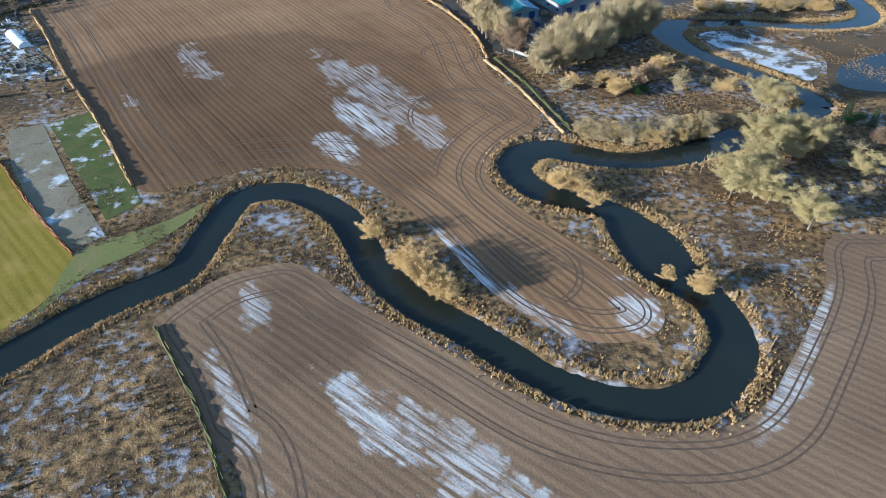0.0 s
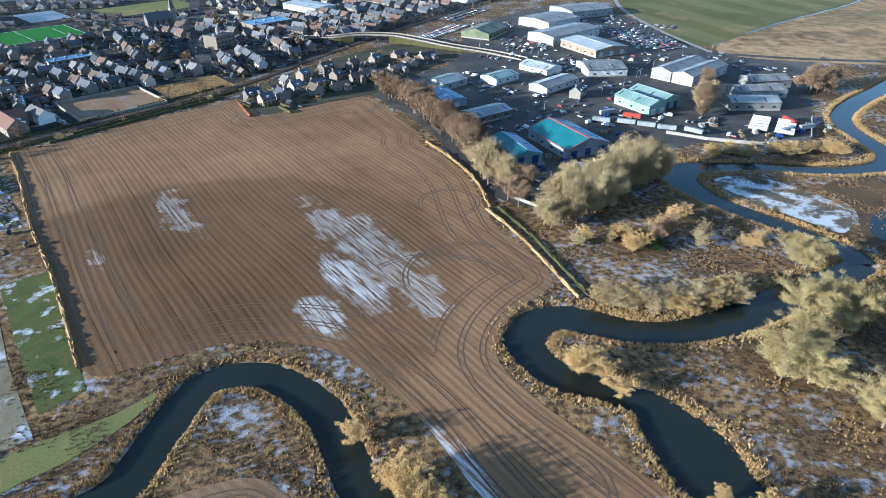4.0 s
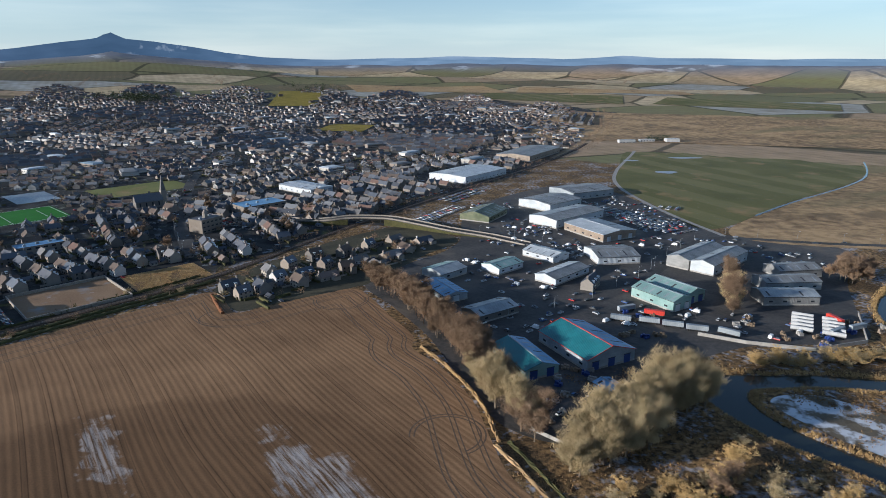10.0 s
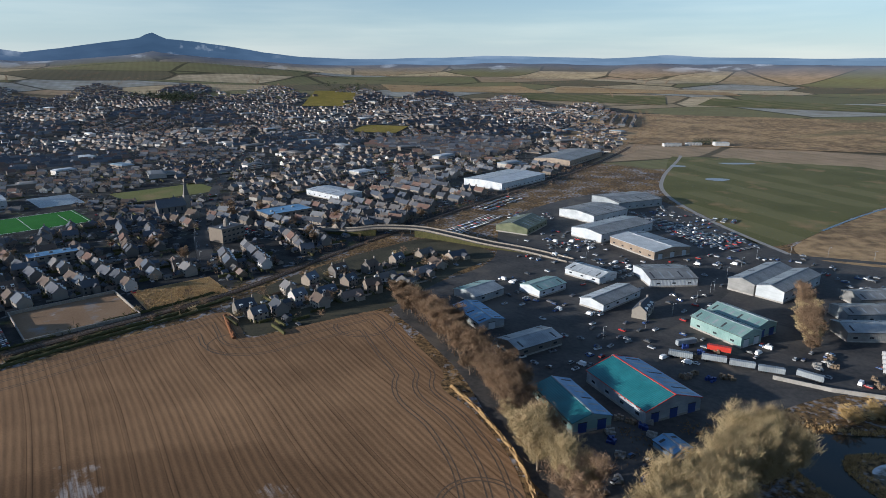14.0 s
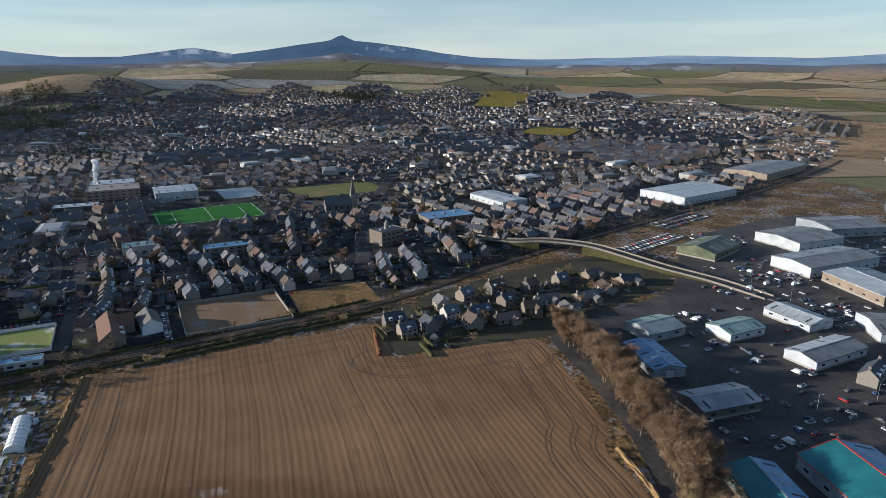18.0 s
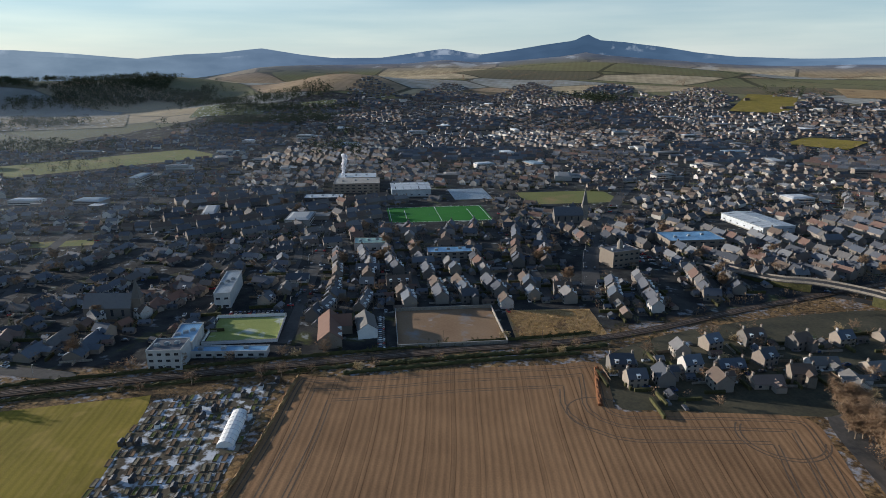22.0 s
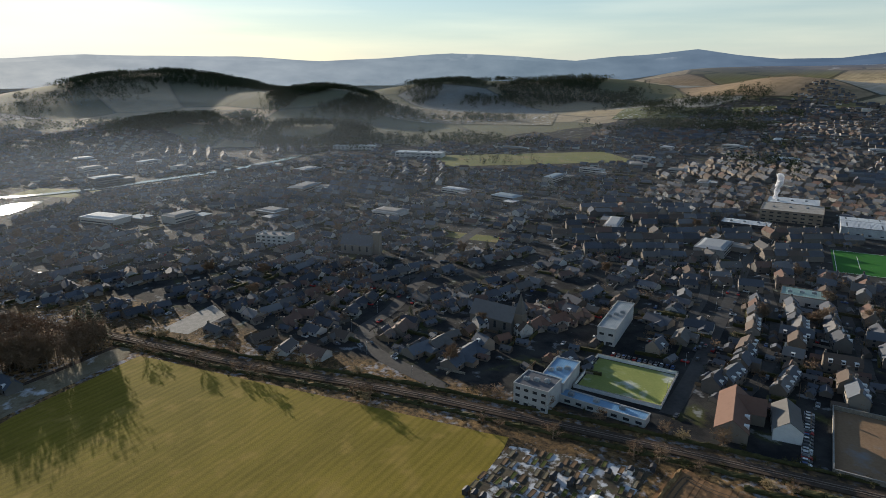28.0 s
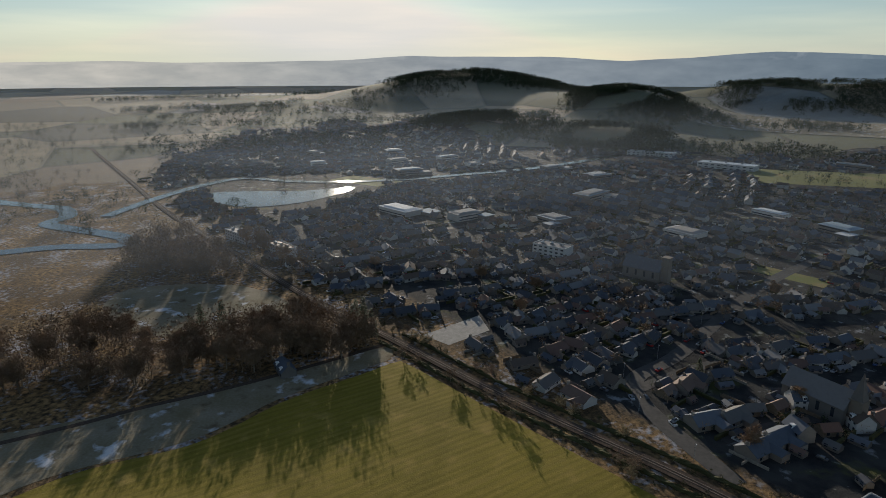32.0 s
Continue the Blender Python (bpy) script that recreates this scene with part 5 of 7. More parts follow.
hedge(curve([(-8, 286), (6, 262), (20, 228), (26, 194)], step=2), 1.6, 1.1, "tumbled field dyke with dead grass", "tussock", "field_dyke", rough=0.5)
wall_run([(-243 + a * U[0] * 30.5 + b * V[0] * 27.5, 366 + a * U[1] * 30.5 + b * V[1] * 27.5) for a, b in ((-1, 1), (-1, -1), (1, -1), (1, 1), (-1, 1))], 2.0, 0.4, "stone wall round the vacant plot")
wall_run([(-333 + a * U[0] * 20.5 + b * V[0] * 19.5, 289 + a * U[1] * 20.5 + b * V[1] * 19.5) for a, b in ((-1, -1), (1, -1), (1, 1), (-1, 1), (-1, -1))], 1.9, 0.35, "white wall round the bowling green", "white")
wall_run([(262, 330), (240, 288), (205, 278), (172, 288), (150, 300)], 2.0, 0.35, "concrete wall of the scrap yard", "concrete")
wall_run([(38, 205), (56, 188), (70, 196)], 1.6, 0.25, "pale boundary wall of the yard", "concrete")


def rect(name, x, y, l, w, turn, mat, label, z=0.08, category="ground"):
    c, s = math.cos(radians(turn)), math.sin(radians(turn))
    ring = [(x + c * a * l / 2 - s * b * w / 2, y + s * a * l / 2 + c * b * w / 2) for a, b in ((-1, -1), (1, -1), (1, 1), (-1, 1))]
    setting(name, filled(ring, z), M[mat], label, category)


rect("pitch_turf", -435, 596, 104, 70, 46, "turf", "bright green artificial pitch", 0.10, "pitch")
rect("pitch_hockey", -473, 704, 45, 66, 46, "ice", "frosted pale blue hockey pitch", 0.10, "pitch")
rect("bowling_green", -333, 289, 39, 37, GRID, "bowls", "yellow-green bowling green half in frost", 0.12, "green")
rect("plot_vacant", -243, 366, 60, 54, GRID, "plot_brown", "vacant plot of frosted brown ground", 0.08, "plot")
rect("plot_straw", -195, 409, 54, 46, 41, "bog", "plot of long orange dead grass", 0.08, "plot")
straw = npr.uniform(-1, 1, (2400, 2)) * (26, 22)
tufts("plot_long_grass", np.array([-195.0, 409.0]) + straw @ np.array([(math.cos(radians(41)), math.sin(radians(41))), (-math.sin(radians(41)), math.cos(radians(41)))]), 0.7, "long orange dead grass on the vacant plot", "reed", 7, 0.4)
rect("school_field", -370, 760, 110, 70, 46, "pasture", "worn grass of the school field", 0.07, "field")


def draped(name, x, y, l, w, turn, mat, label, lift=1.2, category="field"):
    """A field laid over sloping ground."""
    s, c, sn = Shape(), math.cos(radians(turn)), math.sin(radians(turn))
    us, vs = np.linspace(-l / 2, l / 2, 25), np.linspace(-w / 2, w / 2, 25)
    gu, gv = np.meshgrid(us, vs)
    gx, gy = x + c * gu - sn * gv, y + sn * gu + c * gv
    s.v = list(zip(gx.ravel().tolist(), gy.ravel().tolist(), (rise(gx, gy).ravel() + lift).tolist()))
    s.f = [(i * 25 + j, i * 25 + j + 1, i * 25 + j + 26, i * 25 + j + 25) for i in range(24) for j in range(24)]
    s.s = [0] * len(s.f)
    setting(name, s, M[mat], label, category)


draped("park_grass", -1085, 560, 320, 130, 84, "pasture", "park grass between bare trees", 0.4, "park")
draped("park_green", -212, 1510, 110, 130, -8, "green", "green recreation ground", 1.0, "park")
draped("playing_field", -470, 2200, 150, 460, 8, "green", "green playing field among the houses", 1.5, "park")
draped("field_frosted_slope", -1900, 700, 520, 360, 62, "frost_grass", "frosted pale field below the hill")
draped("field_golf", -1600, 1270, 420, 260, 50, "plot", "frosty golf greens between trees")
draped("field_hill_straw", -40, 2700, 620, 330, 15, "bog", "straw-coloured field beyond the town")
draped("field_hill_green", 430, 2380, 520, 300, -15, "mown", "long green field with drill lines")
draped("field_hill_green", 1050, 2150, 560, 260, -30, "mown", "long green field with drill lines")
draped("field_hill_straw", 700, 2700, 700, 260, -10, "bog", "straw-coloured stubble field")
setting("plot_pale_yard", filled([(-452, 74), (-477, 94), (-499, 85), (-463, 57)], 0.08), M["concrete"], "pale gravel yard beside the railway", "yard")
setting("farm_track", ribbon(curve([(-300, -120), (-339, -74), (-361, -51), (-384, -23), (-417, 11), (-446, 38)]), 3.4, 0.11), M["ballast"], "muddy farm track along the wood", "track")
rect("church_lawn", -620, 300, 60, 20, 50, "pasture", "lawn beside the church", 0.07, "lawn")
rect("flood_meadow", -960, -130, 90, 50, 65, "pasture", "flooded meadow with pale grass", 0.10, "meadow")
s = Shape()
for a, b, l, w in ((0, -34, 100, 0.4), (0, 34, 100, 0.4), (-50, 0, 0.4, 68), (50, 0, 0.4, 68), (0, 0, 0.4, 68), (-34, 0, 0.4, 40), (34, 0, 0.4, 40)):
    s.box(a, b, 0, l, w, 0.05)
ob = setting("pitch_lines", s, M["white"], "white pitch markings", "line")
ob.matrix_basis = pose(-435, 596, 0.12, 0, 0, 46)
PASTURE = curve([(262, 545), (245, 634), (238, 770), (272, 898), (378, 1155), (585, 1165), (729, 1045), (590, 830), (395, 662)], True, 8)
setting("field_parkland", filled(PASTURE, 0.05), M["mown"], "broad green grass field with puddles", "field")
MOOR = curve([(270, 520), (395, 655), (590, 820), (735, 1040), (900, 1000), (1100, 700), (700, 480), (420, 470)], True, 8)
setting("field_moorland", filled(MOOR, 0.08), M["heath"], "russet rough grass moor", "field")
draped("field_heath", 620, 1520, 760, 640, -18, "heath", "brown open heath")
draped("field_heath", 1050, 1350, 500, 640, -38, "heath", "brown open heath")
setting("water_ditch", ribbon(curve([(330, 600), (395, 658), (590, 825), (730, 1043), (800, 1120)]), 2.6, 0.13), M["water"], "narrow dark drainage ditch", "water")
for x, y, l, w in ((335, 880, 42, 12), (420, 1030, 60, 10), (320, 1000, 26, 8)):
    pud = curve([(x + l / 2 * math.cos(a) * rng.uniform(0.7, 1.2), y + w * math.sin(a) * rng.uniform(0.7, 1.2)) for a in np.linspace(0, 5.6, 8)], True, 4)
    setting("water_puddle", filled(pud, 0.13), M["ice"], "shallow floodwater on the grass", "water")
LAKE = curve([(-790, -258), (-772, -200), (-819, -150), (-905, -128), (-872, -190), (-856, -256), (-836, -290)], True, 6)
setting("water_lake", filled(LAKE, 0.45), M["water"], "bright flood pool beside the town", "water")
FAR_RIVER = curve([(-700, -330), (-800, -335), (-888, -327), (-945, -300), (-935, -220), (-948, -145), (-979, -77), (-1010, -35), (-1120, 100), (-1300, 240)])
setting("water_far_river", ribbon(FAR_RIVER, 14, 0.8), M["water"], "distant river catching the sun", "water")
SPIT = curve([(153, 224), (157, 211), (167, 194), (180, 178), (191, 165), (201, 173), (208, 190), (199, 211), (181, 229), (163, 231)], True)
setting("marsh_spit", filled(SPIT, 0.06), M["frost_marsh"], "frosted marsh inside the river bend", "marsh")
MARSH = curve([(200, 158), (216, 146), (300, 120), (380, 180), (330, 232), (261, 224), (222, 224), (208, 212), (212, 190)], True)
setting("marsh_sedge", filled(MARSH, 0.08), M["sedge"], "dark brown sedge marsh behind the river", "marsh")
FLOOD = curve([(206, 160), (222, 152), (262, 150), (290, 170), (262, 200), (228, 190), (212, 176)], True)
setting("water_flood", filled(FLOOD, 0.14), M["water"], "shallow flood water on the marsh", "water")


def wheelings():
    """Pressed tractor wheelings that follow the field's edge."""
    s = Shape()
    for edge, offs in ((BIG_FIELD, (4, 6.0, 12, 14, 22, 24)), (LOW_FIELD, (3.5, 5.5, 13, 15))):
        ring = np.vstack([edge, edge[:1]])
        ring = (ring + np.roll(ring, 1, 0) + np.roll(ring, -1, 0)) / 3
        area = 0.5 * np.sum(ring[:-1, 0] * ring[1:, 1] - ring[1:, 0] * ring[:-1, 1])
        n = sides(ring) * (1 if area > 0 else -1)
        for off in offs:
            run = ring + n * off
            d, _ = apart(run, ring)
            ok = d > off - 1.0
            i = 0
            while i < len(run):
                j = i
                while j < len(run) and ok[j]:
                    j += 1
                if j - i > (8 if edge is BIG_FIELD else 16):
                    ribbon(run[i:j], 0.6, 0.095, 0, 0, s)
                i = j + 1
    setting("wheel_tracks", s, M["rut"], "dark pressed tractor wheelings in the soil", "track")
    s = Shape()
    for cx, cy, r, a0, a1 in ((-22, 300, 12, 20, 250), (5, 200, 14, -60, 190), (12, 130, 26, 60, 200), (-2, 112, 34, 20, 140), (-62, 40 + 320, 16, 180, 380), (-130, 330, 14, 90, 300), (30, 20, 16, -60, 60)):
        for k in (0, 2.0):
            arc = np.array([(cx + (r + k) * math.cos(radians(a)), cy + (r + k) * math.sin(radians(a))) for a in np.arange(a0, a1, 6)])
            if inside(arc, BIG_FIELD).all():
                ribbon(arc, 0.7, 0.10, 0, 0, s)
    setting("turning_tracks", s, M["rut"], "curved tractor turning marks in the soil", "track")


M["rut"] = plain("pressed_soil", (0.075, 0.050, 0.033), (0.16, 0.11, 0.07), 0.5, 0.9)
wheelings()

# ---- trees ----
WILLOW = [tree("willow_shrub", "rounded golden-brown bare willow by the river", h, w, "twig_gold", 20 + i, 5, 6500, 0.12, group="riverside willows") for i, (h, w) in enumerate(((9.5, 13), (8, 10), (5.5, 6.5)))]
THICKET = [tree("thicket_shrub", "bare tan thicket shrub with dense twigs", h, w, "twig_pale", 30 + i, 5, 4200, 0.11, group="thicket shrubs") for i, (h, w) in enumerate(((9, 10), (7.5, 8.5), (5, 6)))]
LICHEN = [tree("spreading_tree", "wide bare tree with pale yellow-green lichened twigs", h, w, "twig_lichen", 90 + i, 1, 7500, 0.12, 0.12, 0.45, group="lichened trees") for i, (h, w) in enumerate(((16, 15), (13, 12.5), (18, 15)))]
ASH = [tree("tall_bare_tree", "pale bare tree with fine upswept twigs", h, w, "twig_pale", 40 + i, 1, 5200, 0.15, 0.15, 0.8, group="pale bare trees") for i, (h, w) in enumerate(((23, 9.5), (20, 10.5), (25, 10), (15, 11)))]
BROWN = [tree("bare_tree", "brown bare tree with dark trunk", h, w, "twig_brown", 50 + i, 1, 4200, 0.14, 0.25, 0.35, group="brown bare trees") for i, (h, w) in enumerate(((18, 10), (16, 9), (20, 11), (12, 8)))]
GARDEN = [tree("garden_tree", "small bare brown garden tree", h, w, "twig_brown", 60 + i, 1, 1000, 0.16, group="garden trees") for i, (h, w) in enumerate(((7, 6), (5.5, 5), (9, 7)))]
GORSE = [tree("gorse_shrub", "green gorse bush among bare shrubs", 4, 6, "gorse", 70, 4, 2600, 0.3, group="green shrubs")]
PINE = [conifer(12, 6, 80), conifer(9, 4.5, 81)]
TALL_PINE = [conifer(21, 8, 82), conifer(17, 7, 83)]
for x, y, k in ((-13, 23, 0), (-8, 16, 0), (-10, 20, 0), (-3, 12, 1), (2, 7, 1), (-5, 13, 0), (0, 9, 0), (-26, 38, 1), (47, 69, 0), (52, 67, 0), (55, 65, 1), (50, 71, 0), (59, 57, 1), (76, 16, 2), (86, 11, 1), (86, 9, 2)):
    spread([WILLOW[k]], x, y)
for i in range(40):
    f = i / 39
    spread(THICKET[:2] + [WILLOW[1]], 63 + 60 * f + rng.uniform(-2, 2), 106 - 7 * math.sin(math.pi * f) + 5 * f + rng.uniform(0, 11))
for x, y in ((122, 66), (114, 64), (128, 59), (118, 70), (126, 72), (139, 101), (145, 97), (152, 101), (159, 97), (164, 100), (132, 80), (156, 136), (158, 133), (136, 42), (137, 48), (174, 76), (149, 90), (124, 62)):
    spread(LICHEN, x + rng.uniform(-1, 1), y + rng.uniform(-1, 1))
for x, y in ((156, 51), (162, 66), (178, 92), (170, 60), (182, 70), (168, 84), (190, 100), (150, 60), (196, 84)):
    spread(THICKET + BROWN[3:], x + rng.uniform(-2, 2), y + rng.uniform(-2, 2))
for i in range(78):
    f = rng.random()
    spread(ASH, 58 + 66 * f + rng.uniform(-10, 10), 178 + 62 * f + rng.uniform(-9, 7))
for x, y in ((62, 157), (66, 160), (86, 160), (89, 148), (92, 151), (102, 157), (98, 162), (108, 162), (112, 166), (119, 157), (124, 160), (135, 163), (144, 153), (140, 156), (104, 168), (116, 178), (126, 190), (80, 158), (148, 158)):
    spread(THICKET + WILLOW[:2] + BROWN[3:], x + rng.uniform(-2, 2), y + rng.uniform(-2, 2))
for x, y in ((98, 150), (102, 154), (190, 121), (197, 124)):
    spread(GORSE, x, y)
for x, y in ((193, 128), (200, 118), (104, 158), (-412, -62), (-455, 30)):
    spread(PINE, x, y)
for x, y in ((-466, 22), (-458, 28), (-472, 14), (-452, 26), (-463, 16), (-440, -66), (-432, -72), (-444, -58)):
    spread(TALL_PINE, x + rng.uniform(-2, 2), y + rng.uniform(-2, 2))
for i in range(80):
    f = rng.random()
    px, py = np.interp(f, [0, 0.25, 0.45, 0.7, 1], [36, 19, 8, -14, -50]), np.interp(f, [0, 0.25, 0.45, 0.7, 1], [200, 250, 292, 335, 396])
    spread(ASH + BROWN if f < 0.3 else BROWN, px + 5 + rng.uniform(-5, 8), py + rng.uniform(-8, 8))
for i in range(26):
    spread(WILLOW + THICKET, 165 + 85 * rng.random(), 258 + 14 * rng.random())
for i in range(16):
    f = rng.random()
    spread(BROWN[1:] + ASH[3:], 184 + 34 * f + rng.uniform(-3, 3), 330 + 84 * f + rng.uniform(-3, 3))
for i in range(10):
    spread(BROWN, 280 + 40 * rng.random(), 380 + 30 * rng.random())
INNER = []
for count, ring in ((170, [(-400, -56), (-399, -19), (-416, 18), (-448, 38), (-476, 24), (-468, -16), (-436, -64)]),
                    (115, [(-366, -95), (-370, -62), (-384, -47), (-414, -54), (-432, -112), (-424, -150), (-380, -170), (-350, -140)]),
                    (190, [(-512, -170), (-536, -95), (-556, -46), (-600, -98), (-640, -150), (-668, -200), (-620, -226), (-558, -212)])):
    ring, n = np.array(ring, float), 0
    while n < count:
        q = np.array([[rng.uniform(-670, -345), rng.uniform(-230, 40)]])
        if inside(q, ring)[0] and np.hypot(q[0][0] + 405, q[0][1] + 2) > 15 and apart(q, RAIL)[0][0] > 14:
            n += 1
            if n % 4 == 0:
                spread(BROWN, *q[0])
            else:
                INNER.append(tuple(q[0]))
for i in range(50):
    k = rng.randrange(ia, i1)
    off = rng.choice((-1, 1)) * rng.uniform(9, 13)
    q = RAIL[k] + nr[k] * off
    spread(GARDEN + THICKET[2:], *q)

# ---- town ----
STYLE = []
for w, d, e, p, wall, roof, ch, dm, wing, fl, label in (
        (10, 7.5, 5.0, 0.85, "granite", "slate", 2, 2, False, 2, "granite two-storey house with slate roof and chimneys"),
        (9, 7.2, 5.0, 0.85, "granite", "slate", 2, 0, True, 2, "granite house with a rear wing and slate roof"),
        (14, 7.5, 5.0, 0.8, "granite", "slate", 2, 3, False, 2, "long granite terrace house with dormers"),
        (12, 7.5, 2.6, 0.62, "harl", "tile", 1, 0, True, 1, "harled bungalow with tiled roof"),
        (13, 8.5, 2.6, 0.6, "harl", "slate", 1, 0, True, 1, "pale bungalow with a grey roof"),
        (8, 7, 4.6, 0.85, "harl", "slate", 1, 1, False, 2, "rendered house with steep grey roof"),
        (11, 6.5, 3.0, 0.9, "granite", "slate", 2, 2, False, 1, "low stone cottage with dormers"),
        (7, 5, 2.4, 0.8, "timber", "tile", 0, 0, False, 1, "small dark garage outbuilding")):
    STYLE.append(house(label, w * 1.22, d * 1.18, e * 1.08, p, M[wall], M[roof], ch, dm, wing, "houses of the town", fl))
KEEP = [(-333, 289, 30), (-325, 245, 22), (-390, 316, 26), (-284, 320, 26), (-243, 366, 44), (-195, 409, 40), (-435, 596, 66), (-473, 704, 45), (-531, 665, 42), (-600, 640, 48), (-632, 672, 44),
        (-585, 572, 34), (-298, 655, 24), (-215, 548, 22), (-596, 195, 24), (-642, 128, 20), (-330, 480, 20), (-190, 640, 30), (-400, 460, 18), (-160, 744, 42), (47, 843, 80), (163, 1061, 90),
        (-370, 760, 64), (-1085, 480, 90), (-1085, 640, 90), (-212, 1510, 75), (-470, 2010, 90), (-470, 2150, 90), (-470, 2300, 90), (-1300, 290, 46), (-1165, 385, 48), (-835, -200, 80), (-475, 72, 22), (-905, -205, 110), (-620, 300, 30), (50, 599, 45)]
KEEP_XY, KEEP_R = np.array([k[:2] for k in KEEP], float), np.array([k[2] for k in KEEP], float)
# larger halls, schools and shops spread through the town
HALLS = []
while len(HALLS) < 90:
    az, r = rng.uniform(-16, 112), rng.uniform(520, 2250)
    x, y = -60 - r * math.sin(radians(az)), 60 + r * math.cos(radians(az))
    if ((KEEP_XY - (x, y)) ** 2).sum(1).min() ** 0.5 > 110 and all(math.hypot(x - h[0], y - h[1]) > 70 for h in HALLS) and r < np.interp(az, [-16, 8, 45, 60, 75, 112], [1850, 2250, 2150, 1450, 1200, 1250]):
        if apart(np.array([(x, y)]), RAIL)[0][0] > 45 and (np.array((x, y)) - ORIGIN) @ V > 120:
            HALLS.append((x, y, GRID + rng.choice((0, 90)) + rng.uniform(-15, 15), rng.uniform(18, 46), rng.uniform(12, 24), rng.uniform(4.5, 8)))
KEEP_XY = np.vstack([KEEP_XY, [h[:2] for h in HALLS]])
KEEP_R = np.concatenate([KEEP_R, [0.5 * h[3] + 9 for h in HALLS]])
ROADLINES = [curve(v[0], step=10) for v in ROADS.values()]


def free(xy, gap=8.0):
    """Which of many points lie clear of kept ground and of the roads."""
    ok = np.ones(len(xy), bool)
    for c, r in zip(KEEP_XY, KEEP_R):
        ok &= np.linalg.norm(xy - c, axis=1) > r
    ok &= apart(xy, FAR_RIVER[::6])[0] > 26
    for line in ROADLINES[1:5]:
        ok &= apart(xy, line)[0] > gap
    return ok


def placed(q):
    """Whether a plot lies inside the town's outline."""
    az = math.atan2(-(q[0] + 60), q[1] - 60)
    return math.hypot(q[0] + 60, q[1] - 60) < 2650 and -0.36 < az < 2.09


def lots():
    """House plots: streets square to the railway near it, districts with streets of their own behind."""
    out, lanes = [], []
    for a in range(-1950, 2300, 50):
        for side in (-1, 1):
            b = -190.0
            while b < 255:
                b += rng.uniform(10.5, 15.5) if a < -30 else rng.uniform(9.5, 13)
                if b % 190 < 12 or (b < 16 and a > -120):
                    continue
                bend = 30 * math.sin(b * 0.006 + a * 0.004) + 14 * math.sin(b * 0.017 + a * 0.02)
                lean = -math.degrees(math.atan(0.18 * math.cos(b * 0.006 + a * 0.004) + 0.24 * math.cos(b * 0.017 + a * 0.02)))
                shift = 24 * math.sin(a * 0.011 + b * 0.003)
                q = ORIGIN + U * (a + bend + side * rng.uniform(9.5, 12.5)) + V * (b + shift * (b > 120))
                if placed(q):
                    out.append((q, GRID + lean + (90 if rng.random() < (0.62 if a < -30 else 0.8) else 0) + rng.uniform(-4, 4) * (4 if a < -30 else 1), a, b, 1 if a < -30 else 2))
                    if rng.random() < 0.4:
                        out.append((ORIGIN + U * (a + bend + side * rng.uniform(19, 23)) + V * (b + rng.uniform(-4, 4)), GRID + rng.choice((0, 90)), a, b, 0))
    seeds = np.array([ORIGIN + U * (a + rng.uniform(-70, 70)) + V * (b + rng.uniform(-70, 70)) for a in range(-2000, 2301, 220) for b in range(340, 2500, 220)])
    for k, seed in enumerate(seeds):
        if not placed(seed):
            continue
        turn = GRID + rng.choice((0, 0, 8, -12, 30, -35, 55, -60))
        e, n = np.array([math.cos(radians(turn)), math.sin(radians(turn))]), np.array([-math.sin(radians(turn)), math.cos(radians(turn))])
        r = math.hypot(seed[0] + 60, seed[1] - 60)
        style = rng.choice((2, 2, 1, 3)) if r < 900 else rng.choice((1, 1, 3, 3, 2))
        gap, curl = rng.uniform(44, 60), rng.uniform(-0.0009, 0.0009)
        fresh, line = [], []
        for i in range(-4, 5):
            run = [seed + e * t + n * (i * gap + curl * t * t) for t in np.arange(-210, 211, 10.0)]
            line.append(run)
            for side in (-1, 1):
                t = -210.0
                while t < 210:
                    t += rng.uniform(10, 14) if style == 2 else rng.uniform(13, 19)
                    q = seed + e * t + n * (i * gap + curl * t * t + side * rng.uniform(10, 13))
                    fresh.append((q, turn + (90 if rng.random() < (0.15 if style == 2 else 0.35) else 0) + rng.uniform(-3, 3), style))
                    if rng.random() < 0.3:
                        fresh.append((q + n * side * rng.uniform(9, 11), turn + rng.choice((0, 90)), 0))
        near = np.flatnonzero(np.linalg.norm(seeds - seed, axis=1) < 620)

        def mine(points):
            d = np.linalg.norm(points[:, None] - seeds[near][None], axis=2)
            along = (points - ORIGIN) @ V
            return (near[d.argmin(1)] == k) & (np.partition(d, 1, axis=1)[:, 1] - d.min(1) > 14) & (along > 262)

        ok = mine(np.array([f[0] for f in fresh]))
        for (q, way, kind), yes in zip(fresh, ok):
            if yes and placed(q):
                w = q - ORIGIN
                out.append((q, way, float(w @ U), float(w @ V), kind))
        if r < 1300:
            lanes += [np.array(run)[m] for run in line for m in (mine(np.array(run)),) if m.sum() > 4]
    return out, lanes


def street(a):
    """The line of one town street, square to the railway."""
    out = []
    for b in np.arange(20.0, 262.0, 9.0):
        bend = 30 * math.sin(b * 0.006 + a * 0.004) + 14 * math.sin(b * 0.017 + a * 0.02)
        out.append(ORIGIN + U * (a + bend) + V * (b + (24 * math.sin(a * 0.011 + b * 0.003) if b > 120 else 0)))
    return np.array(out)


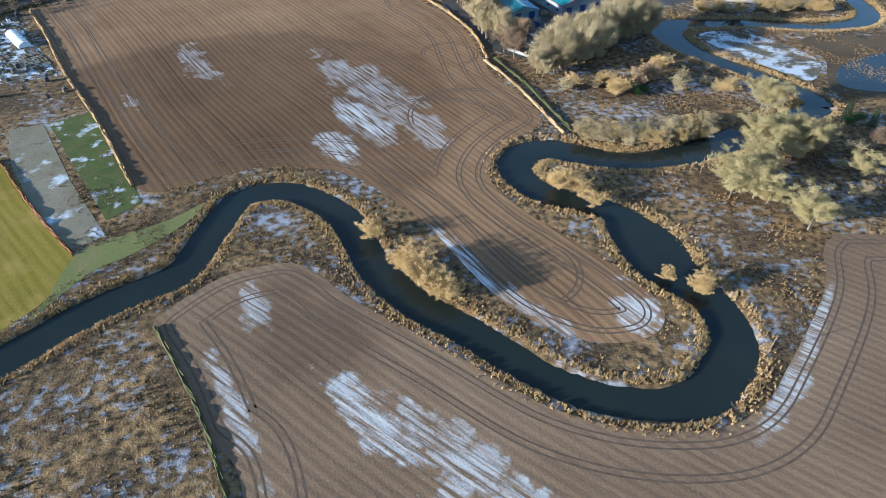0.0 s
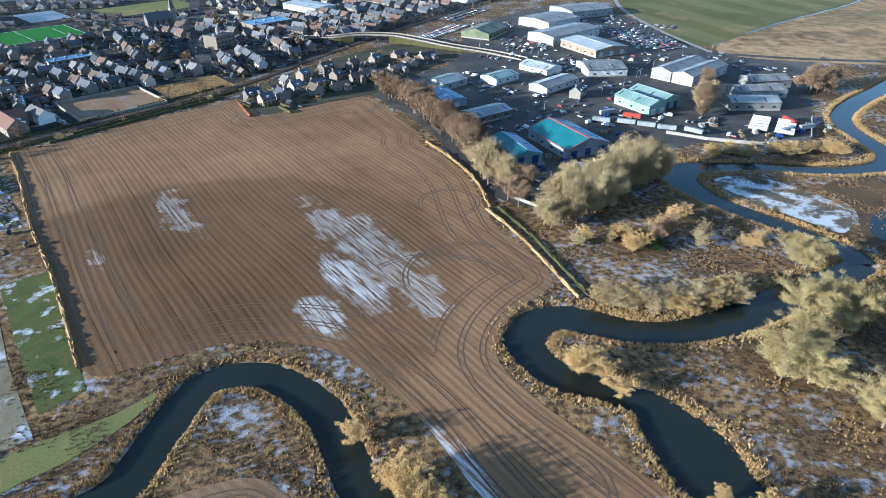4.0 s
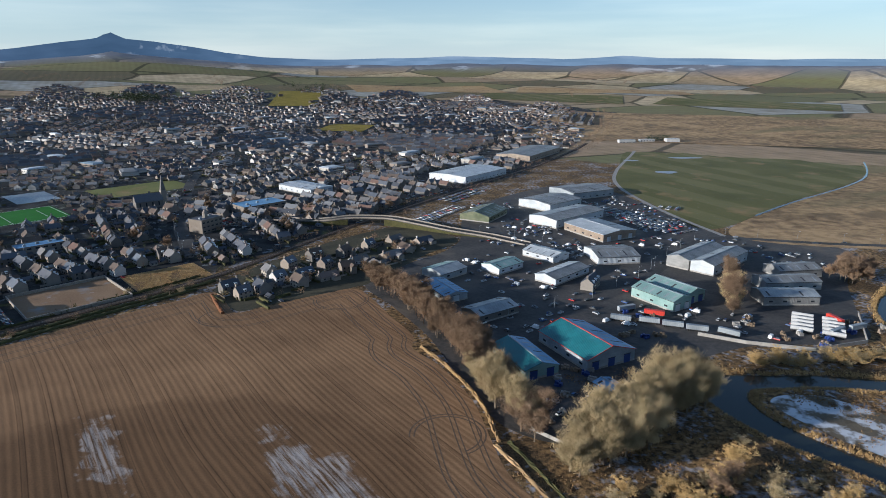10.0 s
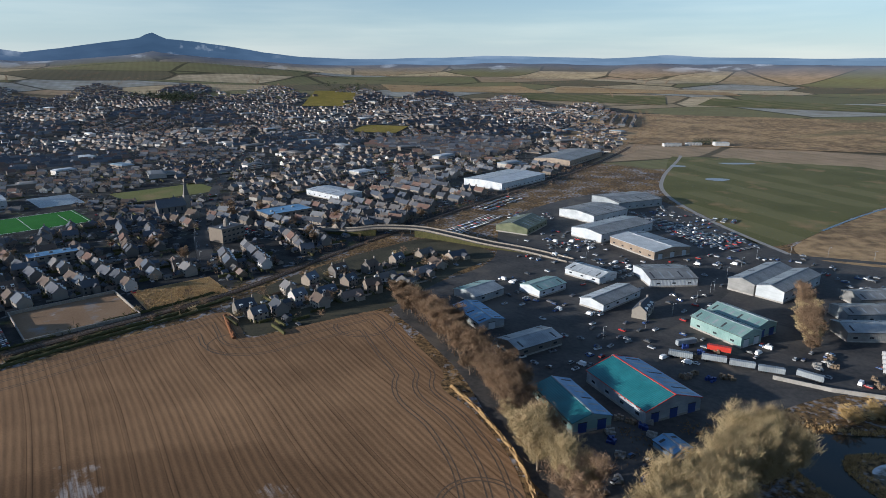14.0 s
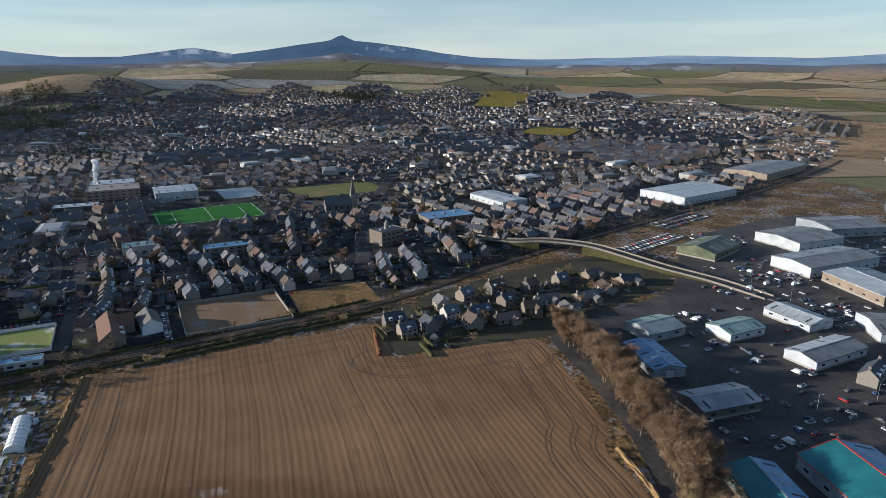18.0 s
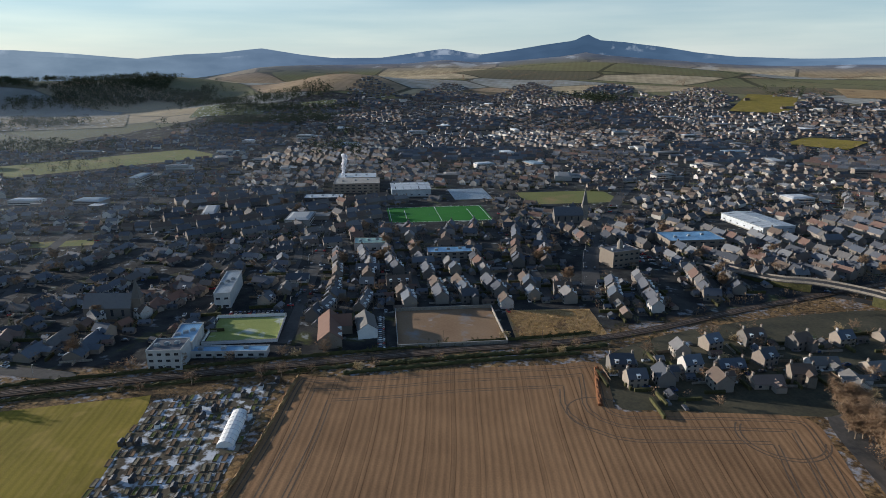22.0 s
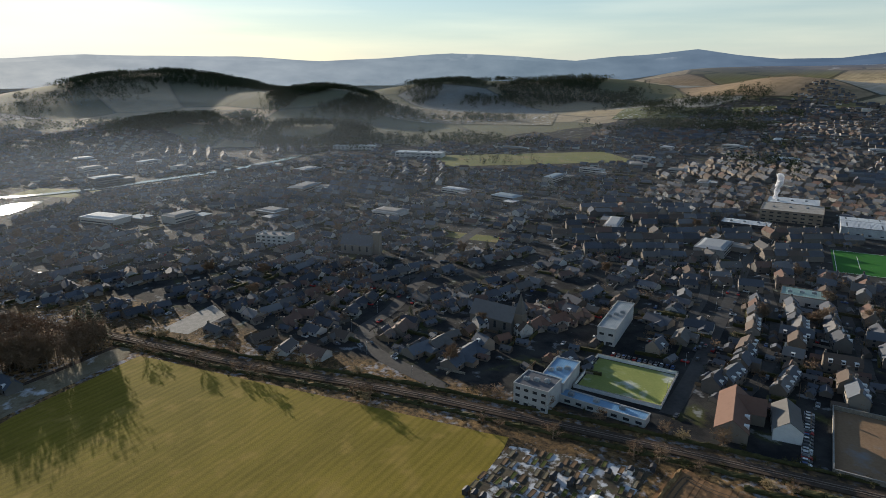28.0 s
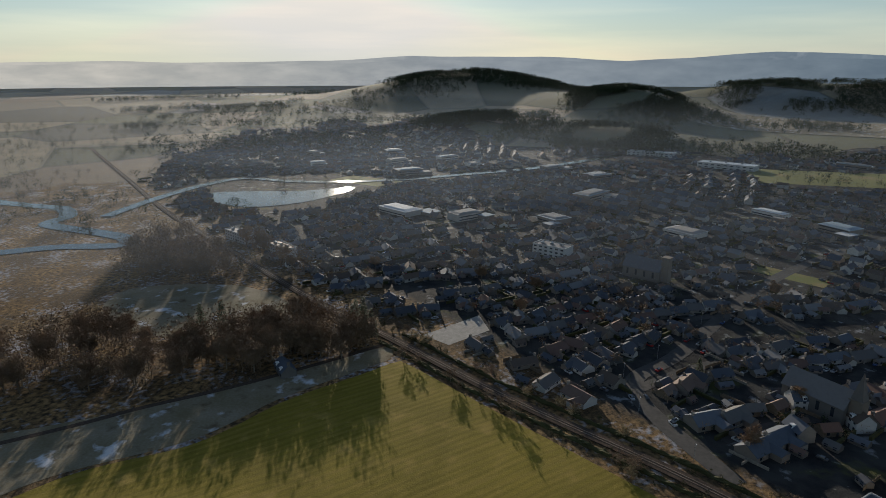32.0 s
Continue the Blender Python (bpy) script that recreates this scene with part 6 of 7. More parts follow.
NETWORK = Shape()
for a in range(-450, 560, 50):
    line = street(a)
    d, k = apart(line, RAIL)
    k = np.minimum(np.asarray(k).astype(int), len(RAIL) - 1)
    ok = (d > 16) & free(line, 2.0) & (((line - RAIL[k]) * nr[k]).sum(1) > 0)
    i = 0
    while i < len(line):
        j = i
        while j < len(line) and ok[j]:
            j += 1
        if j - i > 3:
            ribbon(line[i:j], 6.4, 0.06, 0, 0, NETWORK)
        i = j + 1
LOTS, LANES = lots()
for line in LANES:
    if free(line, 2.0).all() and np.linalg.norm(np.diff(line, axis=0), axis=1).max() < 14:
        ribbon(line, 6.0, 0.06, 0, 0, NETWORK)
setting("road_streets", NETWORK, M["asphalt"], "narrow asphalt streets between the houses", "road")
FAR = []
TOWN_TREES = []
LOT_XY = np.array([row[0] for row in LOTS])
LOT_D, LOT_K = apart(LOT_XY, RAIL[::3])
LOT_K = np.minimum((LOT_K * 3).astype(int), len(RAIL) - 1)
LOT_LEFT = ((LOT_XY - RAIL[LOT_K]) * nr[LOT_K]).sum(1)
LOT_OK = (LOT_D > 20) & (LOT_LEFT > 0) & free(LOT_XY)
for (q, turn, a, b, side), fine in zip(LOTS, LOT_OK):
    if not fine:
        continue
    az, r = azimuth(q[0], q[1]), math.hypot(q[0] + 60, q[1] - 60)
    edge = np.interp(az, [-18, -12, -4, 8, 30, 45, 60, 75, 92, 100, 110, 118], [1900, 2050, 2250, 2400, 2450, 2250, 1500, 1250, 1250, 1750, 1800, 1300])
    if r > edge * (1 + 0.07 * math.sin(az * 0.9)) or rng.random() < 0.1 or az > 119:
        continue
    near = np.hypot(*(q - np.array([-170, 240])))
    if near < 262 and b < 190 and side != 0:
        kinds = STYLE[3:6] + STYLE[7:] if a < -30 and b < 150 else STYLE[:3] + STYLE[5:8]
        spread(kinds, q[0], q[1], turn, 0.0)
    else:
        FAR.append((q[0], q[1], turn, side, r))
        if side in (1, 3) and r < 1100 and rng.random() < 0.5:
            ex, ey, k = math.cos(radians(turn)), math.sin(radians(turn)), rng.choice((-3.2, 3.2))
            FAR.append((q[0] + ex * k - ey * -3.4, q[1] + ey * k + ex * -3.4, turn + 90, 4, r))
    if rng.random() < (0.16 if r < 700 else 0.8):
        TOWN_TREES.append((q + np.array([rng.uniform(-14, 14), rng.uniform(-14, 14)]), r))
for x, y, turn, k in ((-140, 376, 40, 0), (-128, 366, 44, 5), (-118, 376, 130, 1), (-112, 398, 50, 5), (-122, 412, 130, 5), (-95, 388, 134, 1), (-78, 404, 40, 3), (-96, 410, 44, 6), (-112, 432, 60, 5), (-66, 420, 30, 1),
                      (-84, 430, 60, 5), (-60, 444, 40, 3), (-96, 452, 50, 0), (-74, 462, 60, 1), (-44, 430, 120, 3), (-36, 456, 45, 4), (-56, 482, 50, 5), (-24, 478, 120, 4), (-36, 506, 50, 3), (-10, 500, 40, 4)):
    spread([STYLE[k]], x, y, turn, 0.0)
GARDENS = curve([(-152, 377), (-135, 353), (-123, 340), (-106, 352), (-56, 385), (-44, 398), (-10, 460), (20, 512), (-30, 560), (-78, 520), (-118, 466), (-143, 420)], True, 5)
setting("garden_ground", filled(GARDENS, 0.06), M["garden"], "dark lawns, drives and gardens round the houses", "garden")
for i in range(34):
    q = np.array([rng.uniform(-150, 10), rng.uniform(340, 540)])
    if inside(q[None], GARDENS)[0]:
        spread(GARDEN + THICKET[2:], *q)
spread([STYLE[2]], 108, 383, 60, 0.0)
spread([STYLE[6]], -405, -2, 40, 0.0)


def far_houses(rows):
    """The rest of the town, joined: walls, roofs, chimneys and dark windows."""
    s = Shape()
    lie = rise(np.array([q[0] for q in rows]), np.array([q[1] for q in rows]))
    for (x, y, turn, side, r), zz in zip(rows, lie):
        big = side != 0
        w, d = ((rng.uniform(4, 8), rng.uniform(3.5, 5.5)), (rng.uniform(11, 15.5), rng.uniform(7.5, 9.5)), (rng.uniform(10, 18), rng.uniform(7.4, 9.2)), (rng.uniform(8.5, 14), rng.uniform(7, 9)), (rng.uniform(8, 10), rng.uniform(5, 6.2)))[side]
        e = (2.3, rng.choice((2.6, 2.7, 3.0)), rng.uniform(4.8, 5.6), rng.choice((2.7, 4.6, 4.8)), 2.6)[side]
        p = (0.6, 0.58, 0.82, 0.64, 0.6)[side] * rng.uniform(0.9, 1.1)
        coat = 3 if side in (3, 4) or (side == 1 and rng.random() < 0.5) else 0
        z = float(zz) - 0.4
        c, sn = math.cos(radians(turn)), math.sin(radians(turn))
        at = lambda u, v, h: (x + c * u - sn * v, y + sn * u + c * v, z + h)
        l, h, rr = w / 2, d / 2, d / 2 * p
        k = len(s.v)
        s.v += [at(-l, -h, 0), at(l, -h, 0), at(l, h, 0), at(-l, h, 0), at(-l, -h, e), at(l, -h, e), at(l, h, e), at(-l, h, e), at(-l, 0, e + rr), at(l, 0, e + rr)]
        s.f += [(k, k + 1, k + 5, k + 4), (k + 2, k + 3, k + 7, k + 6), (k + 1, k + 2, k + 6, k + 9, k + 5), (k + 3, k, k + 4, k + 8, k + 7)]
        s.s += [coat] * 4
        k = len(s.v)
        o, dz = 0.35, 0.3
        s.v += [at(-l - 0.2, -h - o, e - dz), at(l + 0.2, -h - o, e - dz), at(l + 0.2, 0, e + rr + 0.12), at(-l - 0.2, 0, e + rr + 0.12), at(l + 0.2, h + o, e - dz), at(-l - 0.2, h + o, e - dz)]
        s.f += [(k, k + 1, k + 2, k + 3), (k + 3, k + 2, k + 4, k + 5)]
        s.s += [1] * 2
        if big and r < 950:
            for px in (-l + 0.5, l - 0.5):
                s.box(*at(px, 0, e + rr - 0.4)[:2], z + e + rr - 0.4, 0.8, 1.2, 1.8, turn, 0)
        if r < 600:
            for f in range(1 if e < 4 or not big else 2):
                for v in (-1, 1):
                    for u in (-0.28, 0.28):
                        q = at(u * w, v * (h + 0.02), 0)
                        s.box(q[0], q[1], z + 1.3 + f * 2.6, 1.3, 0.14, 1.3, turn, 2)
    ob = new("town_houses", s.mesh("town_houses", [M["far_wall"], M["far_roof"], M["glass"], M["far_harl"]]))
    tagged(ob, "grey stone and white rendered houses with slate roofs filling the town", "houses", kind="stuff")


BITS = []
for (q, turn, a, b, side), fine in zip(LOTS, LOT_OK):
    r = math.hypot(q[0] + 60, q[1] - 60)
    if fine and side != 0 and r < 1050:
        BITS.append((q, turn, r))
        if r < 620:
            away = np.array([rng.uniform(-1, 1), rng.uniform(-1, 1)])
            p = q + away / max(0.2, np.linalg.norm(away)) * rng.uniform(9, 13)
            FAR.append((p[0], p[1], turn + rng.choice((0, 90)), 0, r))
for x, y in ((-134, 372), (-106, 386), (-118, 390), (-88, 398), (-104, 422), (-72, 414), (-92, 440), (-64, 432), (-84, 456), (-50, 440), (-40, 444), (-66, 474), (-30, 466), (-46, 494), (-22, 490), (-128, 396), (-136, 384), (-110, 362)):
    p = np.array([x, y]) + (rng.uniform(-3, 3), rng.uniform(-3, 3))
    FAR.append((p[0], p[1], GRID + rng.choice((0, 90)), 0, 330))
    for _ in range(2):
        BITS.append((p + (rng.uniform(-8, 8), rng.uniform(-8, 8)), GRID, 330))
FAR = [row for row in FAR if row[3] != 0 or row[4] > 620 or apart(np.array([row[:2]]), RAIL)[0][0] > 17]
far_houses(FAR)


def far_halls(rows):
    """Halls, schools and shops in the distance: walls, low roofs, window bands and roof plant."""
    s = Shape()
    lie = rise(np.array([q[0] for q in rows]), np.array([q[1] for q in rows]))
    for (x, y, turn, l, w, e), zz in zip(rows, lie):
        z = float(zz) - 0.5
        s.box(x, y, z, l, w, e, turn, 0).box(x, y, z + e, l + 0.8, w + 0.8, 0.5, turn, 1).box(x, y, z + e + 0.5, l * 0.96, w * 0.9, 1.1, turn, 1, 0.72)
        for f in range(2 if e > 6 else 1):
            s.box(x, y, z + 1.6 + 3.0 * f, l * 0.94, w + 0.16, 1.2, turn, 2)
        c, sn = math.cos(radians(turn)), math.sin(radians(turn))
        u, v = l * rng.uniform(0.32, 0.6), w * rng.choice((-0.75, 0.75))
        s.box(x + c * u - sn * v, y + sn * u + c * v, z, l * 0.42, w * 0.7, e * 0.65, turn, 0).box(x + c * u - sn * v, y + sn * u + c * v, z + e * 0.65, l * 0.44, w * 0.74, 0.4, turn, 1)
    tagged(new("town_halls", s.mesh("town_halls", [M["far_harl"], M["far_sheet"], M["glass"]])), "larger pale-roofed halls, schools and shops in the town", "buildings", kind="stuff")


far_halls(HALLS)


def garden_walls(rows):
    """Low walls, fences and hedges between the gardens."""
    s = Shape()
    for q, turn, r in rows:
        for k in range(2):
            p = q + np.array([rng.uniform(-9, 9), rng.uniform(-9, 9)])
            kind = rng.choice((0, 1, 1, 2))
            s.box(float(p[0]), float(p[1]), -0.2, rng.uniform(8, 18), (0.35, 1.1, 0.15)[kind], (1.5, 2.0, 1.9)[kind], GRID + rng.choice((0, 90)) + rng.uniform(-5, 5), kind)
    tagged(new("garden_boundaries", s.mesh("garden_boundaries", [M["stone"], M["hedge"], M["timber"]])), "stone walls, hedges and fences between gardens", "fences", kind="stuff")


garden_walls(BITS)
for (x, y), r in TOWN_TREES:
    if r < 700:
        spread(GARDEN + BROWN[3:] + (PINE[1:] if rng.random() < 0.3 else []), float(x), float(y), z=0.0)


def far_wood(name, rows, label, mat, high=11, clumps=14, grain=0.16):
    """Distant trees: a thin stem each and many small clumps of twigs."""
    xy = np.array(rows, float)
    n = len(xy)
    z = rise(xy[:, 0], xy[:, 1])
    hh = high * npr.uniform(0.6, 1.2, n)
    base = np.column_stack([xy, z - 0.5])
    up = np.column_stack([np.zeros((n, 2)), hh * 0.65])
    stem = [np.stack([base + (w * math.cos(a), w * math.sin(a), 0), base + (w * math.cos(a + 2.1), w * math.sin(a + 2.1), 0), base + up], 1) for w, a in ((0.25, 0.0), (0.25, 2.1), (0.25, 4.2))]
    h = np.repeat(hh, clumps)
    k = len(h)
    ang, rr = npr.uniform(0, 6.28, k), h * 0.36 * np.sqrt(npr.random_sample(k))
    p = np.repeat(np.column_stack([xy, z]), clumps, 0) + np.column_stack([rr * np.cos(ang), rr * np.sin(ang), h * npr.uniform(0.2, 0.9, k)])
    u = npr.uniform(-1, 1, (k, 3)) * (h * grain)[:, None]
    v = np.column_stack([npr.uniform(-1, 1, (k, 2)), npr.uniform(0, 1, k)]) * (h * grain)[:, None]
    tri = np.concatenate(stem + [np.stack([p, p + u, p + v], 1)])
    me = bpy.data.meshes.new(name)
    me.vertices.add(len(tri) * 3)
    me.vertices.foreach_set("co", tri.ravel())
    me.loops.add(len(tri) * 3)
    me.loops.foreach_set("vertex_index", np.arange(len(tri) * 3))
    me.polygons.add(len(tri))
    me.polygons.foreach_set("loop_start", np.arange(len(tri)) * 3)
    me.update()
    me.materials.append(M[mat])
    tagged(new(name, me), label, "woodland", kind="stuff")


far_wood("inner_wood", INNER, "brown bare trees inside the wood", "twig_brown", 21, 150, 0.05)


def polar(az, r):
    return -60 - r * math.sin(radians(az)), 60 + r * math.cos(radians(az))


far_wood("town_treetops", [(float(x), float(y)) for (x, y), r in TOWN_TREES if 700 <= r < 1250], "bare brown trees between the far houses", "twig_brown", 10, 44, 0.08)
far_wood("town_treetops", [(float(x), float(y)) for (x, y), r in TOWN_TREES if r >= 1250], "bare brown trees between the far houses", "twig_brown", 11, 16, 0.15)
far_wood("garden_shrubs", [(float(q[0]) + rng.uniform(-10, 10), float(q[1]) + rng.uniform(-10, 10)) for q, turn, r in BITS for _ in range(2)], "evergreen shrubs and small trees in gardens", "needle", 3.6, 26, 0.16)
far_wood("garden_saplings", [(float(q[0]) + rng.uniform(-10, 10), float(q[1]) + rng.uniform(-10, 10)) for q, turn, r in BITS], "bare brown garden trees", "twig_brown", 6, 60, 0.08)
rows = []
for i in range(90):
    f = rng.random()
    rows.append((float(np.interp(f, [0, 0.25, 0.45, 0.7, 1], [38, 21, 10, -12, -46])) + rng.uniform(-3, 13), float(np.interp(f, [0, 0.25, 0.45, 0.7, 1], [200, 250, 292, 335, 396])) + rng.uniform(-8, 8)))
far_wood("belt_undergrowth", rows, "brown bare saplings under the tree belt", "twig_brown", 13, 190, 0.05)
rows = []
for k in range(len(RAIL)):
    if RAIL[k][1] > 470 and rng.random() < 0.9:
        for _ in range(5):
            q = RAIL[k] + nr[k] * rng.choice((rng.uniform(6, 12), -rng.uniform(6, 26)))
            rows.append((float(q[0]) + rng.uniform(-3, 3), float(q[1]) + rng.uniform(-3, 3)))
bank = []
for k in range(ia - 30, i1 + 6):
    for _ in range(5):
        q = RAIL[k] + nr[k] * rng.choice((rng.uniform(5, 13), -rng.uniform(5, 12)))
        bank.append((float(q[0]) + rng.uniform(-3, 3), float(q[1]) + rng.uniform(-3, 3)))
far_wood("railway_bank_scrub", bank, "low dark scrub on the railway banks", "hedge", 2.6, 60, 0.16)
far_wood("railway_scrub", rows, "brown scrub on both sides of the railway", "twig_brown", 5, 26, 0.12)
rows = [(452 + rng.uniform(-18, 26), 1268 + rng.uniform(-8, 8)) for _ in range(46)]
for cx, cy, n, sp in ((-740, -330, 40, 26), (-820, -110, 34, 22), (-930, -190, 60, 34), (-960, -300, 70, 40), (-1010, -420, 60, 44), (-760, -210, 16, 12), (-880, -340, 50, 34), (-1150, -300, 90, 60), (-1300, -500, 110, 70), (-1180, -640, 60, 50), (-1420, -250, 120, 90),
                      (-780, -560, 60, 40), (-900, -640, 70, 60), (-690, -440, 30, 20), (-1010, 60, 40, 40), (-1100, 210, 60, 50), (-920, 380, 50, 30), (-1080, 500, 60, 40), (-800, 470, 40, 30), (-760, -420, 50, 26), (-720, -640, 80, 50), (-560, -520, 40, 30), (-1000, -860, 130, 80), (-1200, -900, 120, 80), (-640, -760, 70, 50), (-1500, -1150, 160, 120), (-880, -1050, 90, 80), (-1700, -800, 150, 120), (-660, -320, 24, 14)):
    rows += [(cx + rng.gauss(0, sp), cy + rng.gauss(0, sp)) for _ in range(n)]
at = np.array(rows)
clear = (apart(at, FAR_RIVER[::3])[0] > 14) & ~inside(at, LAKE) & (apart(at, RAIL)[0] > 9)
rows = [q for q, ok in zip(rows, clear) if ok]
far_wood("valley_woods", rows, "dark trees beside the pool and the park", "needle", 12, 44, 0.09)
rows = []
for az0, az1, r0, r1, n in ((86, 103, 2480, 2860, 3600), (78, 87, 1790, 2090, 2800), (57, 76, 2320, 2720, 4600), (88, 99, 1430, 1700, 1900), (79, 87, 1300, 1500, 1300), (66, 78, 1850, 1950, 420), (98, 124, 2350, 2450, 700), (100, 126, 3000, 3080, 700), (104, 122, 2000, 2500, 500), (44, 56, 1900, 1980, 420), (47, 60, 1650, 1760, 700), (47, 60, 2150, 2300, 600), (88, 96, 1750, 1800, 160), (22, 27, 2080, 2180, 260), (62, 80, 1300, 1420, 300), (100, 122, 1250, 1500, 380), (100, 124, 1750, 1850, 400), (8, 12, 2300, 2600, 50), (44, 48, 1000, 1500, 160)):
    for _ in range(n):
        q = polar(rng.uniform(az0, az1) + rng.gauss(0, 0.6), rng.uniform(r0, r1) + rng.gauss(0, 40))
        if wobble(q[0], q[1], 0.013, 4) + 0.6 * wobble(q[0], q[1], 0.03, 8) > -0.35:
            rows.append(q)
far_wood("hill_woods", rows, "dark woods on the hills", "needle", 18, 24, 0.17)
rows = []
for _ in range(230):
    az, r = rng.uniform(-36, 120), rng.uniform(2350, 3950)
    x, y = polar(az, r)
    t = rng.uniform(0, 3.14)
    ln = rng.uniform(60, 320)
    for f in np.arange(0, 1, 9 / ln):
        rows.append((x + math.cos(t) * ln * f, y + math.sin(t) * ln * f))
far_wood("field_hedgerows", rows, "hedgerow trees between distant fields", "twig_brown", 9)



def mist_material():
    """Thin lit veil for mist and distance haze: lets most light through, densest low down and ragged at its top."""
    m = Mat("mist_haze_veil", 1.0, spec=0.0)
    p = m.sep(m.pos)
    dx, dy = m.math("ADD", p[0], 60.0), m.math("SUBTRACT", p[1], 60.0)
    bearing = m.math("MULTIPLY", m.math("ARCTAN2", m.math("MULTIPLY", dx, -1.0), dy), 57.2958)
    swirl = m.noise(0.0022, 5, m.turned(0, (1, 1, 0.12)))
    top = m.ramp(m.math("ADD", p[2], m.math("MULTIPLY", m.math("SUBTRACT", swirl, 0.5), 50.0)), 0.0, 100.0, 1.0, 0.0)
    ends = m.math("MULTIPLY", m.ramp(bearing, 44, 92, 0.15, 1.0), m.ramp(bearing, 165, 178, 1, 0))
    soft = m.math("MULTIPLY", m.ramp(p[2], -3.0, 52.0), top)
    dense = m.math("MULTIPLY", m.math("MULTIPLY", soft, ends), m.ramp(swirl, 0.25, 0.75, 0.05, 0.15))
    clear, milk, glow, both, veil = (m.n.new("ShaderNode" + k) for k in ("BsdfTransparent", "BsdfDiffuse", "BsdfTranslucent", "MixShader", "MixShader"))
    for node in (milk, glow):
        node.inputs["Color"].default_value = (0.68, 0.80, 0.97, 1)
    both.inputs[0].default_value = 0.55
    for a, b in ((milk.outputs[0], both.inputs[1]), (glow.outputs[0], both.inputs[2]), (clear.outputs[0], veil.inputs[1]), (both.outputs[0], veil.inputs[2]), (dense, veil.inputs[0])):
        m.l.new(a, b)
    m.l.new(veil.outputs[0], m.n["Material Output"].inputs["Surface"])
    return m.m


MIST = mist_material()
# added ring shells, bluish and stronger by bearing, stand in for aerial haze
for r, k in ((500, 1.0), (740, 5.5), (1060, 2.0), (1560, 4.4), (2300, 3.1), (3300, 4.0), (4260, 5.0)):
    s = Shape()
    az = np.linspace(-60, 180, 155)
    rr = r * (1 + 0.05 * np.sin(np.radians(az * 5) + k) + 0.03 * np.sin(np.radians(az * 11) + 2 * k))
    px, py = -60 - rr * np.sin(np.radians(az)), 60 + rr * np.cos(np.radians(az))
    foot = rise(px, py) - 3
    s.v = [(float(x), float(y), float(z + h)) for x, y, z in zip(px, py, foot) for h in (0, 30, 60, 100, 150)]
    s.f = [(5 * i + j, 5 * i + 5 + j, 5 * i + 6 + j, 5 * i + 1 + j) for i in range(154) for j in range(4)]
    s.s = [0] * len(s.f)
    setting("mist_bank", s, MIST, "thin added shell of pale mist and distance haze over the valley", "mist", "stuff", True)

def steam(label, x, y, z, high, lean):
    """A soft plume of lumpy puffs that widens and drifts as it rises."""
    m = Mat("steam", 1.0, spec=0.0)
    milk, glow, both = (m.n.new("ShaderNode" + k) for k in ("BsdfDiffuse", "BsdfTranslucent", "MixShader"))
    both.inputs[0].default_value = 0.6
    for node in (milk, glow):
        node.inputs["Color"].default_value = (0.9, 0.9, 0.92, 1)
    m.l.new(milk.outputs[0], both.inputs[1])
    m.l.new(glow.outputs[0], both.inputs[2])
    m.l.new(both.outputs[0], m.n["Material Output"].inputs["Surface"])
    bm = bmesh.new()
    for i in range(16):
        f = i / 15
        at = Vector((x + lean * f * f * high + rng.uniform(-1, 1) * high * 0.04, y + rng.uniform(-1, 1) * high * 0.04, z + f * high))
        for v in bmesh.ops.create_icosphere(bm, subdivisions=2, radius=high * (0.05 + 0.09 * f), matrix=Matrix.Translation(at))["verts"]:
            v.co += (v.co - at) * noise.noise(v.co * (6 / high)) * 0.7
    me = bpy.data.meshes.new("steam_plume")
    bm.to_mesh(me)
    bm.free()
    me.materials.append(m.m)
    tagged(new("steam_plume", me), label, "steam", kind="stuff")


steam("white steam rising from the school boiler", -640, 655, 11, 26, 0.15)

# church, town hall, second church
def church(label, x, y, turn, tall, tower_only=False):
    t = thing("church", label, "church", pose(x, y, 0, 0, 0, turn))
    s = Shape()
    s.hull([(-14, -6, 0), (14, -6, 0), (14, 6, 0), (-14, 6, 0)], [(-14, -6, 8), (14, -6, 8), (14, 6, 8), (-14, 6, 8)])
    s.face([(14, -6, 8), (14, 6, 8), (14, 0, 15)]).face([(-14, 6, 8), (-14, -6, 8), (-14, 0, 15)])
    part("nave", s, M["granite"], t)
    s = Shape()
    for side in (-1, 1):
        low = [(-14.4, side * 6.6, 7.6), (14.4, side * 6.6, 7.6), (14.4, 0, 15.2), (-14.4, 0, 15.2)]
        low = low if side < 0 else low[::-1]
        s.hull(low, [(a, b, c + 0.2) for a, b, c in low])
    part("roof", s, M["slate"], t)
    tw = part("tower", Shape().box(16.5, 0, 0, 5.6, 5.6, tall * 0.5).box(16.5, 0, tall * 0.5, 6.1, 6.1, 0.5), M["granite"], t)
    if not tower_only:
        part("spire", Shape().box(16.5, 0, tall * 0.5 + 0.5, 5.0, 5.0, tall * 0.5, 0, 0, 0.04), M["granite"], tw)
    for i in range(4):
        for side in (-1, 1):
            part("lancet_window", Shape().box(-10 + i * 6.5, side * 6.03, 2.5, 1.5, 0.14, 4.2), M["glass"], t)
    return t


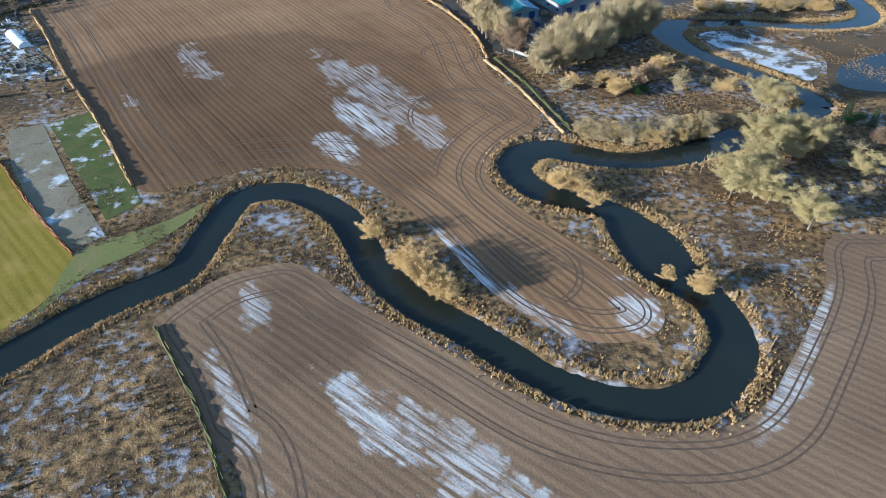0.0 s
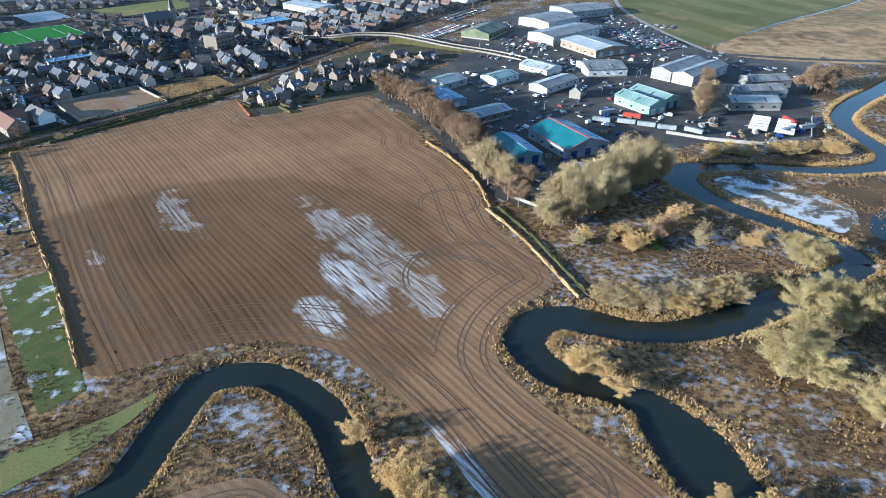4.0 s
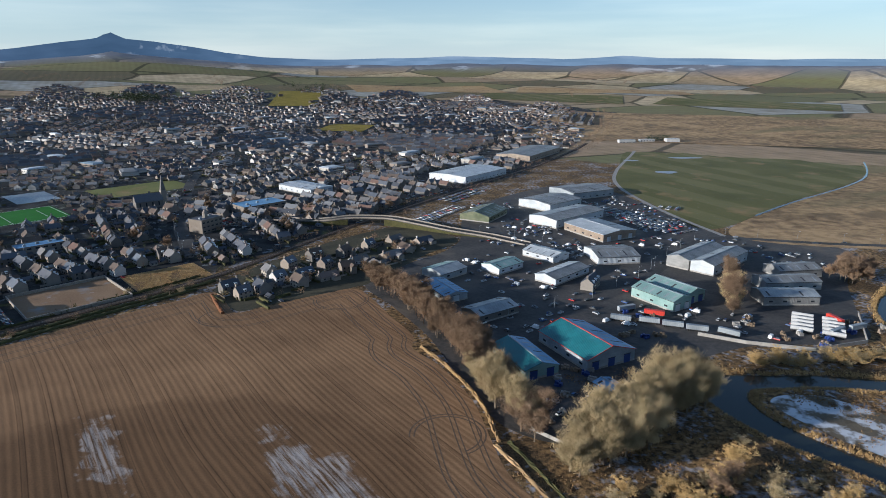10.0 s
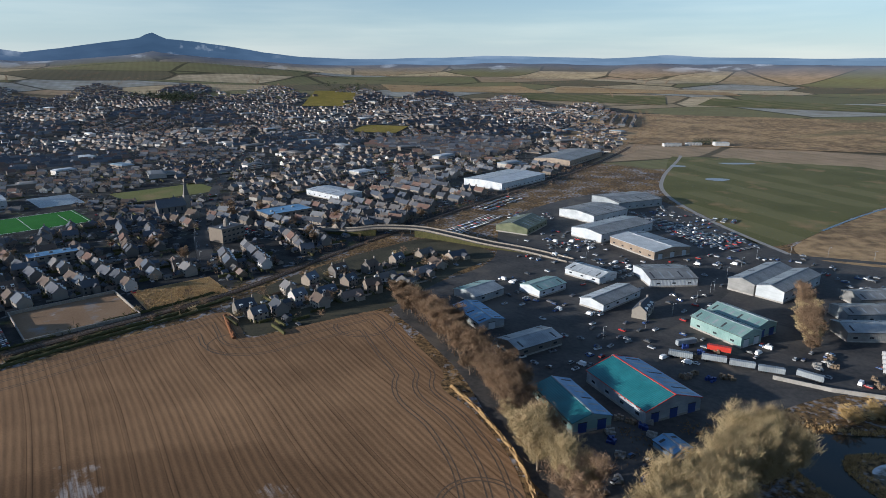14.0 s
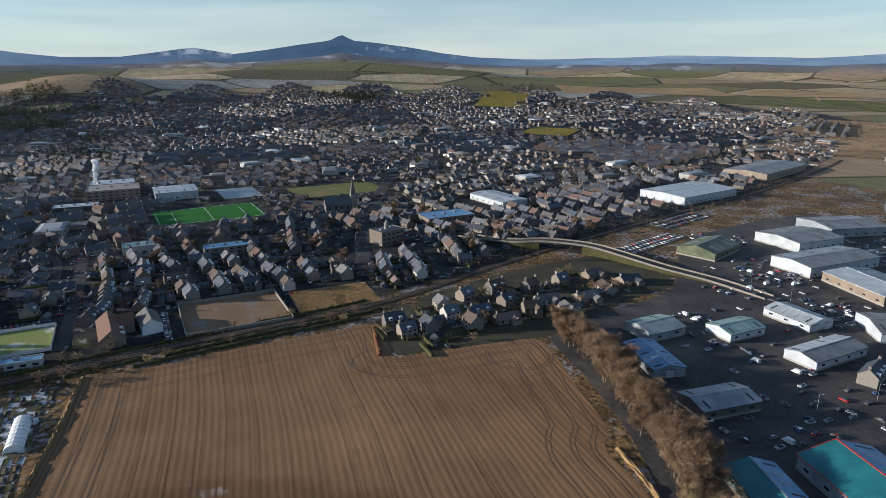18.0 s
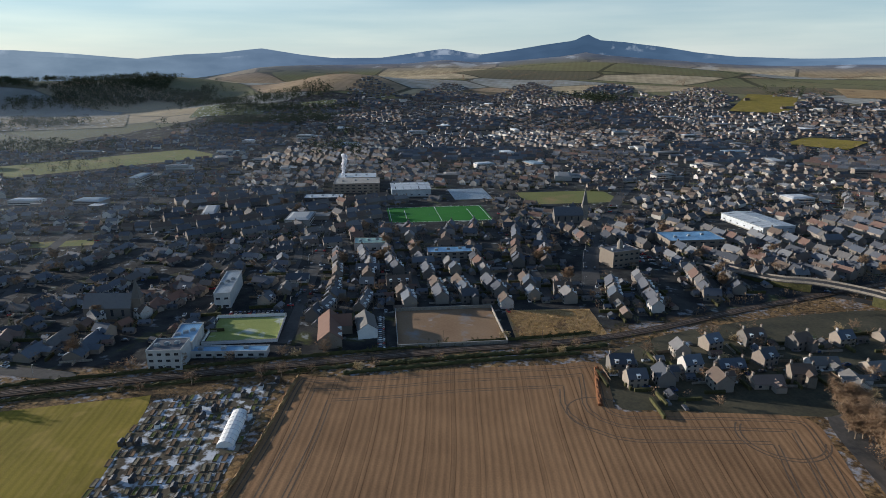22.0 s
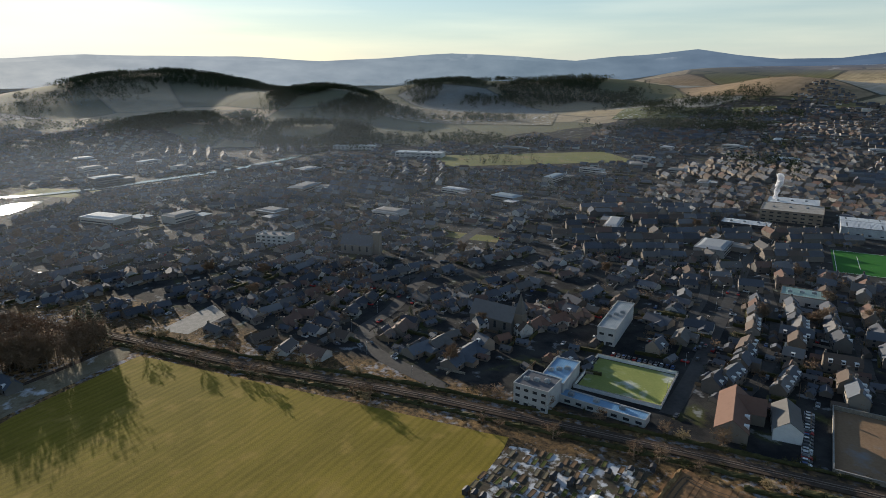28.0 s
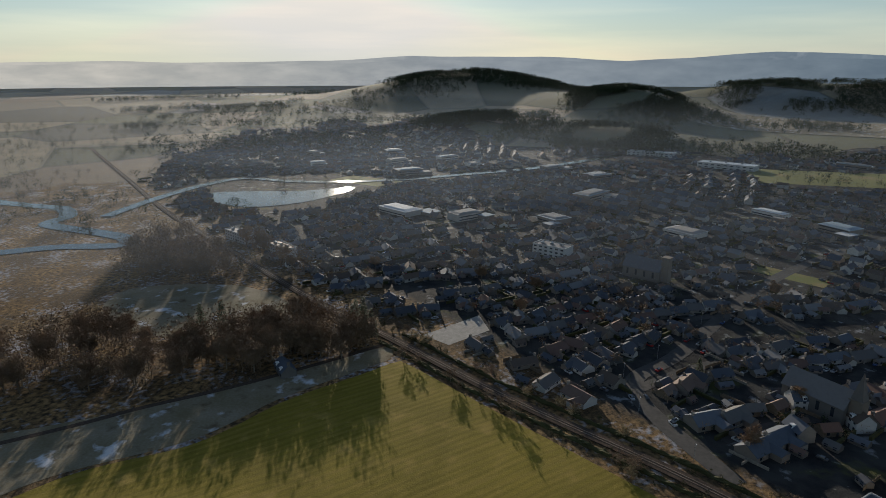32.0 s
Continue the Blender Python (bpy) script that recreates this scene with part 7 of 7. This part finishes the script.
church("granite church with a tall pointed spire", -312, 648, 40, 34)
church("stone church with a square tower", -596, 195, 58, 36, True)
church("small stone church with a steeple", -415, 250, 40, 24)
hall = block("granite town hall with cornice", -215, 548, 24, 18, 60, 12, M["granite"], M["slate"], 3, 5, "town hall")
part("cupola", Shape().tube((0, 0, 12), (0, 0, 17), 2.4, 2.2, 8).tube((0, 0, 17), (0, 0, 20), 2.4, 0.2, 8), M["granite"], hall)
t = house("large care home with brown tiled roof and cream walls", 34, 13, 5.2, 0.75, M["harl"], M["tile"], 0, 4, True, "", 2)
t.matrix_basis = pose(-287, 313, 0, 0, 0, 138)
t = house("care home wing with white walls and dark roof", 22, 11, 5.4, 0.7, M["white"], M["tile"], 0, 0, False, "", 2)
t.matrix_basis = pose(-276, 331, 0, 0, 0, 140)

# ---- cars and lorries ----
CAR, VAN = car("parked car with dark windows on asphalt"), car("white van parked on asphalt", True)
spots = []
for i in range(16):
    spots.append((*(np.array([-264, 341]) + U * -7 + V * (-24 + i * 2.9)), GRID))
for i in range(12):
    spots.append((*(np.array([-333, 289]) + V * 26 + U * (-14 + i * 2.8)), GRID + 90))
for i in range(14):
    spots.append((*(np.array([-352, 330]) + U * rng.uniform(-18, 26) + V * rng.choice((0, 12, 20))), GRID + 90))
for a in range(9):
    for b in range(7):
        if rng.random() < 0.72:
            spots.append((185 + a * 2.9 * 0.55 + b * 7.5, 640 - a * 12 + b * 3, 30 + rng.uniform(-3, 3)))
for i in range(45):
    q = np.array([-20, 585]) + np.array([0.52, 0.85]) * (i // 3) * 5.5 + np.array([0.85, -0.52]) * (i % 3) * 7
    spots.append((*q, -32))
for x, y, n, ln in ((60, 320, 8, 40), (120, 330, 10, 40), (170, 330, 10, 40), (70, 390, 10, 30), (30, 440, 8, 24), (110, 480, 10, 30), (60, 500, 12, 40), (90, 540, 16, 50), (190, 500, 10, 40), (200, 310, 12, 50), (60, 225, 8, 24)):
    for i in range(n):
        spots.append((x + rng.uniform(-ln, ln) * 0.5, y + rng.uniform(-ln, ln) * 0.4, rng.choice((42, 132)) + rng.uniform(-4, 4)))
SHED_XY = np.array([row[1:3] for row in SHEDS], float)
SHED_R = np.array([0.5 * math.hypot(row[3], row[4]) for row in SHEDS]) * 0.8
for x, y, turn in spots:
    if (np.hypot(SHED_XY[:, 0] - x, SHED_XY[:, 1] - y) > SHED_R + 1).all():
        spread([CAR, CAR, CAR, CAR, CAR, VAN] if y > 200 and x > 20 else [CAR], x, y, turn, 0.06)


def far_cars(rows):
    s = Shape()
    for x, y, turn in rows:
        z = float(rise(np.array([x]), np.array([y]))[0])
        s.box(x, y, z + 0.25, 4.3, 1.8, 0.7, turn, 0).box(x, y, z + 0.95, 2.3, 1.6, 0.5, turn, 1, 0.8)
    tagged(new("distant_cars", s.mesh("distant_cars", [M["car_far"], M["glass"]])), "many cars parked along streets and in car parks", "cars", kind="stuff")


rows = []
for line in ROADLINES[:5]:
    n = sides(line)
    for i in range(0, len(line), 2):
        for side in (-1, 1):
            if rng.random() < 0.4:
                q = line[i] + n[i] * side * 3.4
                rows.append((*q, math.degrees(math.atan2(-n[i][0], n[i][1]))))
for cx, cy, nx, ny, turn in ((-30, 735, 22, 7, 44), (-200, 580, 10, 4, 44), (205, 570, 8, 10, 30), (110, 470, 10, 3, 44), (250, 640, 6, 3, 60), (60, 930, 14, 4, 60), (-90, 690, 20, 3, 60), (-129, 640, 14, 4, 44), (30, 715, 26, 3, 58), (195, 610, 9, 12, 30)):
    c, sn = math.cos(radians(turn)), math.sin(radians(turn))
    for i in range(nx):
        for j in range(ny):
            if rng.random() < 0.75:
                u, v = (i - nx / 2) * 3.0, (j - ny / 2) * 9.0
                rows.append((cx + c * u - sn * v, cy + sn * u + c * v, turn + 90))
for q, turn, r in BITS:
    if r < 700:
        rows.append((q[0] + rng.uniform(-10, 10), q[1] + rng.uniform(-10, 10), GRID + rng.choice((0, 90))))
for x, y, n, ln in ((60, 320, 10, 60), (120, 380, 16, 70), (30, 395, 16, 50), (70, 440, 20, 60), (120, 430, 16, 50), (180, 480, 24, 70), (110, 510, 30, 70), (80, 560, 40, 60), (220, 560, 60, 50), (190, 680, 50, 50), (255, 480, 16, 50), (290, 440, 20, 50), (90, 350, 10, 40), (60, 640, 30, 50)):
    for i in range(n):
        px, py = x + rng.uniform(-ln, ln) * 0.5, y + rng.uniform(-ln, ln) * 0.5
        if (np.hypot(SHED_XY[:, 0] - px, SHED_XY[:, 1] - py) > SHED_R * 1.15 + 2).all():
            rows.append((px, py, rng.choice((42, 132)) + rng.uniform(-3, 3)))
for x, y, turn, side, r in FAR:
    if rng.random() < 0.28:
        rows.append((x + rng.uniform(-9, 9), y + rng.uniform(-9, 9), GRID + rng.choice((0, 90))))
far_cars(rows)


def trailer(label, body, tanker=False):
    t = thing("lorry_trailer", label, "trailer", None, "lorry trailers")
    part("chassis", Shape().box(0, 0, 0.8, 12, 2.3, 0.3), M["dark"], t)
    if tanker:
        part("tank", Shape().tube((-5.8, 0, 2.2), (5.8, 0, 2.2), 1.25, 1.25, 14), body, t, smooth=False)
    else:
        part("box_body", Shape().box(0, 0, 1.1, 12, 2.5, 2.6).box(0, 0, 3.7, 11.8, 2.4, 0.08), body, t)
    for a in (-4.6, -3.4, 4.4):
        for b in (-1, 1):
            part("wheel", Shape().tube((a, b * 0.9, 0.5), (a, b * 1.2, 0.5), 0.5, 0.5, 10), M["tyre"], t)
    return t


TANK = trailer("white milk tanker trailer in the depot", M["render"], True)
BOXES = [trailer("red box trailer in the yard", STEEL["red"]), trailer("grey box trailer in the yard", STEEL["grey"])]
for i in range(5):
    for j in range(2):
        spread([TANK], 212 + i * 3.0 + j * 14, 304 + i * 5.2 - j * 8.0, 150, 0.06)
for x, y, turn, k in ((140, 312, -20, 1), (128, 318, -20, 1), (152, 306, -20, 1), (86, 398, 20, 0), (135, 330, -25, 0), (120, 338, 20, 1), (112, 322, -20, 1), (168, 300, -40, 1), (230, 300, 30, 1), (246, 306, 20, 1), (240, 318, 100, 0)):
    spread([BOXES[k]], x, y, turn, 0.06)


def stack(label, colour):
    t = thing("material_stack", label, "stack", None, "stacks in the yards")
    for i in range(3):
        part("pallet_load", Shape().box(rng.uniform(-1, 1), (i - 1.5) * 1.4, 0, 2.6, 1.2, rng.uniform(0.8, 1.8)).box(rng.uniform(-1, 1), (i - 1.5) * 1.4, 0, 1.0, 1.2, 2.0), colour, t)
    return t


STACK = [stack("stacked blue crates in the yard", STEEL["navy"]), stack("stacked timber and pallets", M["timber"]), stack("stacked pale building blocks", M["concrete"]), stack("stacked orange scrap metal", STEEL["brown"])]
for i in range(62):
    x, y = rng.choice(((60, 220), (65, 250), (66, 268), (118, 300), (135, 342), (180, 318), (220, 300), (250, 310), (62, 240), (205, 292), (125, 330)))
    x, y = x + rng.uniform(-14, 14), y + rng.uniform(-10, 10)
    if (np.hypot(SHED_XY[:, 0] - x, SHED_XY[:, 1] - y) > SHED_R + 1).all():
        spread(STACK, x, y, None, 0.05)

# ---- allotments ----
tun = thing("polytunnel", "long white polytunnel in the allotments", "greenhouse", pose(-246, 221, 0, 0, 0, 132))
s = Shape()
arc = [(3.6 * math.cos(a), 2.9 * math.sin(a)) for a in np.linspace(0, math.pi, 9)]
for (y0, z0), (y1, z1) in zip(arc, arc[1:]):
    s.face([(-13, y0, z0), (13, y0, z0), (13, y1, z1), (-13, y1, z1)])
s.face([(13, y, z) for y, z in arc]).face([(-13, y, z) for y, z in arc[::-1]])
part("cover", s, M["white"], tun)
for i in range(9):
    ring = Shape()
    for (y0, z0), (y1, z1) in zip(arc, arc[1:]):
        ring.tube((-13 + i * 3.25, y0 * 1.01, z0 * 1.01), (-13 + i * 3.25, y1 * 1.01, z1 * 1.01), 0.06, 0.06, 4)
    part("hoop", ring, STEEL["grey"], tun)


def bed(label, mat):
    t = thing("garden_bed", label, "garden bed", None, "allotment beds")
    part("soil", Shape().box(0, 0, 0, 4.6, 1.6, 0.3), M[mat], t)
    part("edging", Shape().box(0, -0.85, 0, 4.9, 0.12, 0.4).box(0, 0.85, 0, 4.9, 0.12, 0.4).box(-2.4, 0, 0, 0.12, 1.6, 0.4).box(2.4, 0, 0, 0.12, 1.6, 0.4), M["timber"], t)
    return t


def hut(label, mat):
    t = thing("garden_shed", label, "shed", None, "allotment sheds")
    part("wall", Shape().box(0, 0, 0, 2.6, 2.0, 2.0), M[mat], t)
    part("roof", Shape().hull([(-1.5, -1.2, 2.0), (1.5, -1.2, 2.0), (1.5, 1.2, 2.0), (-1.5, 1.2, 2.0)], [(-1.5, -0.05, 2.7), (1.5, -0.05, 2.7), (1.5, 0.05, 2.7), (-1.5, 0.05, 2.7)]), M["dark"], t)
    part("door", Shape().box(0, -1.02, 0, 0.8, 0.08, 1.8), M["timber"], t)
    return t


BEDS = [bed("timber-edged allotment bed of dark soil", "field_low"), bed("allotment bed white with frost", "frost_grass"), bed("allotment bed with winter greens", "plot")]
HUTS = [hut("small brown timber shed", "timber"), hut("small dark painted garden shed", "dark"), hut("small white greenhouse in the allotments", "white")]
ALLOT = np.array([(-296, 213), (-266, 260), (-202, 174), (-248, 158)])
M["allotment"] = meadow("allotment_soil", (0.05, 0.042, 0.032), (0.12, 0.10, 0.07), (0.085, 0.09, 0.045), 0.49, 0.12)
setting("allotment_ground", filled(ALLOT, 0.05), M["allotment"], "dark dug allotment soil with frosted paths", "garden")
AU, AV = np.array([math.cos(radians(133)), math.sin(radians(133))]), np.array([math.cos(radians(43)), math.sin(radians(43))])
for i in range(-8, 9):
    for j in range(-9, 10):
        q = np.array([-252, 205]) + AU * i * 6.2 + AV * j * 3.4
        if inside(q[None], ALLOT)[0] and np.hypot(*(q - (-246, 221))) > 9 and rng.random() < 0.74:
            spread(BEDS if rng.random() < 0.86 else HUTS, *q, 133 + rng.uniform(-5, 5), 0.02)
for q in ((-215, 160), (-205, 168), (-198, 150), (-190, 156), (-222, 150)):
    spread(BEDS + HUTS, *q, 133, 0.02)


def pole(label, high):
    t = thing("utility_pole", label, "pole", None, "wooden poles")
    part("post", Shape().tube((0, 0, -0.3), (0, 0, high), 0.16, 0.11, 8), M["timber"], t)
    part("crossarm", Shape().box(0, 0, high - 0.6, 1.6, 0.12, 0.12), M["timber"], t)
    return t


POLE = pole("leaning wooden pole on the marsh", 8)
for x, y in ((108, 80), (98, -17), (200, 190), (245, 170), (-230, 345), (-190, 385)):
    spread([POLE], x, y)
LAMPPOST = thing("street_lamp", "slim grey street lamp", "street lamp", None, "street lamps")
part("post", Shape().tube((0, 0, 0), (0, 0, 8), 0.09, 0.06, 6), STEEL["grey"], LAMPPOST)
part("arm", Shape().tube((0, 0, 8), (1.2, 0, 8.2), 0.05, 0.04, 5), STEEL["grey"], LAMPPOST)
part("lantern", Shape().box(1.4, 0, 8.1, 0.7, 0.25, 0.15), M["white"], LAMPPOST)
for line in ROADLINES[:5]:
    n = sides(line)
    for i in range(2, len(line), 3):
        q = line[i] + n[i] * 5.5
        if np.hypot(q[0] + 60, q[1] - 60) < 620:
            spread([LAMPPOST], *q, 0, 0.0)
